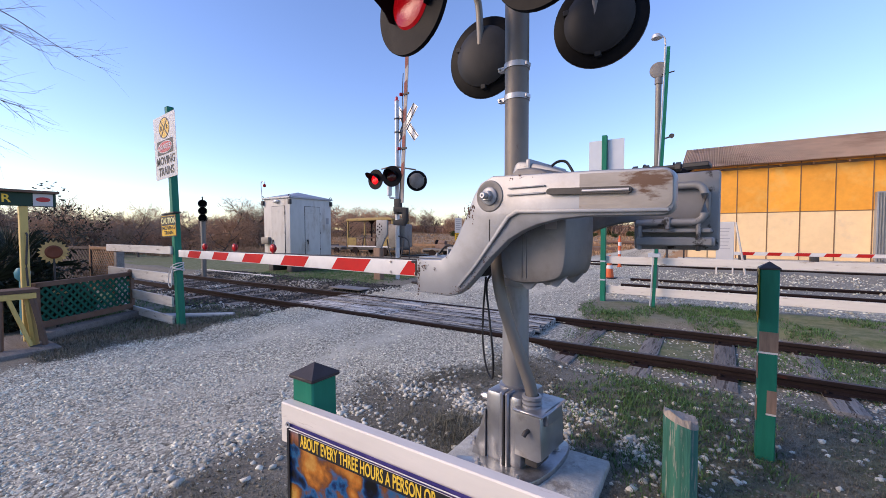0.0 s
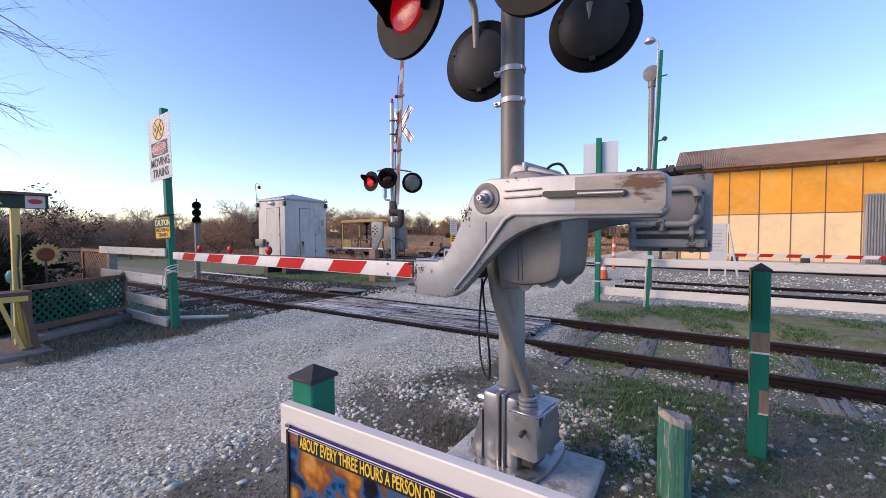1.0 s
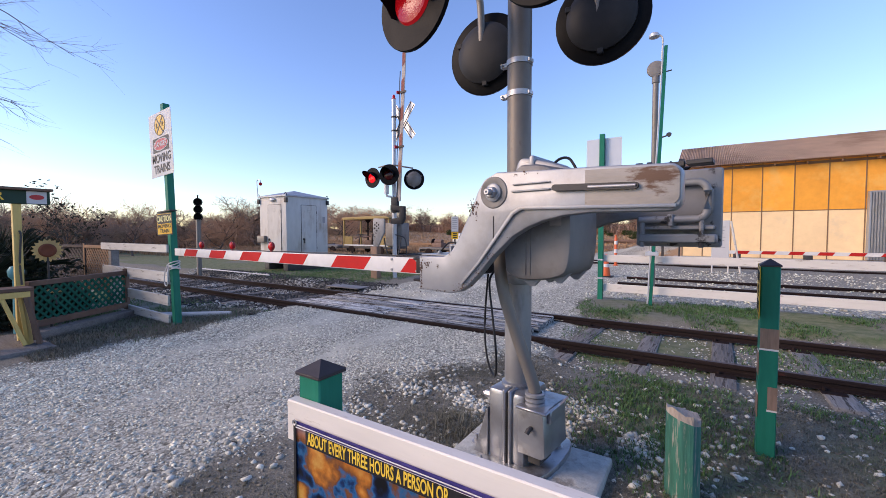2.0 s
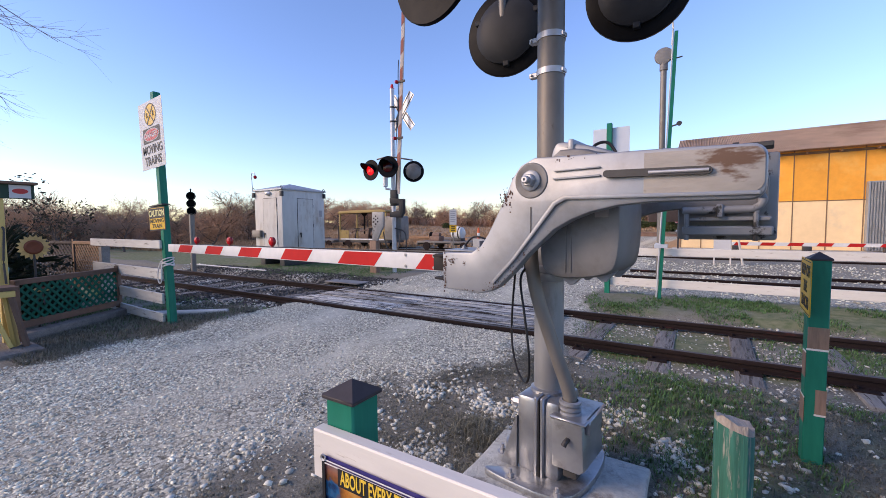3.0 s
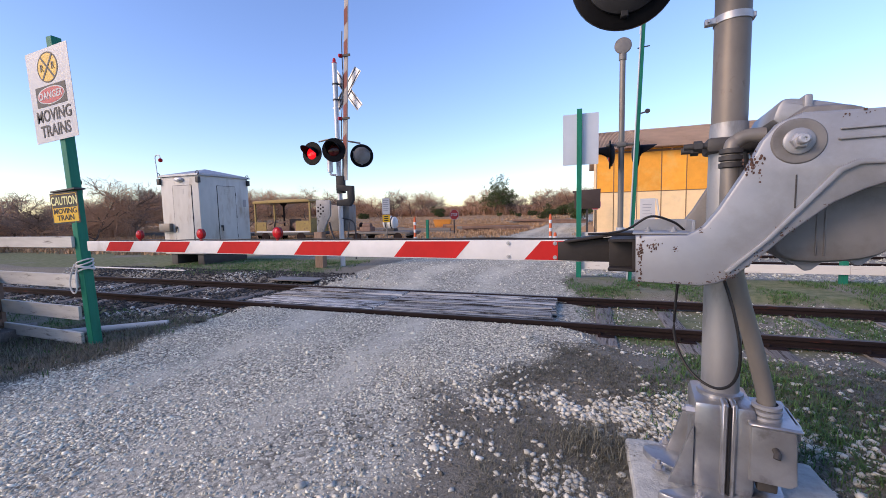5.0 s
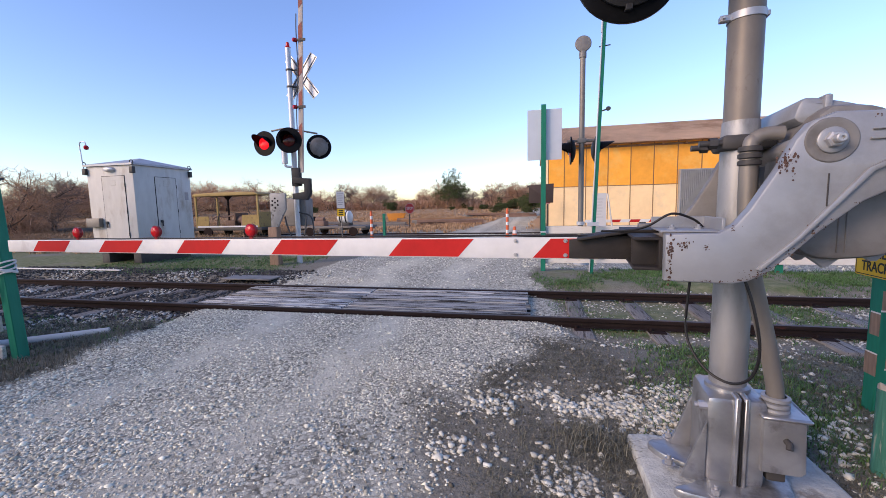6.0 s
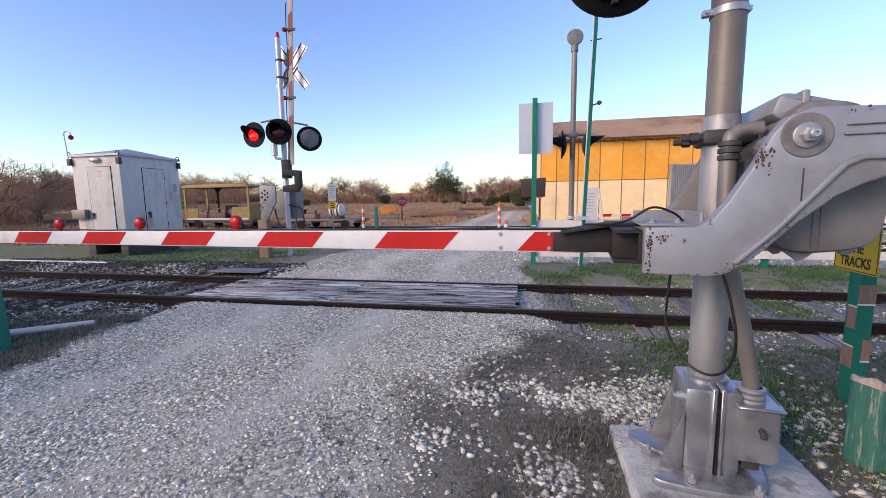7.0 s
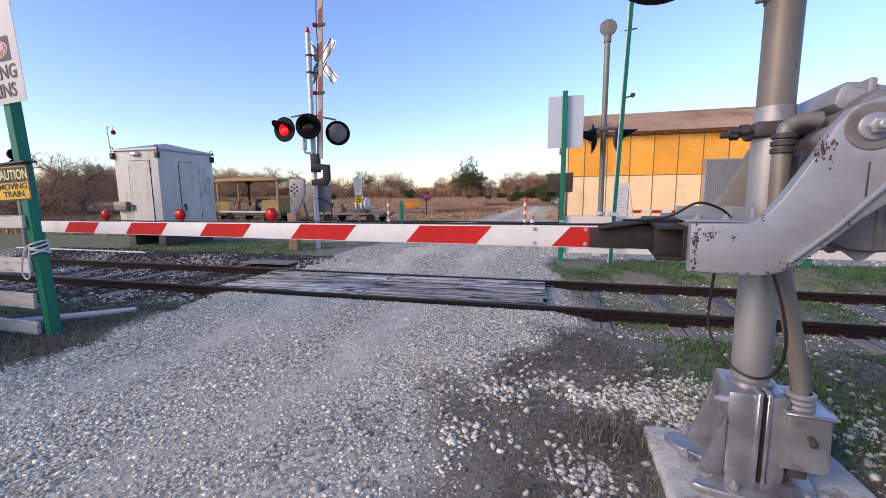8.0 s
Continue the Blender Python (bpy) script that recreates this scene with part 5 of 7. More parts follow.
tube(bm, bend([(-0.2, -0.25, 1.2), (-0.1, -0.3, 0.9), (0.05, -0.28, 0.6), (0.25, -0.2, 0.7), (0.3, -0.1, 1.2)]), 0.02, 8)
tube(bm, bend([(0.1, -0.1, 1.3), (0.35, 0, 1.2), (0.42, 0, 0.9), (0.4, 0, 0.2)]), 0.02, 8)
part("cable", bm, DARK_STEEL, fg)
bm = bm_new()
box(bm, -0.56, -0.33, -0.45, -0.25, -0.05, 0.95, 0.01)
part("wooden_stop", bm, BARE_WOOD, fg, "stout timber post")

# ---- equipment hut ----
hut = thing("equipment_hut", pose(-12.2, 8.85, 0.13), "white metal railway equipment hut", "hut")
W, D, H0, H1 = 1.52, 1.82, 0.32, 2.62
bm = bm_new()
box(bm, -W, 0, 0, D, H0, H1, 0.012)
part("body", bm, HUT_WHITE, hut)
bm = bm_new()
o = 0.05
vs = [bm.verts.new(p) for p in ((-W - o, -o, H1), (o, -o, H1), (o, D + o, H1), (-W - o, D + o, H1), (-W - o, -o, H1 + 0.05), (o, -o, H1 + 0.05), (o, D + o, H1 + 0.05), (-W - o, D + o, H1 + 0.05), (-W / 2, D / 2, H1 + 0.29))]
for f in ((3, 2, 1, 0), (0, 1, 5, 4), (1, 2, 6, 5), (2, 3, 7, 6), (3, 0, 4, 7), (4, 5, 8), (5, 6, 8), (6, 7, 8), (7, 4, 8)):
    bm.faces.new([vs[i] for i in f])
part("roof", bm, HUT_ROOF, hut, "low hipped grey metal roof", 10)
for name, m, x0, x1 in (("front", Matrix.Translation((0, -0.004, 0)), -1.02, -0.28), ("side", Matrix.Translation((0.004, 0, 0)) @ pose(0, 0, 0, 0, 0, 90), 0.62, 1.28)):
    bm = bm_new()
    box(bm, x0, x1, -0.012, 0.006, H0 + 0.06, H1 - 0.28, 0.004, m)
    dr = part("door", bm, HUT_WHITE, hut, "white metal door")
    bm = bm_new()
    for a, b, c, d in ((x0 - 0.012, x0, H0 + 0.04, H1 - 0.27), (x1, x1 + 0.012, H0 + 0.04, H1 - 0.27), (x0, x1, H1 - 0.28, H1 - 0.268)):
        box(bm, a, b, -0.006, 0.008, c, d, 0, m)
    part("door_gap", bm, BLACK, dr, "dark gap round the door", 0)
    for k in range(3):
        bm = bm_new()
        box(bm, (x0 + x1) / 2 - 0.08, (x0 + x1) / 2 + 0.08, -0.02, -0.008, H1 - 0.52 + 0.06 * k, H1 - 0.49 + 0.06 * k, 0.003, m)
        part("louvre", bm, HUT_WHITE, dr)
    bm = bm_new()
    hx = x0 + 0.10 if name == "side" else x0 + 0.08
    box(bm, hx - 0.05, hx + 0.02, -0.05, -0.01, 1.08, 1.15, 0.006, m)
    box(bm, hx - 0.015, hx + 0.015, -0.06, -0.03, 0.98, 1.13, 0.004, m)
    part("handle", bm, DARK_STEEL, dr, "dark latch with padlock")
    for z in (0.75, 1.35, 2.05):
        bm = bm_new()
        tube(bm, [m @ Vector((x1 + 0.01, -0.012, z)), m @ Vector((x1 + 0.01, -0.012, z + 0.09))], 0.012, 8)
        part("hinge", bm, DARK_STEEL, dr)
bm = bm_new()
box(bm, -1.56, -1.12, -0.12, -0.004, 1.0, 1.24, 0.01)
part("meter_box", bm, MAST, hut, "grey metal box on the wall")
bm = bm_new()
lathe(bm, [(0.14, 0.0), (0.13, 0.06), (0.08, 0.1), (0, 0.11)], Matrix.Translation((-0.72, -0.005, H1 - 0.1)) @ pose(0, 0, 0, 90) @ Matrix.Diagonal((1.2, 0.5, 1, 1)), 20)
part("wall_lamp", bm, SIGN_BACK, hut, "half-round bulkhead lamp")
bm = bm_new()
tube(bm, bend([(-W - 0.02, -0.04, H1 - 0.2), (-W - 0.05, -0.05, H1 + 0.3), (-W - 0.05, -0.06, H1 + 0.62), (-W + 0.12, -0.06, H1 + 0.64), (-W + 0.16, -0.06, H1 + 0.55)], 3), 0.014, 8)
rod = part("lamp_bracket", bm, SIGN_BACK, hut)
bm = bm_new()
lathe(bm, [(0, -0.06), (0.05, -0.04), (0.06, 0.02), (0.03, 0.06), (0, 0.065)], Matrix.Translation((-W + 0.16, -0.06, H1 + 0.49)), 14)
part("red_bulb", bm, RED_LENS, rod, "small red lamp")
for x, y in ((0.02, 0.0), (0.02, D), (-W - 0.02, 0)):
    bm = bm_new()
    tube(bm, [(x + 0.09 * math.cos(a) * 0.6, y - 0.03, H1 + 0.06 + 0.06 * math.sin(a)) for a in np.linspace(0, 6.28, 12)], 0.012, 6)
    box(bm, x - 0.05, x + 0.06, y - 0.07, y + 0.02, H1 - 0.22, H1 - 0.05, 0.01)
    part("lifting_eye", bm, DARK_STEEL, hut, "dark lifting eye")
bm = bm_new()
box(bm, 0.004, 0.008, 1.58, 1.70, 1.72, 1.95)
part("notice", bm, SILVER, hut, "small grey notice", 0)
# footings: the shade beneath the hut is put into their dark colour
for x in (-W + 0.1, -0.35):
    bm = bm_new()
    box(bm, x, x + 0.25, 0.1, D - 0.1, -0.05, H0, 0.01)
    part("footing", bm, DARK_STEEL, hut, "dark footing with the shade under the hut put into its colour")

# ---- signs at the left of the road ----
tall = thing("warning_sign", pose(-7.12, 3.10, 0.0), "leaning green post with white danger sign", "warning sign")
LX = -0.062
bm = bm_new()
box(bm, -0.05, 0.05, -0.05, 0.05, -0.2, 3.545, 0.006, Matrix(((1, 0, LX, 0), (0, 1, 0, 0), (0, 0, 1, 0), (0, 0, 0, 1))))
part("post", bm, GREEN, tall)
m = Matrix.Translation((-0.235, -0.062, 2.905)) @ pose(0, 0, 0, 0, -3.8, 0) @ UPRIGHT @ Matrix.Diagonal((1.08, 1, 1, 1))
sg = plate("sign_plate", rounded_rect(0.70, 1.02, 0.01), 0.004, SIGN_WHITE, tall, m, "white danger sign plate")
E4 = Matrix.Translation((0, 0, 0.0055))
disc = plate("yellow_disc", ngon(0.168, 36), 0.001, SIGN_YELLOW, sg, m @ E4 @ Matrix.Translation((0, 0.30, 0)), "yellow railway crossing symbol")
bm = bm_new()
lathe(bm, [(0.155, 0.0), (0.168, 0.0)], m @ E4 @ Matrix.Translation((0, 0.30, 0.0022)), 36)
part("black_ring", bm, SIGN_BLACK, sg, "", 0)
for s in (1, -1):
    plate("black_cross", [(-0.16, -0.012), (0.16, -0.012), (0.16, 0.012), (-0.16, 0.012)], 0.0006, SIGN_BLACK, sg, m @ E4 @ Matrix.Translation((0, 0.30, 0.002 + 0.0008 * s)) @ pose(0, 0, 0, 0, 0, 52 * s))
    words("lettering", "R", 0.11, SIGN_BLACK, sg, m @ E4 @ Matrix.Translation((0.092 * s, 0.30, 0.003)), 0.8)
dp = plate("danger_panel", rounded_rect(0.50, 0.225, 0.01), 0.001, SIGN_BLACK, sg, m @ E4 @ Matrix.Translation((0, -0.005, 0)), "black danger panel")
E5 = m @ E4 @ Matrix.Translation((0, -0.005, 0.002))
plate("white_oval", [(x * 1.0, y * 0.42) for x, y in ngon(0.228, 36)], 0.0006, SIGN_WHITE, sg, E5)
plate("red_oval", [(x * 1.0, y * 0.40) for x, y in ngon(0.214, 36)], 0.0006, SIGN_RED, sg, E5 @ Matrix.Translation((0, 0, 0.0012)))
words("lettering", "DANGER", 0.112, SIGN_WHITE, sg, E5 @ Matrix.Translation((0, 0, 0.0028)), 0.86)
words("lettering", "MOVING", 0.185, SIGN_BLACK, sg, m @ E4 @ Matrix.Translation((0, -0.225, 0.001)), 0.80)
words("lettering", "TRAINS", 0.185, SIGN_BLACK, sg, m @ E4 @ Matrix.Translation((0, -0.395, 0.001)), 0.80)
m = Matrix.Translation((-0.20, -0.06, 1.63)) @ pose(0, 0, 0, 0, -3, 6) @ UPRIGHT
ct = plate("caution_plate", rounded_rect(0.42, 0.36, 0.012), 0.004, SIGN_BLACK, tall, m, "small yellow and black caution sign")
plate("yellow_field", rounded_rect(0.37, 0.165, 0.008), 0.001, SIGN_YELLOW, ct, m @ Matrix.Translation((0, -0.078, 0.0045)))
border("sign_border", 0.385, 0.325, 0.006, SIGN_YELLOW, ct, m @ Matrix.Translation((0, 0, 0.005)), 0.012)
words("lettering", "CAUTION", 0.135, PALE_YELLOW, ct, m @ Matrix.Translation((0, 0.078, 0.0055)), 0.66)
words("lettering", "MOVING", 0.085, SIGN_BLACK, ct, m @ Matrix.Translation((0, -0.038, 0.007)), 1.05)
words("lettering", "TRAIN", 0.085, SIGN_BLACK, ct, m @ Matrix.Translation((0, -0.115, 0.007)), 1.05)
bm = bm_new()
box(bm, -0.24, 0.25, -0.01, 0.10, 0, 0.02, 0.002, Matrix.Translation((-0.2, -0.07, 1.82)) @ pose(0, 0, 0, 0, -3, -3))
part("small_shelf", bm, DARK_STEEL, ct)
bm = bm_new()
for k in range(7):
    z = 0.90 + 0.018 * k
    tube(bm, [(LX * z + 0.085 * math.cos(a) + 0.01 * random.random(), 0.075 * math.sin(a), z + 0.03 * math.cos(a + k)) for a in np.linspace(0, 6.28, 18)], 0.009, 6)
tube(bm, bend([(-0.1, -0.08, 0.98), (-0.17, -0.09, 0.85), (-0.2, -0.09, 0.72), (-0.15, -0.09, 0.64), (-0.09, -0.09, 0.68), (-0.07, -0.09, 0.85), (-0.06, -0.08, 0.97)]), 0.009, 6)
part("rope_coil", bm, ROPE, tall, "white rope wound round the post")

lf = thing("board_fence", Matrix(), "four white boards between two posts", "fence")
for (za, zb, xa, h) in ((1.235, 1.235, -9.95, 0.13), (0.79, 0.78, -9.9, 0.16), (0.42, 0.40, -9.55, 0.16), (0.135, 0.10, -9.5, 0.14)):
    bm = bm_new()
    beam(bm, (xa, 3.03, za), (-7.22, 3.03, zb), 0.035, h, 0.004)
    part("board", bm, BLOTCHED_WHITE, lf, "greyish white board with dark blotches")
square_post(lf, -9.62, 3.11, -0.1, 1.15, 0.13, GREY_WOOD)
bm = bm_new()
tube(bm, [(-8.05, 3.12, 0.06), (-7.0, 3.9, 0.07)], 0.045, 12)
solo("plastic_pipe", bm, PVC, "white plastic pipe lying on the ground", "pipe")
bm = bm_new()
tube(bm, [(-16, 7.7, 0.165), (-11.4, 7.62, 0.165)], 0.02, 8)
solo("metal_pipe", bm, PVC, "long pale pipe lying in the grass", "pipe")


bm = bm_new()
box(bm, -8.1, -7.0, 6.98, 7.42, 0.12, 0.145, 0.006)
solo("metal_plate", bm, SILVER_GRIMY, "flat grey metal plate lying beside the rail", "metal plate")


def lattice(parent, a, b, z0, z1, material, step=0.13, w=0.032, t=0.008):
    """Crossed slats between two posts a and b."""
    a, b = Vector((*a, 0)), Vector((*b, 0))
    L, Hh = (b - a).length, z1 - z0
    d = (b - a).normalized()
    m0 = Matrix.Translation((a.x, a.y, z0)) @ pose(0, 0, 0, 0, 0, math.degrees(math.atan2(d.y, d.x)))
    for s in (1, -1):
        k = -Hh
        while k < L:
            lo, hi = max(0.0, k), min(L, k + Hh)
            if hi - lo > 0.05:
                u0, u1 = (lo - k), (hi - k)
                if s < 0:
                    u0, u1 = Hh - u0, Hh - u1
                bm = bm_new()
                beam(bm, (lo, t * s / 2, u0), (hi, t * s / 2, u1), t, w, 0)
                bmesh.ops.transform(bm, matrix=m0, verts=bm.verts)
                part("slat", bm, material, parent, "", 0)
            k += step
    return m0, L


lat = thing("lattice_panel", Matrix(), "low green lattice panel in a brown frame", "lattice panel")
m0, L = lattice(lat, (-7.98, 1.62), (-8.78, 2.98), 0.22, 0.74, LATTICE_GREEN, 0.12, 0.034)
for x0, x1, z0, z1 in ((-0.06, 0, -0.1, 0.58), (L, L + 0.07, -0.1, 0.62), (-0.06, L + 0.06, 0.52, 0.59), (-0.0, L, -0.07, 0.02)):
    bm = bm_new()
    box(bm, x0, x1, -0.035, 0.035, z0, z1, 0.004, m0)
    part("frame_bar", bm, BROWN_WOOD, lat, "brown wooden frame")
bm = bm_new()
box(bm, -0.3, L + 0.25, -0.25, -0.05, -0.22, -0.10, 0.01, m0)
solo("edging_timber", bm, GREY_WOOD, "grey timber edging along the planting bed", "timber")
# the far panels carry sunlight and shade in their own colours
for nm, a, b, mt, lb in (("lattice_panel", (-9.72, 3.12), (-10.95, 3.06), LATTICE_SUNLIT, "brown lattice fence panel with sunlight put into its colour"), ("lattice_panel", (-10.97, 3.06), (-12.4, 2.75), LATTICE_SHADED, "dark lattice fence panel with shade put into its colour")):
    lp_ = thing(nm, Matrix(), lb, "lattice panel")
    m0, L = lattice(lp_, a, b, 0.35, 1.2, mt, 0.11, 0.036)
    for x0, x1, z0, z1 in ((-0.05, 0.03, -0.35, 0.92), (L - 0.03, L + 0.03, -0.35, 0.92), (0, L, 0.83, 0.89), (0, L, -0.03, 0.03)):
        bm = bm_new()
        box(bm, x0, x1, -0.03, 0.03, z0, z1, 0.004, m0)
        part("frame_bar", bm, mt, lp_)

# entrance sign stand
st = thing("entrance_sign", Matrix(), "dark green sign beam on a yellow post", "sign")
bm = bm_new()
box(bm, -7.74, -7.66, 0.35, 1.775, 1.875, 2.055, 0.006)
sb = part("beam", bm, DARK_GREEN, st)
bm = bm_new()
box(bm, -7.80, -7.60, 0.30, 1.80, 2.055, 2.09, 0.006)
part("coping", bm, BROWN_WOOD, st, "rough brown coping board")
FACE_X = Matrix(((0, 0, 1, 0), (1, 0, 0, 0), (0, 1, 0, 0), (0, 0, 0, 1)))  # stood up, facing +x
words("lettering", "R", 0.15, LETTER_YELLOW, sb, Matrix.Translation((-7.656, 1.285, 1.965)) @ FACE_X, 1.0)
pq = plate("plaque", rounded_rect(0.20, 0.165, 0.004), 0.004, SIGN_WHITE, sb, Matrix.Translation((-7.658, 1.64, 1.965)) @ FACE_X, "white plaque with red emblem")
plate("red_emblem", [(x, y * 0.45) for x, y in ngon(0.075, 16)], 0.001, SIGN_RED, sb, Matrix.Translation((-7.652, 1.64, 1.97)) @ FACE_X)
square_post(st, -7.72, 1.45, 0.0, 1.875, 0.085, YELLOW_WOOD)
bm = bm_new()
tube(bm, bend([(-7.66, 1.46, 1.52), (-7.65, 1.47, 1.45), (-7.65, 1.45, 1.1), (-7.65, 1.46, 0.8)]), 0.012, 8)
part("hook", bm, DARK_STEEL, st, "thin iron hook")
ben = thing("trestle_bench", Matrix(), "brown and yellow wooden trestle", "trestle")
bm = bm_new()
box(bm, -7.62, -7.28, 0.7, 1.50, 0.745, 0.79, 0.006)
part("top", bm, BROWN_WOOD, ben, "brown plank top")
bm = bm_new()
box(bm, -7.60, -7.56, 0.7, 1.49, 0.67, 0.742, 0.004)
box(bm, -7.31, -7.27, 0.7, 1.46, 0.67, 0.742, 0.004)
part("apron", bm, YELLOW_WOOD, ben, "yellow side board")
for a, b, mt in (((-7.33, 1.42, 0.74), (-7.28, 1.54, 0.0), BROWN_WOOD), ((-7.58, 1.42, 0.74), (-7.62, 1.52, 0.0), BROWN_WOOD), ((-7.42, 1.40, 0.74), (-7.38, 1.46, 0.0), YELLOW_WOOD), ((-7.33, 1.2, 0.72), (-7.31, 1.40, 0.06), YELLOW_WOOD), ((-7.33, 1.12, 0.74), (-7.3, 1.10, 0.0), BROWN_WOOD)):
    bm = bm_new()
    beam(bm, a, b, 0.10, 0.045, 0.005)
    part("leg", bm, mt, ben)
bm = bm_new()
box(bm, -8.3, -6.95, 0.2, 1.62, -0.1, 0.05, 0.01)
solo("timber_platform", bm, GREY_WOOD, "grey timber boards under the trestle", "platform")

# garden ornaments
fl = thing("sunflower_ornament", pose(-8.55, 1.93, 1.22, 0, 0, 78), "faded metal sunflower garden ornament", "ornament")
for i in range(18):
    a = 2 * math.pi * i / 18
    bm = bm_new()
    prism(bm, [(0.085, -0.028), (0.13, -0.035), (0.19, 0.0), (0.13, 0.035), (0.085, 0.028)], -0.004, 0.004, 0.0, pose(0, 0, 0, 0, -math.degrees(a), 0) @ Matrix.Translation((0, -0.006 * (i % 2), 0)) @ pose(0, 0, 0, 0, 0, 8))
    part("petal", bm, PETAL, fl, "", 0)
bm = bm_new()
lathe(bm, [(0.10, 0), (0.105, 0.01), (0.08, 0.03), (0.035, 0.022), (0, 0.02)], pose(0, 0, 0, 90), 24)
part("disc", bm, SEED, fl, "dark red-brown centre disc")
bm = bm_new()
tube(bm, [(0, 0.015, -0.1), (0.01, 0.015, -1.2)], 0.014, 8)
part("stem", bm, DARK_STEEL, fl)
fl2 = copy_thing(fl, pose(-8.35, 1.95, 0.62, -60, 0, 78) @ Matrix.Diagonal((0.6, 0.6, 0.3, 1)))
bm = bm_new()
lathe(bm, [(0, 0.1), (0.06, 0.09), (0.09, 0.03), (0.08, -0.05), (0.04, -0.1), (0.05, -0.9), (0, -0.9)], Matrix.Translation((-8.3, 1.53, 0.92)), 18)
solo("gazing_ball", bm, TEAL, "teal glazed garden ball on a stand", "ornament")

# ---- warehouse ----
WY, WX0, WX1 = 26.0, -1.06, 27.0
wh = thing("warehouse", Matrix(), "old yellow and cream warehouse with tin roof", "warehouse")
bm = bm_new()
box(bm, WX0 + 0.02, WX1, WY + 0.03, WY + 11, 0.0, 4.95)
prism(bm, [(WY + 0.03, 4.95), (WY + 11, 4.95), (WY + 5.5, 6.8)], -WX1, -WX0 - 0.02, 0, pose(0, 0, 0, 0, 0, 90))
part("wall", bm, WALL_CREAM, wh, "cream wall", 0)
pitch_ = 1.245
x, k = WX0, 0
first = 0.93
while x < 13.5:
    w = first if k == 0 else pitch_
    for z0, z1, mt, nm in ((0.18, 2.50, WALL_CREAM, "cream_panel"), (2.54, 4.92, WALL_YELLOW, "yellow_panel")):
        bm = bm_new()
        box(bm, x + 0.02, x + w - 0.02, WY + 0.005, WY + 0.028, z0, z1)
        part(nm, bm, mt, wh, "", 0)
    bm = bm_new()
    box(bm, x - 0.018, x + 0.018, WY - 0.015, WY + 0.02, 0.1, 4.95, 0.003)
    part("batten", bm, BATTEN, wh)
    x += w
    k += 1
bm = bm_new()
box(bm, WX0, 13.5, WY - 0.012, WY + 0.02, 2.5, 2.54)
part("batten", bm, BATTEN, wh, "brown cross batten", 0)
# corrugated roof
bm = bm_new()
nx = 1400
lo_, hi_ = [], []
for i in range(nx + 1):
    xx = WX0 - 0.35 + (WX1 + 0.6 - WX0) * i / nx
    r = 0.022 * math.sin(i * math.pi / 2 * 1.0)
    lo_.append((xx, WY - 0.55, 4.93 + r + 0.02 * noise.noise((xx * 0.5, 0, 0))))
    hi_.append((xx, WY + 5.5, 6.97 + r + 0.03 * noise.noise((xx * 0.3, 5, 0))))
va, vb = [bm.verts.new(p) for p in lo_], [bm.verts.new(p) for p in hi_]
for i in range(nx):
    bm.faces.new((va[i], va[i + 1], vb[i + 1], vb[i]))
back = [bm.verts.new((p[0], WY + 11.5, 4.86)) for p in hi_[:: nx // 8]]
hb = vb[:: nx // 8]
for i in range(8):
    bm.faces.new((back[i], back[i + 1], hb[i + 1], hb[i]))
bmesh.ops.solidify(bm, geom=bm.faces[:], thickness=0.03)
part("roof", bm, TIN_ROOF, wh, "rust-streaked corrugated tin roof", 20)
for i in range(22):
    bm = bm_new()
    xx = WX0 + 0.2 + 1.21 * i
    box(bm, xx, xx + 0.06, WY - 0.42, WY + 0.1, 4.74, 4.84, 0.004)
    part("rafter_end", bm, BATTEN, wh, "dark rafter end")
bm = bm_new()
box(bm, WX0 - 0.2, WX1, WY - 0.02, WY + 0.02, 4.74, 4.86)
part("eave_board", bm, BATTEN, wh, "", 0)
for a, b, t in (((-0.1, WY + 1.2, 5.40), (0.5, WY + 1.6, 5.62), 0.30), ((0.5, WY + 1.4, 5.45), (1.2, WY + 1.9, 5.52), 0.26), ((0.2, WY + 1.7, 5.55), (-0.3, WY + 2.0, 5.72), 0.2)):
    bm = bm_new()
    beam(bm, a, b, t, 0.02, 0.003)
    part("loose_sheet", bm, SCRAP, wh, "rusty torn roof sheet")
bm = bm_new()
box(bm, WX0 - 0.4, WX1, WY - 1.2, WY + 0.02, -0.1, 0.17, 0.02)
part("plinth", bm, CONCRETE, wh, "low concrete plinth")
# corrugated sliding door
bm = bm_new()
ny = 44
va, vb = [], []
for i in range(ny + 1):
    xx = 6.2 + 2.1 * i / ny
    va.append(bm.verts.new((xx, WY - 0.35 + 0.02 * (i % 2), 0.2)))
    vb.append(bm.verts.new((xx, WY - 0.35 + 0.02 * (i % 2), 3.25)))
for i in range(ny):
    bm.faces.new((va[i], va[i + 1], vb[i + 1], vb[i]))
bmesh.ops.solidify(bm, geom=bm.faces[:], thickness=0.02)
sd = part("sliding_door", bm, TIN, wh, "grey corrugated sliding door", 0)
bm = bm_new()
box(bm, 6.17, 8.33, WY - 0.30, WY, 3.2, 3.32, 0.004)
box(bm, 6.15, 6.21, WY - 0.36, WY - 0.01, 0.2, 3.3, 0.004)
part("door_frame", bm, TIN, sd)

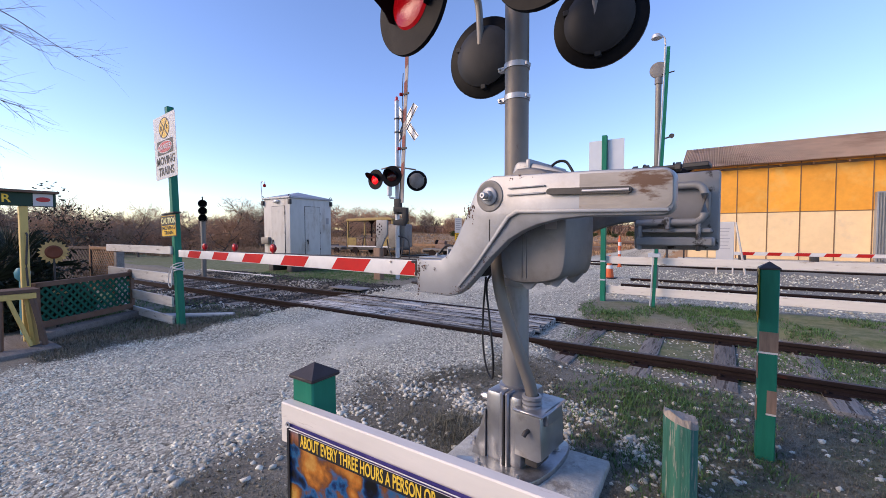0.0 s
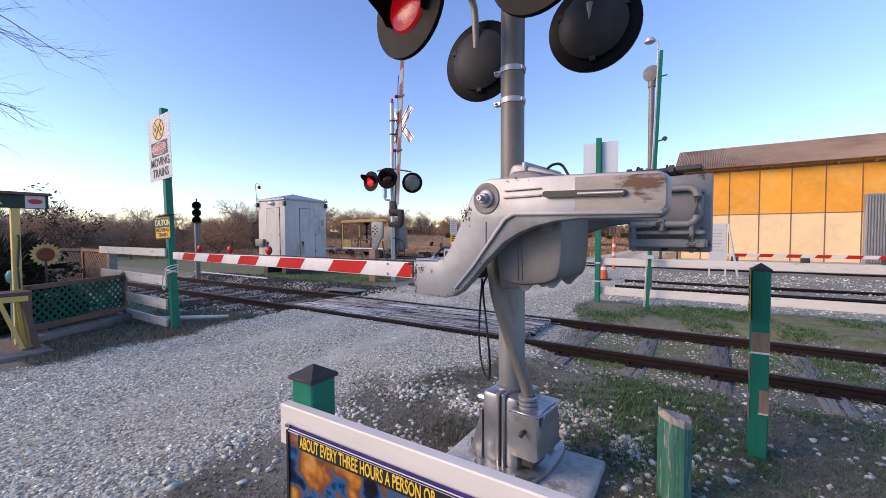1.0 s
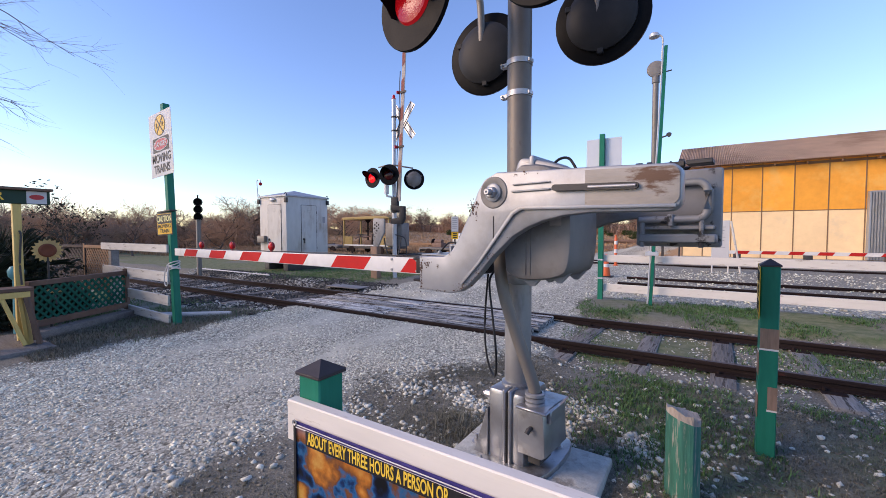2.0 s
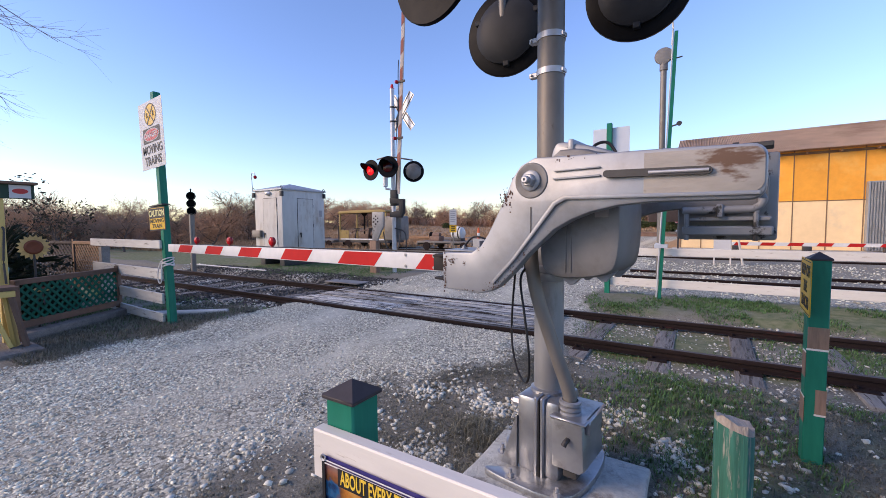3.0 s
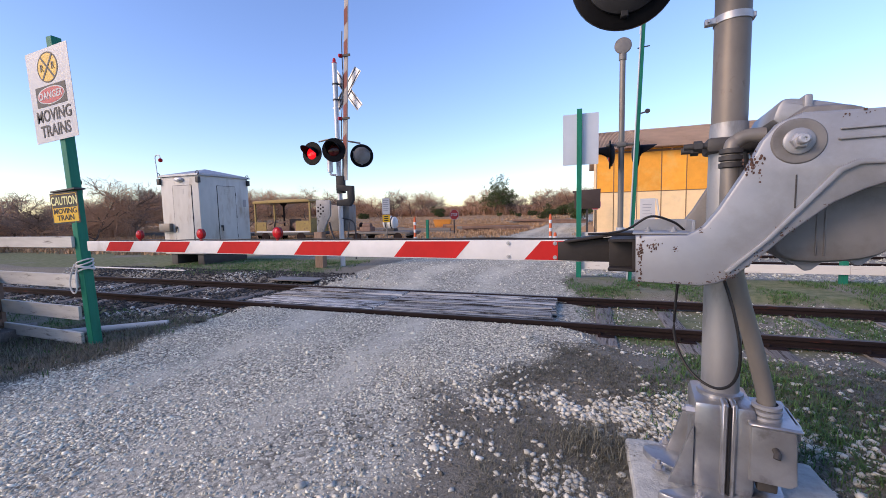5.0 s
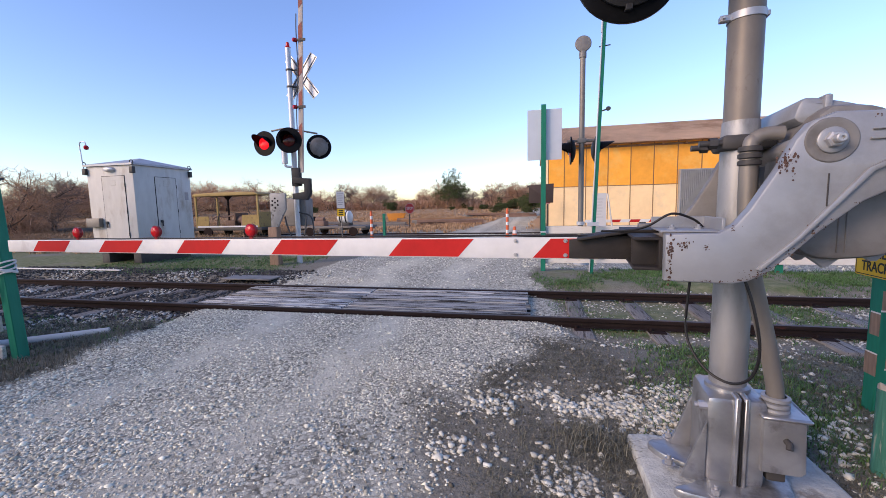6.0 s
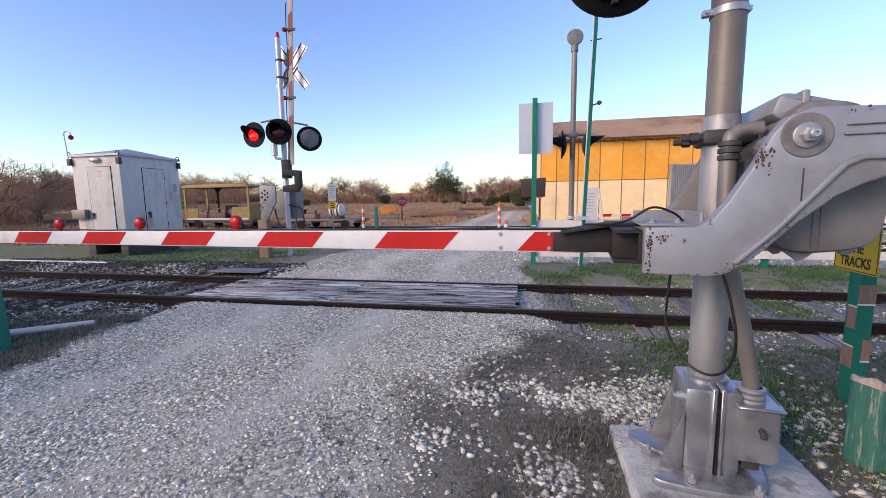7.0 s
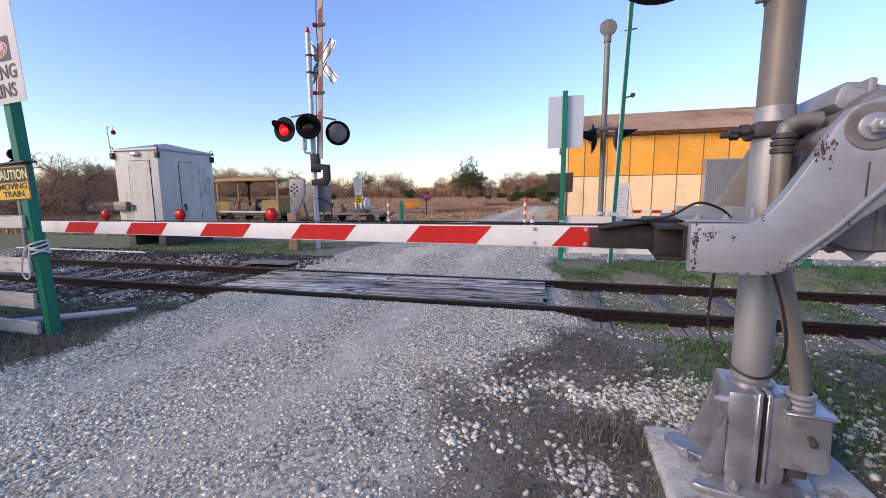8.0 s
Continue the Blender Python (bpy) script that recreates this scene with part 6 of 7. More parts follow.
# spare arm lying along the siding
sa = thing("spare_gate_arm", Matrix(), "red and white spare gate arm on low blocks", "gate arm")
bm = bm_new()
box(bm, 0.9, 6.9, 24.2, 24.24, 0.42, 0.58, 0.004)
sarm = part("arm", bm, WHITE_SHEET, sa)
for i in range(6):
    bm = bm_new()
    prism(bm, [(1.2 + i, 0.425), (1.7 + i, 0.425), (1.8 + i, 0.575), (1.3 + i, 0.575)], 24.192, 24.198)
    part("red_stripe", bm, RED_SHEET, sarm, "", 0)
for x in (1.3, 3.9, 6.5):
    bm = bm_new()
    box(bm, x - 0.15, x + 0.15, 24.1, 24.4, 0.0, 0.42, 0.02)
    part("block", bm, DARK_STEEL, sa)

# ---- things across the tracks ----
def delineator(x, y):
    z = gz(x, y)
    d = thing("delineator_post", pose(x, y, z) @ Matrix.Diagonal((0.7, 0.7, 1, 1)), "orange and white roadside marker post", "marker post", "marker posts")
    bm = bm_new()
    lathe(bm, [(0, 0), (0.13, 0), (0.13, 0.03), (0.085, 0.05), (0.085, 1.12), (0.06, 1.16), (0.05, 1.24), (0, 1.25)], Matrix(), 18)
    b = part("tube", bm, ORANGE, d)
    for z0 in (0.18, 0.52, 0.86):
        bm = bm_new()
        lathe(bm, [(0.0855, z0), (0.0885, z0), (0.0885, z0 + 0.14), (0.0855, z0 + 0.14)], Matrix(), 18)
        part("reflective_band", bm, WHITE_SHEET, b, "white reflective band")


delineator(-3.05, 17.6)
delineator(-9.1, 17.3)
bm = bm_new()
box(bm, -0.06, 0.06, -0.06, 0.06, -0.1, 1.1, 0.008)
solo("green_post", bm, GREEN, "short green painted post", "post", m=pose(-8.75, 18.0, gz(-8.75, 18.0)))


def traffic_cone(x, y):
    c = thing("traffic_cone", pose(x, y, gz(x, y)), "orange traffic cone with white collars", "traffic cone")
    bm = bm_new()
    lathe(bm, [(0, 0.7), (0.03, 0.7), (0.04, 0.68), (0.13, 0.04), (0.13, 0.03)], Matrix(), 18)
    part("cone", bm, ORANGE, c)
    bm = bm_new()
    box(bm, -0.2, 0.2, -0.2, 0.2, 0, 0.035, 0.01)
    part("base", bm, RUBBER, c, "black rubber base")
    for z in (0.3, 0.48):
        bm = bm_new()
        lathe(bm, [(0.04 + 0.09 * (0.68 - z) / 0.64 + 0.002, z), (0.04 + 0.09 * (0.58 - z) / 0.64 + 0.002, z + 0.1)], Matrix(), 18)
        part("collar", bm, WHITE_SHEET, c, "white reflective collar")


traffic_cone(-2.55, 13.1)


def stop_sign(x, y, h, yaw, w=0.36):
    s = thing("stop_sign", pose(x, y, gz(x, y), 0, 0, yaw), "red octagonal stop sign on a post", "stop sign", "stop signs")
    bm = bm_new()
    box(bm, -0.035, 0.035, 0.0, 0.05, -0.1, h, 0.004)
    part("post", bm, DARK_STEEL, s)
    m = Matrix.Translation((0, -0.012, h - 0.05)) @ UPRIGHT
    p = plate("plate", ngon(w, 8, turn=math.pi / 8), 0.004, SIGN_RED, s, m)
    bm = bm_new()
    lathe(bm, [(w * 0.92, 0), (w * 0.97, 0)], m @ Matrix.Translation((0, 0, 0.006)) @ pose(0, 0, 0, 0, 0, 22.5), 8)
    part("white_border", bm, SIGN_WHITE, p, "", 0)
    words("lettering", "STOP", w * 0.72, SIGN_WHITE, p, m @ Matrix.Translation((0, 0, 0.006)), 0.75)
    return s


stop_sign(-9.75, 25.3, 1.35, 48)
stop_sign(-1.15, 24.9, 1.75, 15, 0.34)
# white notice boards
nb = thing("notice_board", pose(0.4, 16.0, gz(0.4, 16.0), 0, 0, -8), "white notice board on a leaning wooden frame", "notice board")
bm = bm_new()
box(bm, -0.24, 0.24, -0.02, 0.02, 0.42, 1.72, 0.006)
brd = part("board", bm, SIGN_WHITE, nb)
border("board_edge", 0.46, 1.26, 0.02, SIGN_BACK, brd, Matrix.Translation((0, -0.0225, 1.07)) @ UPRIGHT)
for k in range(7):
    plate("text_line", [(-0.16, 0), (0.14 - 0.03 * (k % 3), 0), (0.14 - 0.03 * (k % 3), 0.02), (-0.16, 0.02)], 0.001, SILVER, brd, Matrix.Translation((0, -0.022, 1.5 - 0.11 * k)) @ UPRIGHT)
for a, b in (((0.27, 0.0, 1.7), (0.55, 0.25, -0.1)), ((0.22, 0.02, 0.6), (0.22, 0.02, -0.1)), ((-0.22, 0.02, 0.6), (-0.22, 0.02, -0.1))):
    bm = bm_new()
    beam(bm, a, b, 0.06, 0.04)
    part("brace", bm, WHITE_WOOD, nb, "pale wooden brace")
# brown box on the warehouse corner post
bx = thing("wall_box", pose(-1.75, 20.5, gz(-1.75, 20.5)), "dark brown box with sloping lid on a post", "box")
bm = bm_new()
prism(bm, [(-0.42, 1.45), (0.72, 1.45), (0.74, 2.36), (-0.5, 2.30), (-0.5, 2.22), (-0.42, 2.22)], -0.15, 0.3, 0.01)
part("box", bm, BROWN_BOX, bx)
bm = bm_new()
box(bm, 0.1, 0.2, 0.0, 0.1, -0.1, 1.46, 0.005)
part("post", bm, DARK_STEEL, bx)

# notice on a pole beside the tank wagon
np_ = thing("notice_post", pose(-10.9, 18.0, gz(-10.9, 18.0)), "white notice and yellow sign on a thin post", "sign post")
bm = bm_new()
tube(bm, [(0, 0, -0.1), (0, 0, 2.25)], 0.03, 8)
part("post", bm, MAST, np_)
pl = plate("white_notice", rounded_rect(0.36, 0.78, 0.01), 0.004, SIGN_WHITE, np_, Matrix.Translation((0, -0.035, 1.78)) @ pose(0, 0, 0, 0, 0, 25) @ UPRIGHT)
for k in range(6):
    plate("text_line", [(-0.13, 0), (0.13 - 0.04 * (k % 2), 0), (0.13 - 0.04 * (k % 2), 0.035), (-0.13, 0.035)], 0.001, SILVER, pl, Matrix.Translation((0, -0.035, 2.05 - 0.1 * k)) @ pose(0, 0, 0, 0, 0, 25) @ UPRIGHT @ Matrix.Translation((0, 0, 0.006)))
yl = plate("yellow_notice", rounded_rect(0.36, 0.36, 0.01), 0.004, SIGN_YELLOW, np_, Matrix.Translation((0, -0.035, 1.18)) @ pose(0, 0, 0, 0, 0, 25) @ UPRIGHT)
for k in range(3):
    plate("text_line", [(-0.1, 0), (0.1, 0), (0.1, 0.05), (-0.1, 0.05)], 0.001, SIGN_BLACK, yl, Matrix.Translation((0, -0.035, 1.26 - 0.1 * k)) @ pose(0, 0, 0, 0, 0, 25) @ UPRIGHT @ Matrix.Translation((0, 0, 0.006)))


# yellow track motor car
def wheel(parent, x, y, z, r=0.24):
    bm = bm_new()
    lathe(bm, [(0, -0.04), (r * 0.3, -0.045), (r * 0.4, -0.02), (r * 0.85, -0.02), (r * 1.0, -0.05), (r * 1.0, 0.03), (r * 1.08, 0.035), (r * 1.08, 0.05), (0, 0.05)], Matrix.Translation((x, y, z)) @ pose(0, 0, 0, 90), 22)
    return part("wheel", bm, RAIL_SIDE, parent, "rusty rail wheel")


mc = thing("track_motor_car", pose(-17.45, 19.0, 0.19), "faded yellow open railway motor car", "rail vehicle")
bm = bm_new()
box(bm, -2.0, 2.0, -0.75, 0.75, 0.30, 0.46, 0.015)
part("chassis", bm, DARK_STEEL, mc)
for x in (-1.2, 1.2):
    for y in (-0.72, 0.72):
        wheel(mc, x, y, 0.22)
bm = bm_new()
prism(bm, [(-1.95, 2.14), (-1.8, 2.24), (0.0, 2.28), (1.75, 2.25), (1.95, 2.15), (1.95, 2.11), (-1.95, 2.09)], -0.85, 0.85, 0.01)
part("roof", bm, YELLOW_METAL, mc, "dull yellow canopy roof")
for x in (-1.90, 1.80):
    for y in (-0.78, 0.72):
        bm = bm_new()
        box(bm, x, x + 0.1, y, y + 0.08, 0.46, 2.12, 0.006)
        part("pillar", bm, YELLOW_METAL, mc)
# middle post with its flared head
bm = bm_new()
tube(bm, [(-0.5, 0, 0.46), (-0.5, 0, 2.12)], 0.05, 10)
lathe(bm, [(0.05, 1.9), (0.22, 2.1), (0, 2.1)], Matrix.Translation((-0.5, 0, 0)), 14)
box(bm, -0.62, -0.48, -0.08, 0.06, 1.3, 1.46, 0.02)
part("middle_post", bm, RAIL_SIDE, mc, "rusty middle post")
for nm, x0, x1, z1 in (("side_panel", -1.8, -1.1, 1.05), ("side_panel", 0.9, 1.8, 1.1)):
    bm = bm_new()
    box(bm, x0, x1, -0.77, -0.73, 0.46, z1, 0.008)
    part(nm, bm, YELLOW_METAL, mc, "low yellow side panel")
bm = bm_new()
box(bm, 1.82, 1.88, -0.70, 0.72, 0.46, 1.25, 0.008)
part("end_panel", bm, YELLOW_METAL, mc)
bm = bm_new()
box(bm, -0.35, 0.25, -0.5, 0.5, 0.5, 0.82, 0.04)
box(bm, 0.2, 0.3, -0.5, 0.5, 0.8, 1.2, 0.03)
part("seat", bm, BROWN_WOOD, mc, "worn brown bench seat")
bm = bm_new()
tube(bm, [(0.15, -0.2, 0.85), (0.75, -0.2, 0.85)], 0.2, 14)
box(bm, 0.5, 0.9, -0.4, 0.2, 0.46, 0.8, 0.04)
tube(bm, bend([(-1.3, -0.3, 0.9), (-0.9, -0.3, 1.05), (-0.5, -0.3, 1.0), (0.1, -0.3, 1.1)]), 0.04, 8)
part("engine", bm, SCRAP, mc, "rusty engine and pipes")
bm = bm_new()
tube(bm, bend([(-0.9, -0.4, 0.5), (-0.85, -0.4, 0.9), (-0.75, -0.4, 1.15)]), 0.03, 8)
tube(bm, [(-0.75 + 0.18 * math.cos(a), -0.4 + 0.18 * math.sin(a), 1.17) for a in np.linspace(0, 6.28, 14)], 0.018, 6)
part("steering_wheel", bm, DARK_STEEL, mc)
bm = bm_new()
box(bm, -1.8, 1.8, -0.79, -0.76, 0.47, 0.55, 0.004)
part("side_rail", bm, SIGN_BACK, mc, "pale sill rail")


def flat_wagon(x, y, L, load):
    w = thing("flat_wagon", pose(x, y, 0.19), "low rusty flat rail trolley with equipment", "rail trolley", "rail trolleys")
    bm = bm_new()
    box(bm, -L / 2, L / 2, -0.75, 0.75, 0.36, 0.46, 0.01)
    for i in range(4):
        box(bm, -L / 2 + i * L / 3.2, -L / 2 + i * L / 3.2 + 0.08, -0.8, 0.8, 0.26, 0.36, 0.005)
    part("deck", bm, GREY_WOOD, w, "weathered timber deck")
    for sx in (-L * 0.32, L * 0.32):
        for sy in (-0.72, 0.72):
            wheel(w, sx, sy, 0.2, 0.2)
    return w


w1 = flat_wagon(-11.6, 19.0, 3.6, 0)
tk = thing("water_tank", pose(-11.2, 19.0, 0.65), "white plastic tank with black bands", "tank")
bm = bm_new()
lathe(bm, [(0, -0.36), (0.22, -0.34), (0.32, -0.26), (0.32, 0.26), (0.22, 0.34), (0, 0.36)], Matrix.Translation((0, 0, 0.42)) @ pose(0, 0, 0, 0, 90), 26)
lathe(bm, [(0.08, 0.71), (0.08, 0.79), (0, 0.80)], Matrix(), 14)
part("shell", bm, TANK, tk)
for x in (-0.18, 0.12):
    bm = bm_new()
    lathe(bm, [(0.321, x), (0.335, x), (0.335, x + 0.06), (0.321, x + 0.06)], Matrix.Translation((0, 0, 0.42)) @ pose(0, 0, 0, 0, 90), 26)
    part("band", bm, RUBBER, tk, "black band")
bm = bm_new()
box(bm, -0.3, 0.3, -0.25, 0.25, 0.0, 0.15, 0.01)
part("cradle", bm, DARK_STEEL, tk)
mo = thing("pump_engine", pose(-12.6, 19.0, 0.65), "small rusty pump engine on the trolley", "engine")
bm = bm_new()
box(bm, -0.3, 0.35, -0.25, 0.25, 0, 0.25, 0.03)
tube(bm, [(-0.2, 0, 0.3), (0.25, 0, 0.3)], 0.14, 14)
part("block", bm, SCRAP, mo)
bm = bm_new()
lathe(bm, [(0.2, -0.03), (0.2, 0.03), (0.05, 0.03), (0.05, -0.03)], Matrix.Translation((-0.33, 0, 0.28)) @ pose(0, 0, 0, 0, 90), 18)
part("flywheel", bm, RAIL_SIDE, mo)
flat_wagon(-21.2, 19.0, 2.6, 0)

# orange skip and timber beyond
sk = thing("steel_skip", pose(-14.5, 36.5, gz(-14.5, 36.5), 0, 0, 15) @ Matrix.Scale(0.72, 4), "orange steel skip in the dry grass", "skip")
bm = bm_new()
prism(bm, [(-0.9, 0.0), (0.8, 0.0), (1.2, 0.95), (-1.2, 0.95)], -0.7, 0.7, 0.02)
part("tub", bm, ORANGE_BOX, sk)
bm = bm_new()
box(bm, -1.24, 1.24, -0.74, 0.74, 0.94, 1.02, 0.01)
part("rim", bm, ORANGE_BOX, sk)
for i, (x, y, L, a) in enumerate(((-8.5, 30, 5.0, 8), (-13, 27, 4.5, -5), (-10, 33, 6, 12), (-5.5, 41, 7, 3), (-17, 29, 3.5, 20), (-21, 30, 4, -10), (2.5, 44, 6, 8), (-31, 22, 4.0, 30), (-28.5, 24, 3.0, 65))):
    z = gz(x, y)
    for k in range(5):
        bm = bm_new()
        box(bm, -L / 2, L / 2, -0.12, 0.12, 0, 0.2, 0.02)
        solo("timber_beam", bm, (SCRAP, GREY_WOOD, LATTICE_SUNLIT)[(i + k) % 3], "old timber beam stacked in the grass", "timber", "stacked timber",
             m=pose(x + random.uniform(-0.5, 0.5), y + (k % 3) * 0.3, z - 0.02 + 0.2 * (k // 3), 0, random.uniform(-1, 1), a + random.uniform(-6, 6)))

# ---- three-lamp dwarf signal ----
ds = thing("colour_light_signal", pose(-14.0, 6.83, 0.03), "pale signal post with three black lamps", "railway signal")
bm = bm_new()
tube(bm, [(0, 0, -0.1), (0, 0, 1.9)], 0.075, 16)
part("post", bm, MAST, ds, "weathered grey pole")
for z in (1.98, 2.22, 2.46):
    bm = bm_new()
    m = Matrix.Translation((0, 0, z)) @ pose(0, 0, 0, 0, 0, 62) @ pose(0, 0, 0, 90)
    lathe(bm, [(0, -0.15), (0.1, -0.12), (0.13, -0.02), (0.135, 0.0), (0.09, 0.01), (0, 0.0)], m, 20)
    lm = part("lamp_unit", bm, BLACK, ds, "black lamp unit")
    bm = bm_new()
    lathe(bm, [(0.105, 0.0), (0.115, 0.0), (0.11, 0.17), (0.10, 0.17)], m, 20)
    part("visor", bm, BLACK, lm)
bm = bm_new()
tube(bm, [(0, 0, 2.58), (0, 0, 2.66)], 0.02, 8)
lathe(bm, [(0, 0.03), (0.03, 0), (0, -0.03)], Matrix.Translation((0, 0, 2.67)), 10)
part("finial", bm, BLACK, ds)


# ---- plants ----
def branchy(seed, tall, spread, levels, kids, start=0.25, droop=0.0, r0=0.05, jitter=0.5, fat=0.45):
    """Limbs as tapering three-sided sticks: trunk vertices and faces, twig vertices and faces, twig ends."""
    rg = np.random.default_rng(seed)
    trunk_v, trunk_f, twig_v, twig_f, ends = [], [], [], [], []

    def stick(a, b, ra, rb, V, Fc):
        d = b - a
        d = d / (np.linalg.norm(d) + 1e-9)
        s = np.cross(d, [0.3, 0.5, 0.81])
        s = s / (np.linalg.norm(s) + 1e-9)
        t = np.cross(d, s)
        k = len(V)
        for p, r in ((a, ra), (b, rb)):
            for q in range(3):
                an = q * 2.0944
                V.append(p + r * (math.cos(an) * s + math.sin(an) * t))
        for q in range(3):
            n = (q + 1) % 3
            Fc.append((k + q, k + n, k + 3 + n))
            Fc.append((k + q, k + 3 + n, k + 3 + q))

    def limb(p, d, length, r, level):
        V, Fc = (trunk_v, trunk_f) if level <= 1 else (twig_v, twig_f)
        seg = 3 if level < levels else 2
        joints = [p]
        for i in range(seg):
            d = d + rg.normal(0, jitter * 0.3, 3) + np.array([0, 0, -droop * level * 0.1])
            d = d / np.linalg.norm(d)
            q = joints[-1] + d * length / seg
            stick(joints[-1], q, r * (1 - 0.6 * i / seg), r * (1 - 0.6 * (i + 1) / seg), V, Fc)
            joints.append(q)
        if level == levels:
            ends.append(joints[-1])
            ends.append((joints[-1] + joints[-2]) / 2)
            return
        for i in range(kids[level]):
            t = start + (1 - start) * (i + rg.random()) / kids[level] if level == 0 else 0.2 + 0.8 * rg.random()
            j = min(int(t * seg), seg - 1)
            base = joints[j] + (joints[j + 1] - joints[j]) * (t * seg - j)
            side = rg.normal(0, 1, 3)
            side -= d * side.dot(d)
            side /= np.linalg.norm(side) + 1e-9
            nd = d * (1 - spread) + side * spread + np.array([0, 0, 0.18])
            nd /= np.linalg.norm(nd)
            limb(base, nd, length * rg.uniform(0.45, 0.72), r * fat, level + 1)

    limb(np.zeros(3), np.array([0.0, 0, 1.0]), tall, r0, 0)
    return trunk_v, trunk_f, twig_v, twig_f, np.array(ends)


def leaves_at(points, size, count, rg, flat=False):
    """Small bent leaves scattered round points."""
    V, Fc = [], []
    for p in points:
        for _ in range(count):
            c = p + rg.normal(0, size * 1.2, 3)
            a = rg.normal(0, 1, 3)
            a /= np.linalg.norm(a)
            b = np.cross(a, rg.normal(0, 1, 3))
            b /= np.linalg.norm(b) + 1e-9
            s = size * rg.uniform(0.6, 1.3)
            k = len(V)
            V += [c - a * s, c + b * s * 0.4, c + a * s, c - b * s * 0.4 + np.cross(a, b) * s * 0.2]
            Fc += [(k, k + 1, k + 2), (k, k + 2, k + 3)]
    return V, Fc


def bare_tree(seed, tall, kids, twig_mat, spread=0.62, r0=0.09, jitter=0.5, start=0.15, levels=4):
    tv, tf, wv, wf, ends = branchy(seed, tall * 0.55, spread, levels, kids, start, 0.0, r0, jitter, 0.56)
    t = thing("bare_tree", pose(0, 0, -50), "bare winter tree with reddish brown twigs", "tree")
    a, b = new("trunk", soup("trunk", tv, tf, BARK)), new("crown", soup("crown", wv, wf, twig_mat))
    a.parent = b.parent = t
    return t


protos = [bare_tree(11, 5.0, (7, 6, 6, 5), TWIG), bare_tree(12, 4.5, (8, 7, 6, 5), TWIG_GREY), bare_tree(13, 4.0, (9, 7, 6, 5), TWIG, 0.7, 0.06, 0.7, 0.05), bare_tree(14, 5.5, (7, 6, 6, 5), TWIG_GREY, 0.55, 0.1, 0.45, 0.3)]
rt = random.Random(5)
spots = []
for k in range(120):  # thicket beyond the far grass
    a = radians(rt.uniform(38, 84))
    d = rt.uniform(33, 52) if a > radians(57) else rt.uniform(58, 84)
    spots.append((-1 - d * math.sin(a), d * math.cos(a), rt.uniform(0.5, 1.0) * (1.0 if a > radians(57) else 1.3)))
for k in range(80):  # far line
    a = radians(rt.uniform(-12, 45))
    d = rt.uniform(68, 98)
    spots.append((-2 - d * math.sin(a), d * math.cos(a), rt.uniform(0.75, 1.35)))
spots += [(-28.7, 27, 1.05), (-33, 21, 1.1), (-25, 13, 0.8), (-28, 10, 0.95), (-31, 8, 0.9)]
for i, (x, y, s) in enumerate(spots):
    if x > -1.5 and 20 < y < 45:
        continue
    m = pose(x, y, gz(x, y) - 0.08, 0, 0, rt.uniform(0, 360)) @ Matrix.Diagonal((s * 1.15, s * 1.15, s, 1))
    p = protos[i % 4]
    if i < 4:
        p.matrix_basis = m
    else:
        copy_thing(p, m)


def cedar(seed, tall, wide):
    rg = np.random.default_rng(seed)
    t = thing("cedar_tree", pose(0, 0, -50), "bushy green cedar tree", "tree")
    tv, tf, wv, wf, ends = branchy(seed, tall * 0.75, 0.7, 3, (16, 6, 4), 0.12, 0, 0.08, 0.4)
    a = new("trunk", soup("trunk", tv + wv, tf + [tuple(i + len(tv) for i in f) for f in wf], BARK))
    ends = ends * np.array([wide, wide, 1.0])
    V, Fc = leaves_at(ends, 0.10, 9, rg)
    b = new("crown", soup("crown", V, Fc, CEDAR))
    a.parent = b.parent = t
    return t


cp = [cedar(31, 3.2, 1.0), cedar(32, 5.0, 1.0), cedar(33, 2.2, 1.25)]
cs = [(-15.6, 65, 1.05, 1), (-2.3, 42, 0.55, 0), (-6.0, 47, 0.6, 0), (-24, 62, 0.6, 2), (-4.5, 64, 1.1, 2), (-3.0, 66, 0.9, 0), (-8, 68, 0.9, 2), (-37, 66, 0.8, 2), (-1.5, 60, 0.9, 0), (-27, 68, 0.8, 0), (-6.5, 60, 0.8, 2), (-34, 55, 0.7, 2), (-11, 70, 0.9, 2), (-19, 70, 0.8, 2), (-12.5, 64, 0.45, 0), (-9.5, 63, 0.6, 2), (-5.0, 63, 0.75, 0), (-7.5, 66, 0.85, 0), (-3.5, 62, 0.8, 0), (-13.8, 60, 0.4, 2), (-21, 60, 0.4, 0), (-10.5, 57, 0.4, 2), (-17.5, 66, 0.6, 0), (-2.8, 56, 0.6, 2)]
for i, (x, y, s, k) in enumerate(cs):
    m = pose(x, y, gz(x, y) - 0.05, 0, 0, 77 * i) @ Matrix.Diagonal((s * 1.1, s * 1.1, s * 0.95, 1))
    if i < 2:
        cp[1 - i].matrix_basis = m
    elif i == 3:
        cp[2].matrix_basis = m
    else:
        copy_thing(cp[k], m)

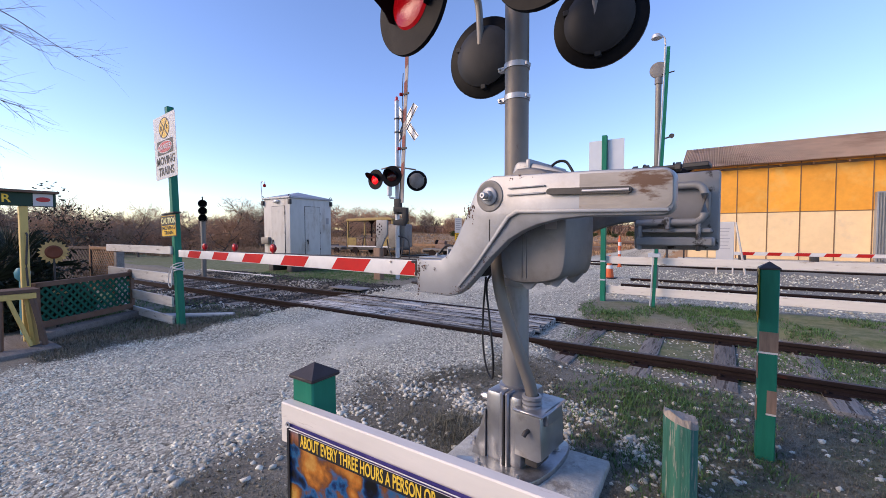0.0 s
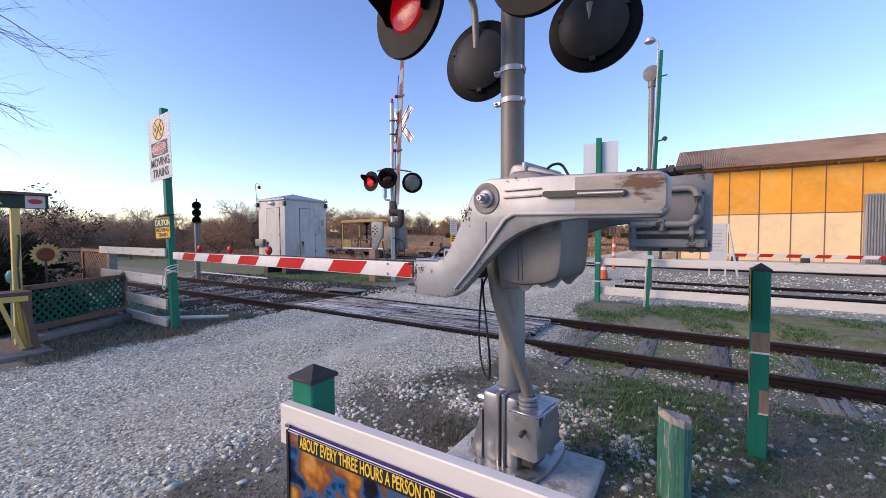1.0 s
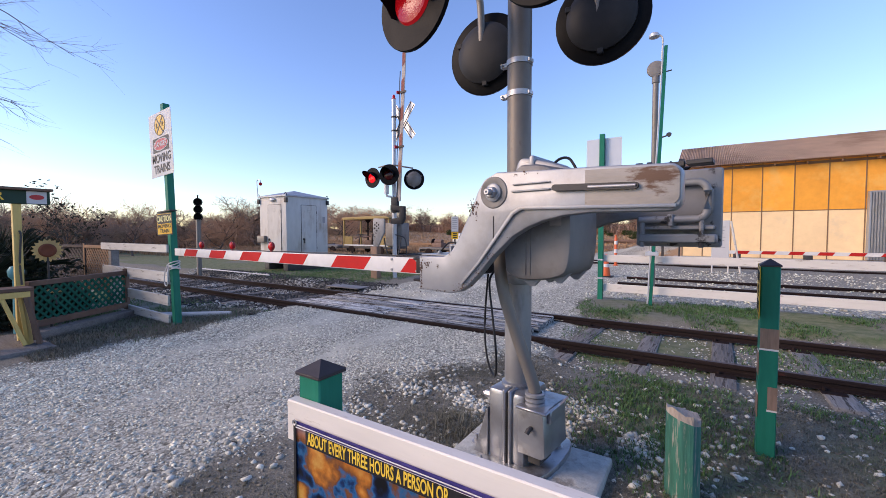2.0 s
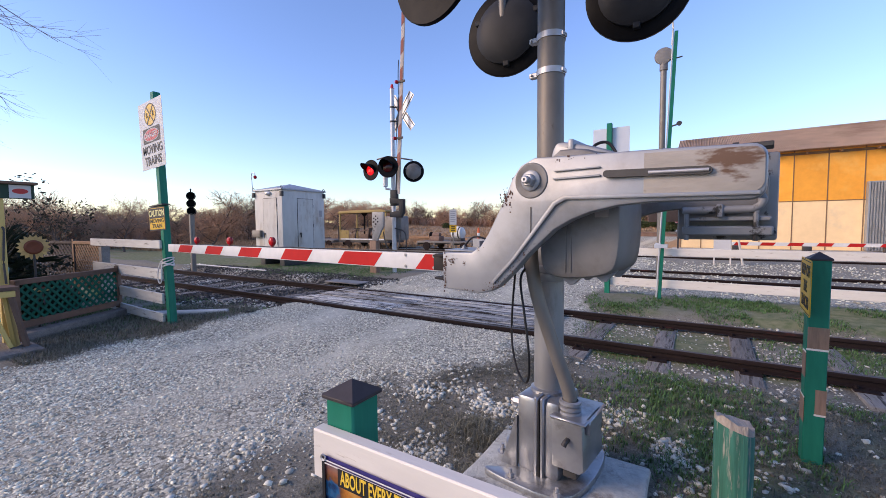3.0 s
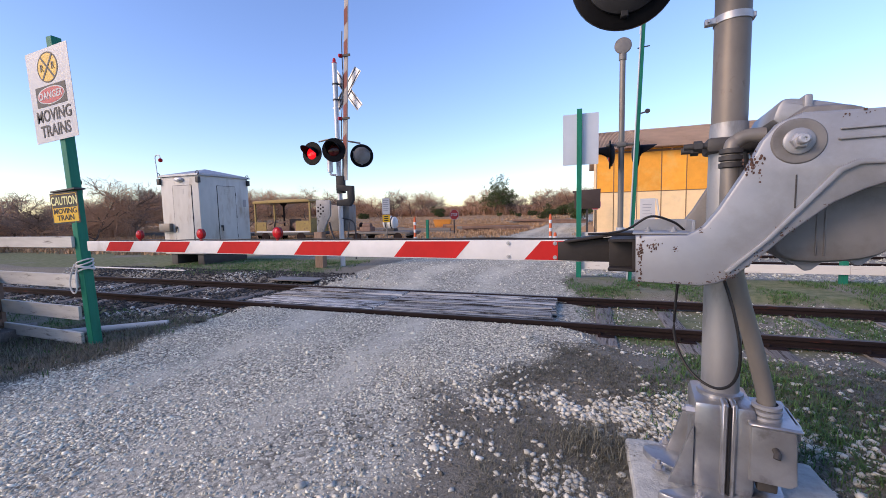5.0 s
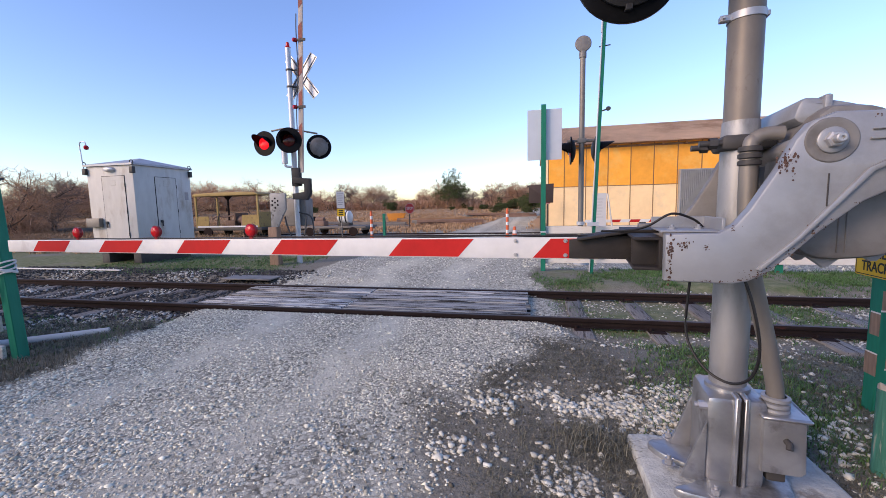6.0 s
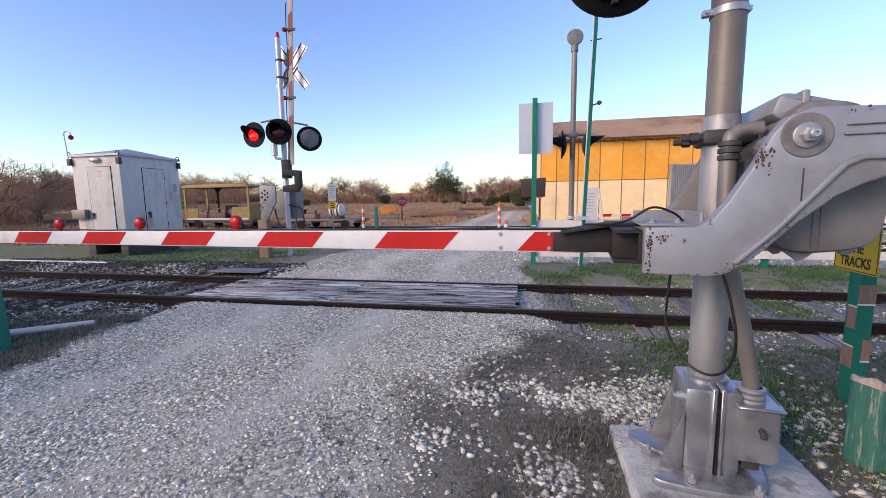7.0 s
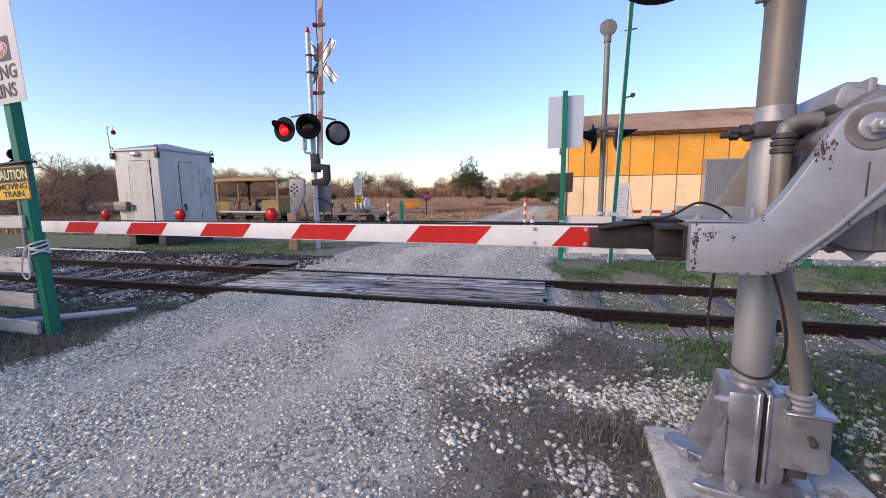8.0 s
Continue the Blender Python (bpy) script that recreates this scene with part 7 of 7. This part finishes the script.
# small leafy tree by the lattice
tv, tf, wv, wf, ends = branchy(51, 1.7, 0.6, 3, (7, 5, 3), 0.3, 0, 0.03, 0.5)
sm = thing("small_tree", pose(-13.2, 3.45, 0.0) @ Matrix.Diagonal((0.9, 0.9, 0.95, 1)), "small sparse tree with dark withered leaves", "tree")
V, Fc = leaves_at(ends, 0.05, 3, np.random.default_rng(3))
for nm, v_, f_, mt in (("trunk", tv + wv, tf + [tuple(i + len(tv) for i in f) for f in wf], BARK), ("crown", V, Fc, LEAF_DARK)):
    o_ = new(nm, soup(nm, v_, f_, mt))
    o_.parent = sm
# tree beside the platform whose twigs reach over the road
ot = thing("bare_tree", pose(-8.5, -0.75, 0.0), "bare grey tree beside the entrance sign", "tree")
bm = bm_new()
tube(bm, bend([(0, 0, -0.1), (0.03, 0.02, 1.5), (-0.02, 0.05, 3.2), (0.05, 0.1, 4.5), (0.1, 0.05, 6.0)]), 0.11, 10)
part("trunk", bm, BARK, ot)
for sd, z, L_, tilt_, yw in ((71, 4.5, 2.0, -82, -4), (73, 3.55, 1.75, -80, 3)):
    tv, tf, wv, wf, ends = branchy(sd, L_, 0.45, 3, (7, 4, 3), 0.45, 0.0, 0.022, 0.4)
    o_ = new("limb", soup("limb", tv + wv, tf + [tuple(i + len(tv) for i in f) for f in wf], TWIG_GREY))
    o_.parent = ot
    o_.matrix_basis = pose(0.1, 0.05, z, tilt_, 0, yw)


def palm(x, y, z, seed, n=46, L=0.75):
    rg = np.random.default_rng(seed)
    p = thing("palm_shrub", pose(x, y, z), "dark spiky palm shrub in the bed", "shrub")
    V, Fc = [], []
    for _ in range(n):
        az, el = rg.uniform(0, 6.28), rg.uniform(0.15, 1.4)
        d = np.array([math.cos(az) * math.cos(el), math.sin(az) * math.cos(el), math.sin(el)])
        s = np.array([-math.sin(az), math.cos(az), 0])
        for f in range(9):
            o_ = (f - 4) * 0.16
            e = d * math.cos(o_) + s * math.sin(o_)
            b = d * L * 0.55
            k = len(V)
            w = np.cross(e, [0.2, 0.1, 0.97]) * 0.016
            V += [b - w * 0.5, b + w * 0.5, b + e * L * 0.5 + w, b + e * L + np.array([0, 0, -0.08 * L])]
            Fc += [(k, k + 1, k + 2), (k, k + 2, k + 3)]
        k = len(V)
        V += [np.array([0.012, 0, 0]), np.array([-0.012, 0.01, 0]), d * L * 0.56]
        Fc += [(k, k + 1, k + 2)]
    o_ = new("fronds", soup("fronds", V, Fc, PALM))
    o_.parent = p
    bm = bm_new()
    lathe(bm, [(0.1, -z), (0.08, 0.0), (0.02, 0.05)], Matrix(), 10)
    part("stem", bm, BARK, p)


palm(-9.9, 1.72, 0.85, 1, 46, 0.62)
palm(-9.2, 1.25, 0.6, 2, 46, 0.6)
palm(-9.3, 1.85, 0.3, 4, 36, 0.42)


def leafy_shrub(x, y, seed, tall, wide):
    tv, tf, wv, wf, ends = branchy(seed, tall * 0.7, 0.7, 3, (9, 6, 4), 0.05, 0, 0.025, 0.5)
    sh = thing("leafy_shrub", pose(x, y, gz(x, y)) @ Matrix.Diagonal((wide, wide, 1, 1)), "dense dark evergreen shrub in the bed", "shrub")
    V, Fc = leaves_at(ends, 0.06, 7, np.random.default_rng(seed))
    for nm, v_, f_, mt in (("stems", tv + wv, tf + [tuple(i + len(tv) for i in f) for f in wf], BARK), ("leaves", V, Fc, PALM)):
        o_ = new(nm, soup(nm, v_, f_, mt))
        o_.parent = sh


for x, y, sd, h_, w_ in ((-9.5, 2.1, 81, 0.55, 1.1), (-10.3, 1.75, 82, 1.0, 1.1), (-9.0, 1.5, 84, 0.7, 1.1), (-11.4, 2.0, 85, 1.3, 1.3)):
    leafy_shrub(x, y, sd, h_, w_)


# ---- grass, stones ----
def blades(name, pts, size, material, label, lean=0.5, n=6, seed=1, width=0.006, cat="grass"):
    rg = np.random.default_rng(seed)
    P = np.repeat(np.asarray(pts), n, 0)
    N = len(P)
    sz = np.repeat(size, n) if np.ndim(size) else np.full(N, size)
    sz = sz * rg.uniform(0.5, 1.3, N)
    az = rg.uniform(0, 2 * np.pi, N)
    off = rg.normal(0, 1, (N, 2)) * sz[:, None] * 0.35
    base = P.copy()
    base[:, :2] += off
    tilt = rg.uniform(0.1, 1.0, N) * lean
    d = np.stack([np.cos(az) * np.sin(tilt), np.sin(az) * np.sin(tilt), np.cos(tilt)], 1)
    s = np.stack([-np.sin(az), np.cos(az), 0 * az], 1) * width
    mid = base + d * sz[:, None] * 0.6
    tip = base + d * sz[:, None] + np.stack([np.cos(az), np.sin(az), -0.6 + 0 * az], 1) * (sz * 0.3 * lean)[:, None]
    V = np.stack([base - s, base + s, mid + s * 0.7, mid - s * 0.7, tip], 1).reshape(-1, 3)
    k = np.arange(N)[:, None] * 5
    Fc = np.concatenate([k + [0, 1, 2], k + [0, 2, 3], k + [3, 2, 4]])
    return tagged(new(name, soup(name, V, Fc, material)), label, cat, kind="stuff")


def scatter(n, x0, x1, y0, y1, weight, seed):
    rg = np.random.default_rng(seed)
    x, y = rg.uniform(x0, x1, n), rg.uniform(y0, y1, n)
    keep_ = rg.random(n) < weight(x, y)
    x, y = x[keep_], y[keep_]
    return np.stack([x, y, height(x, y) - 0.004], 1)


def clear_of_pad(x, y):
    return 1.0 * ~((x > -1.45) & (x < -0.48) & (y > 1.70) & (y < 2.70))


def clumps(x, y, s, seed=0.0):
    return 0.5 + 0.5 * np.clip(wave(x * s + seed, y * s * 1.1 - seed) * 0.75 + 0.5 * wave(x * s * 2.7 + 3 + seed, y * s * 2.4), -1, 1)


on_track = lambda x, y: ((y > 4.55) & (y < 7.0))
blades("green_grass", scatter(70000, -2.0, 4, 1.2, 9.0, lambda x, y: grass_w(x, y) * clear_of_pad(x, y) * smooth01(clumps(x, y, 1.4), 0.3, 0.75) * (1 - 0.6 * on_track(x, y)), 1), 0.055, GRASS, "short green grass in patches", 0.9, 5, 1, 0.0035)
blades("green_grass", scatter(16000, -13, -6.3, 1.5, 10.5, lambda x, y: grass_w(x, y) * 0.8, 2), 0.06, GRASS, "short green grass beside the tracks", 0.9, 4, 2, 0.005)
blades("dead_grass", scatter(52000, -3.4, 2.6, 0.4, 4.5, lambda x, y: smooth01(2.6 - x, 0, 1.3) * smooth01(y, 0.4, 1.5) * (1 - road_w(x, y)) * clear_of_pad(x, y) * smooth01(clumps(x, y, 1.2, 2.0), 0.05, 0.6) * (1 - 0.6 * grass_w(x, y)), 3), 0.034, DRY, "thin grey dead grass on bare dirt", 1.55, 8, 3, 0.0016)
blades("dead_grass", scatter(5000, -8.5, -6.3, 1.3, 4.3, lambda x, y: (1 - road_w(x, y)) * 0.8, 13), 0.08, DRY, "grey dead grass on the verge", 1.2, 6, 13, 0.003)
tuft = scatter(320, -1.95, -1.25, 2.35, 2.85, lambda x, y: np.exp(-((x + 1.6) ** 2 / 0.04 + (y - 2.6) ** 2 / 0.025)), 4)
blades("grass_tuft", tuft, 0.11, DRY, "dry tussock of long dead grass", 1.5, 12, 4, 0.0022)
blades("field_grass", scatter(42000, -60, 22, 20.5, 70, lambda x, y: (1 - road_w(x, y)) * (0.3 + 0.7 * clumps(x, y, 0.35)) * (1 - 1.0 * ((x > -2.0) & (y < 38))) * smooth01(70 - y, 0, 30), 5), 0.22, FIELD, "short tan dead field grass", 0.6, 6, 5, 0.02)
blades("field_grass", scatter(16000, -45, -16, 11, 34, lambda x, y: 0.35 + 0.65 * clumps(x, y, 0.4), 6), 0.24, FIELD, "short tan dead field grass", 0.6, 6, 6, 0.018)

tp = scatter(9500, -60, 12, 64, 96, lambda x, y: 0.35 + 0.65 * clumps(x, y, 0.25), 41)
blades("far_brush", tp, 1.9, TWIG, "far belt of reddish brown winter brush", 1.25, 14, 41, 0.03, "brush")
tp = scatter(3600, -52, -20, 14, 46, lambda x, y: smooth01(np.hypot(x + 1, y), 34, 38) * (1 - smooth01(np.hypot(x + 1, y), 52, 55)) * smooth01(-(x + 1) / np.maximum(y, 1.0), 1.45, 1.7) * (0.3 + 0.7 * clumps(x, y, 0.35)), 42)
blades("brush_thicket", tp, 0.9, TWIG, "dense reddish brown winter thicket", 1.1, 10, 42, 0.022, "brush")
tp = scatter(1500, -55, -20, 3, 16, lambda x, y: smooth01(np.hypot(x + 1, y), 32, 36) * (0.3 + 0.7 * clumps(x, y, 0.35)), 43)
blades("brush_thicket", tp, 0.9, TWIG_GREY, "dense grey brown winter thicket", 1.1, 10, 43, 0.022, "brush")

bm = bm_new()
bmesh.ops.create_icosphere(bm, subdivisions=1, radius=1.0)
bm.verts.ensure_lookup_table()
ICO = (np.array([v.co[:] for v in bm.verts]), np.array([[v.index for v in f.verts] for f in bm.faces]))
bm.free()
OCT = (np.array([(1, 0, 0), (-1, 0, 0), (0, 1, 0), (0, -1, 0), (0, 0, 1.0), (0, 0, -1.0), (0.7, 0.6, 0.5), (-0.6, -0.7, 0.5)]),
       np.array([(6, 2, 4), (0, 6, 4), (0, 2, 6), (2, 1, 4), (1, 7, 4), (7, 3, 4), (1, 3, 7), (3, 0, 4), (2, 0, 5), (1, 2, 5), (3, 1, 5), (0, 3, 5)]))


def stones(name, pts, size, material, label, shape, seed, sink=0.3, flat=0.7, cat="gravel"):
    rg = np.random.default_rng(seed)
    base, faces = shape
    N, K = len(pts), len(base)
    sc = np.asarray(size)[:, None] * rg.uniform(0.65, 1.25, (N, 3)) * np.array([1, 1, flat])
    ang = rg.uniform(0, 2 * np.pi, N)
    v = base[None] * (1 + rg.normal(0, 0.30, (N, K, 1)))
    tl = rg.normal(0, 0.15, (N, 1))
    v = np.stack([v[..., 0], v[..., 1], v[..., 2] + v[..., 0] * tl], -1) * sc[:, None]
    c, s = np.cos(ang)[:, None], np.sin(ang)[:, None]
    v = np.stack([v[..., 0] * c - v[..., 1] * s, v[..., 0] * s + v[..., 1] * c, v[..., 2]], -1)
    p = np.array(pts)
    p[:, 2] += sc[:, 2] * (1 - 2 * sink)
    V = (v + p[:, None]).reshape(-1, 3)
    Fc = (faces[None] + np.arange(N)[:, None, None] * K).reshape(-1, faces.shape[1])
    return tagged(new(name, soup(name, V, Fc, material)), label, cat, kind="stuff")


rs = np.random.default_rng(21)
# road gravel: sparse in the wheel tracks, coarse where it lies loose
loose_w = lambda x, y: 1 - 0.62 * smooth01(track_w(x, y), 0.2, 0.9)
p = scatter(150000, -7.2, -1.6, -0.6, 4.95, lambda x, y: road_w(x, y) * (0.2 + 0.8 * clumps(x, y, 1.1, 4.0)) * loose_w(x, y), 22)
stones("road_gravel", p, 0.005 + 0.009 * rs.random(len(p)) ** 2.0, PEBBLE, "loose pale grey gravel on the road", OCT, 23)
p = scatter(46000, -7.0, -1.8, -0.6, 4.6, lambda x, y: road_w(x, y) * (0.12 + 0.88 * smooth01(clumps(x, y, 0.9, 7.0), 0.3, 0.8)) * loose_w(x, y) * (0.22 + 0.78 * (1 - smooth01(y + 0.35 * (x + 5), 0.6, 3.2))), 61)
stones("road_stones", p, 0.008 + 0.014 * rs.random(len(p)) ** 2.6, PEBBLE, "loose grey limestone pieces on the road", ICO, 62, 0.35, 0.6)
p = scatter(24000, -6.9, -1.6, 6.7, 20, lambda x, y: road_w(x, y) * 0.5, 24)
stones("road_gravel", p, 0.008 + 0.014 * rs.random(len(p)) ** 2, PEBBLE, "loose pale grey gravel on the road", OCT, 25)
edge = lambda x, y: np.exp(-((x - road_right(y) + 0.12) / 0.30) ** 2)
p = scatter(5000, -4.2, -1.6, -0.5, 4.9, lambda x, y: edge(x, y) * smooth01(clumps(x, y, 2.2, 5.0), 0.25, 0.8), 26)
stones("edge_stones", p, 0.009 + 0.020 * rs.random(len(p)) ** 2.5, STONE, "white limestone pieces along the road edge", ICO, 27)


# white stone drifts round the gate
def drift(x, y):
    c = 0
    for cx, cy, sx, sy, w in ((-1.75, 3.08, 0.34, 0.16, 1.0), (-1.25, 3.0, 0.30, 0.20, 1.0), (-2.45, 2.42, 0.20, 0.12, 0.65), (-2.6, 2.1, 0.10, 0.2, 0.3), (-1.80, 2.2, 0.16, 0.18, 0.6), (-2.3, 2.95, 0.25, 0.12, 0.35), (-0.55, 3.05, 0.35, 0.22, 0.9), (-0.25, 2.35, 0.22, 0.35, 0.14), (-0.75, 3.35, 0.35, 0.15, 0.7)):
        c = c + w * np.exp(-((x - cx) / sx) ** 2 - ((y - cy) / sy) ** 2)
    return np.clip(c, 0, 1) * smooth01(clumps(x, y, 3.0, 1.0), 0.1, 0.6) * clear_of_pad(x, y)


p = scatter(42000, -3.1, 0.6, 1.4, 3.8, lambda x, y: drift(x, y) * 0.9, 28)
stones("white_stones", p, 0.009 + 0.017 * rs.random(len(p)) ** 1.7, STONE, "drifts of white limestone ballast stones", ICO, 29)
p = scatter(9000, -3.2, 3.5, 1.0, 4.6, lambda x, y: (1 - road_w(x, y)) * clear_of_pad(x, y) * (0.1 + 0.5 * clumps(x, y, 2.0, 9.0)), 30)
stones("white_stones", p, 0.005 + 0.024 * rs.random(len(p)) ** 5, STONE, "scattered white limestone pieces", ICO, 31)
p = scatter(1700, -0.75, 2.4, 0.9, 4.4, lambda x, y: clear_of_pad(x, y) * (0.12 + 0.88 * smooth01(clumps(x, y, 1.6, 5.0), 0.5, 0.85)) * (0.35 + 0.65 * np.exp(-((x + 0.2) ** 2 / 0.12))), 51)
stones("white_stones", p, 0.011 + 0.019 * rs.random(len(p)) ** 1.8, STONE, "larger white limestone pieces in the grass", ICO, 52)
p = scatter(30000, -3.3, 2.0, 0.6, 4.6, lambda x, y: (1 - road_w(x, y)) * clear_of_pad(x, y) * (0.25 + 0.75 * clumps(x, y, 1.8, 2.5)), 71)
stones("soil_crumbs", p, 0.004 + 0.012 * rs.random(len(p)) ** 2.4, SOIL, "brown soil crumbs and dull small stones", OCT, 72, 0.3, 0.7, "soil")
# ballast in and beside the track
nb_ = lambda x, y: (1 - road_w(x, y)) * (1 - 0.75 * smooth01(grass_w(x, y), 0.3, 0.7)) * (0.3 + 0.7 * clumps(x, y, 1.7))
off_tie = lambda x, y: 1.0 * (np.abs((x + 0.63 + 0.4) % 0.8 - 0.4) > 0.13)
p = scatter(20000, -2.3, 5, 4.3, 7.1, lambda x, y: nb_(x, y) * np.maximum(off_tie(x, y), 0.22) * 0.8, 32)
stones("ballast", p, 0.007 + 0.013 * rs.random(len(p)) ** 1.5, BALLAST, "grey and white track ballast stones", OCT, 33)
p = scatter(26000, -15, -6.3, 4.0, 8.2, lambda x, y: (1 - road_w(x, y)) * 0.8, 34)
stones("ballast", p, 0.014 + 0.022 * rs.random(len(p)) ** 1.5, DARK_BALLAST, "oily black track ballast stones", OCT, 35)
p = scatter(26000, -16, -6.0, 3.9, 8.0, lambda x, y: (1 - 0.8 * road_w(x, y)) * smooth01(clumps(x, y, 1.3, 3.0), 0.45, 0.75) * 0.9, 64)
stones("ballast", p, 0.012 + 0.022 * rs.random(len(p)) ** 1.8, BALLAST, "pale limestone ballast between the rails", OCT, 65)
p = scatter(15000, -2.2, 14, 8.9, 17, lambda x, y: 0.25 + 0.75 * clumps(x, y, 0.9), 36)
stones("yard_gravel", p, 0.012 + 0.025 * rs.random(len(p)) ** 2, PEBBLE, "pale gravel strewn over the yard", OCT, 37)
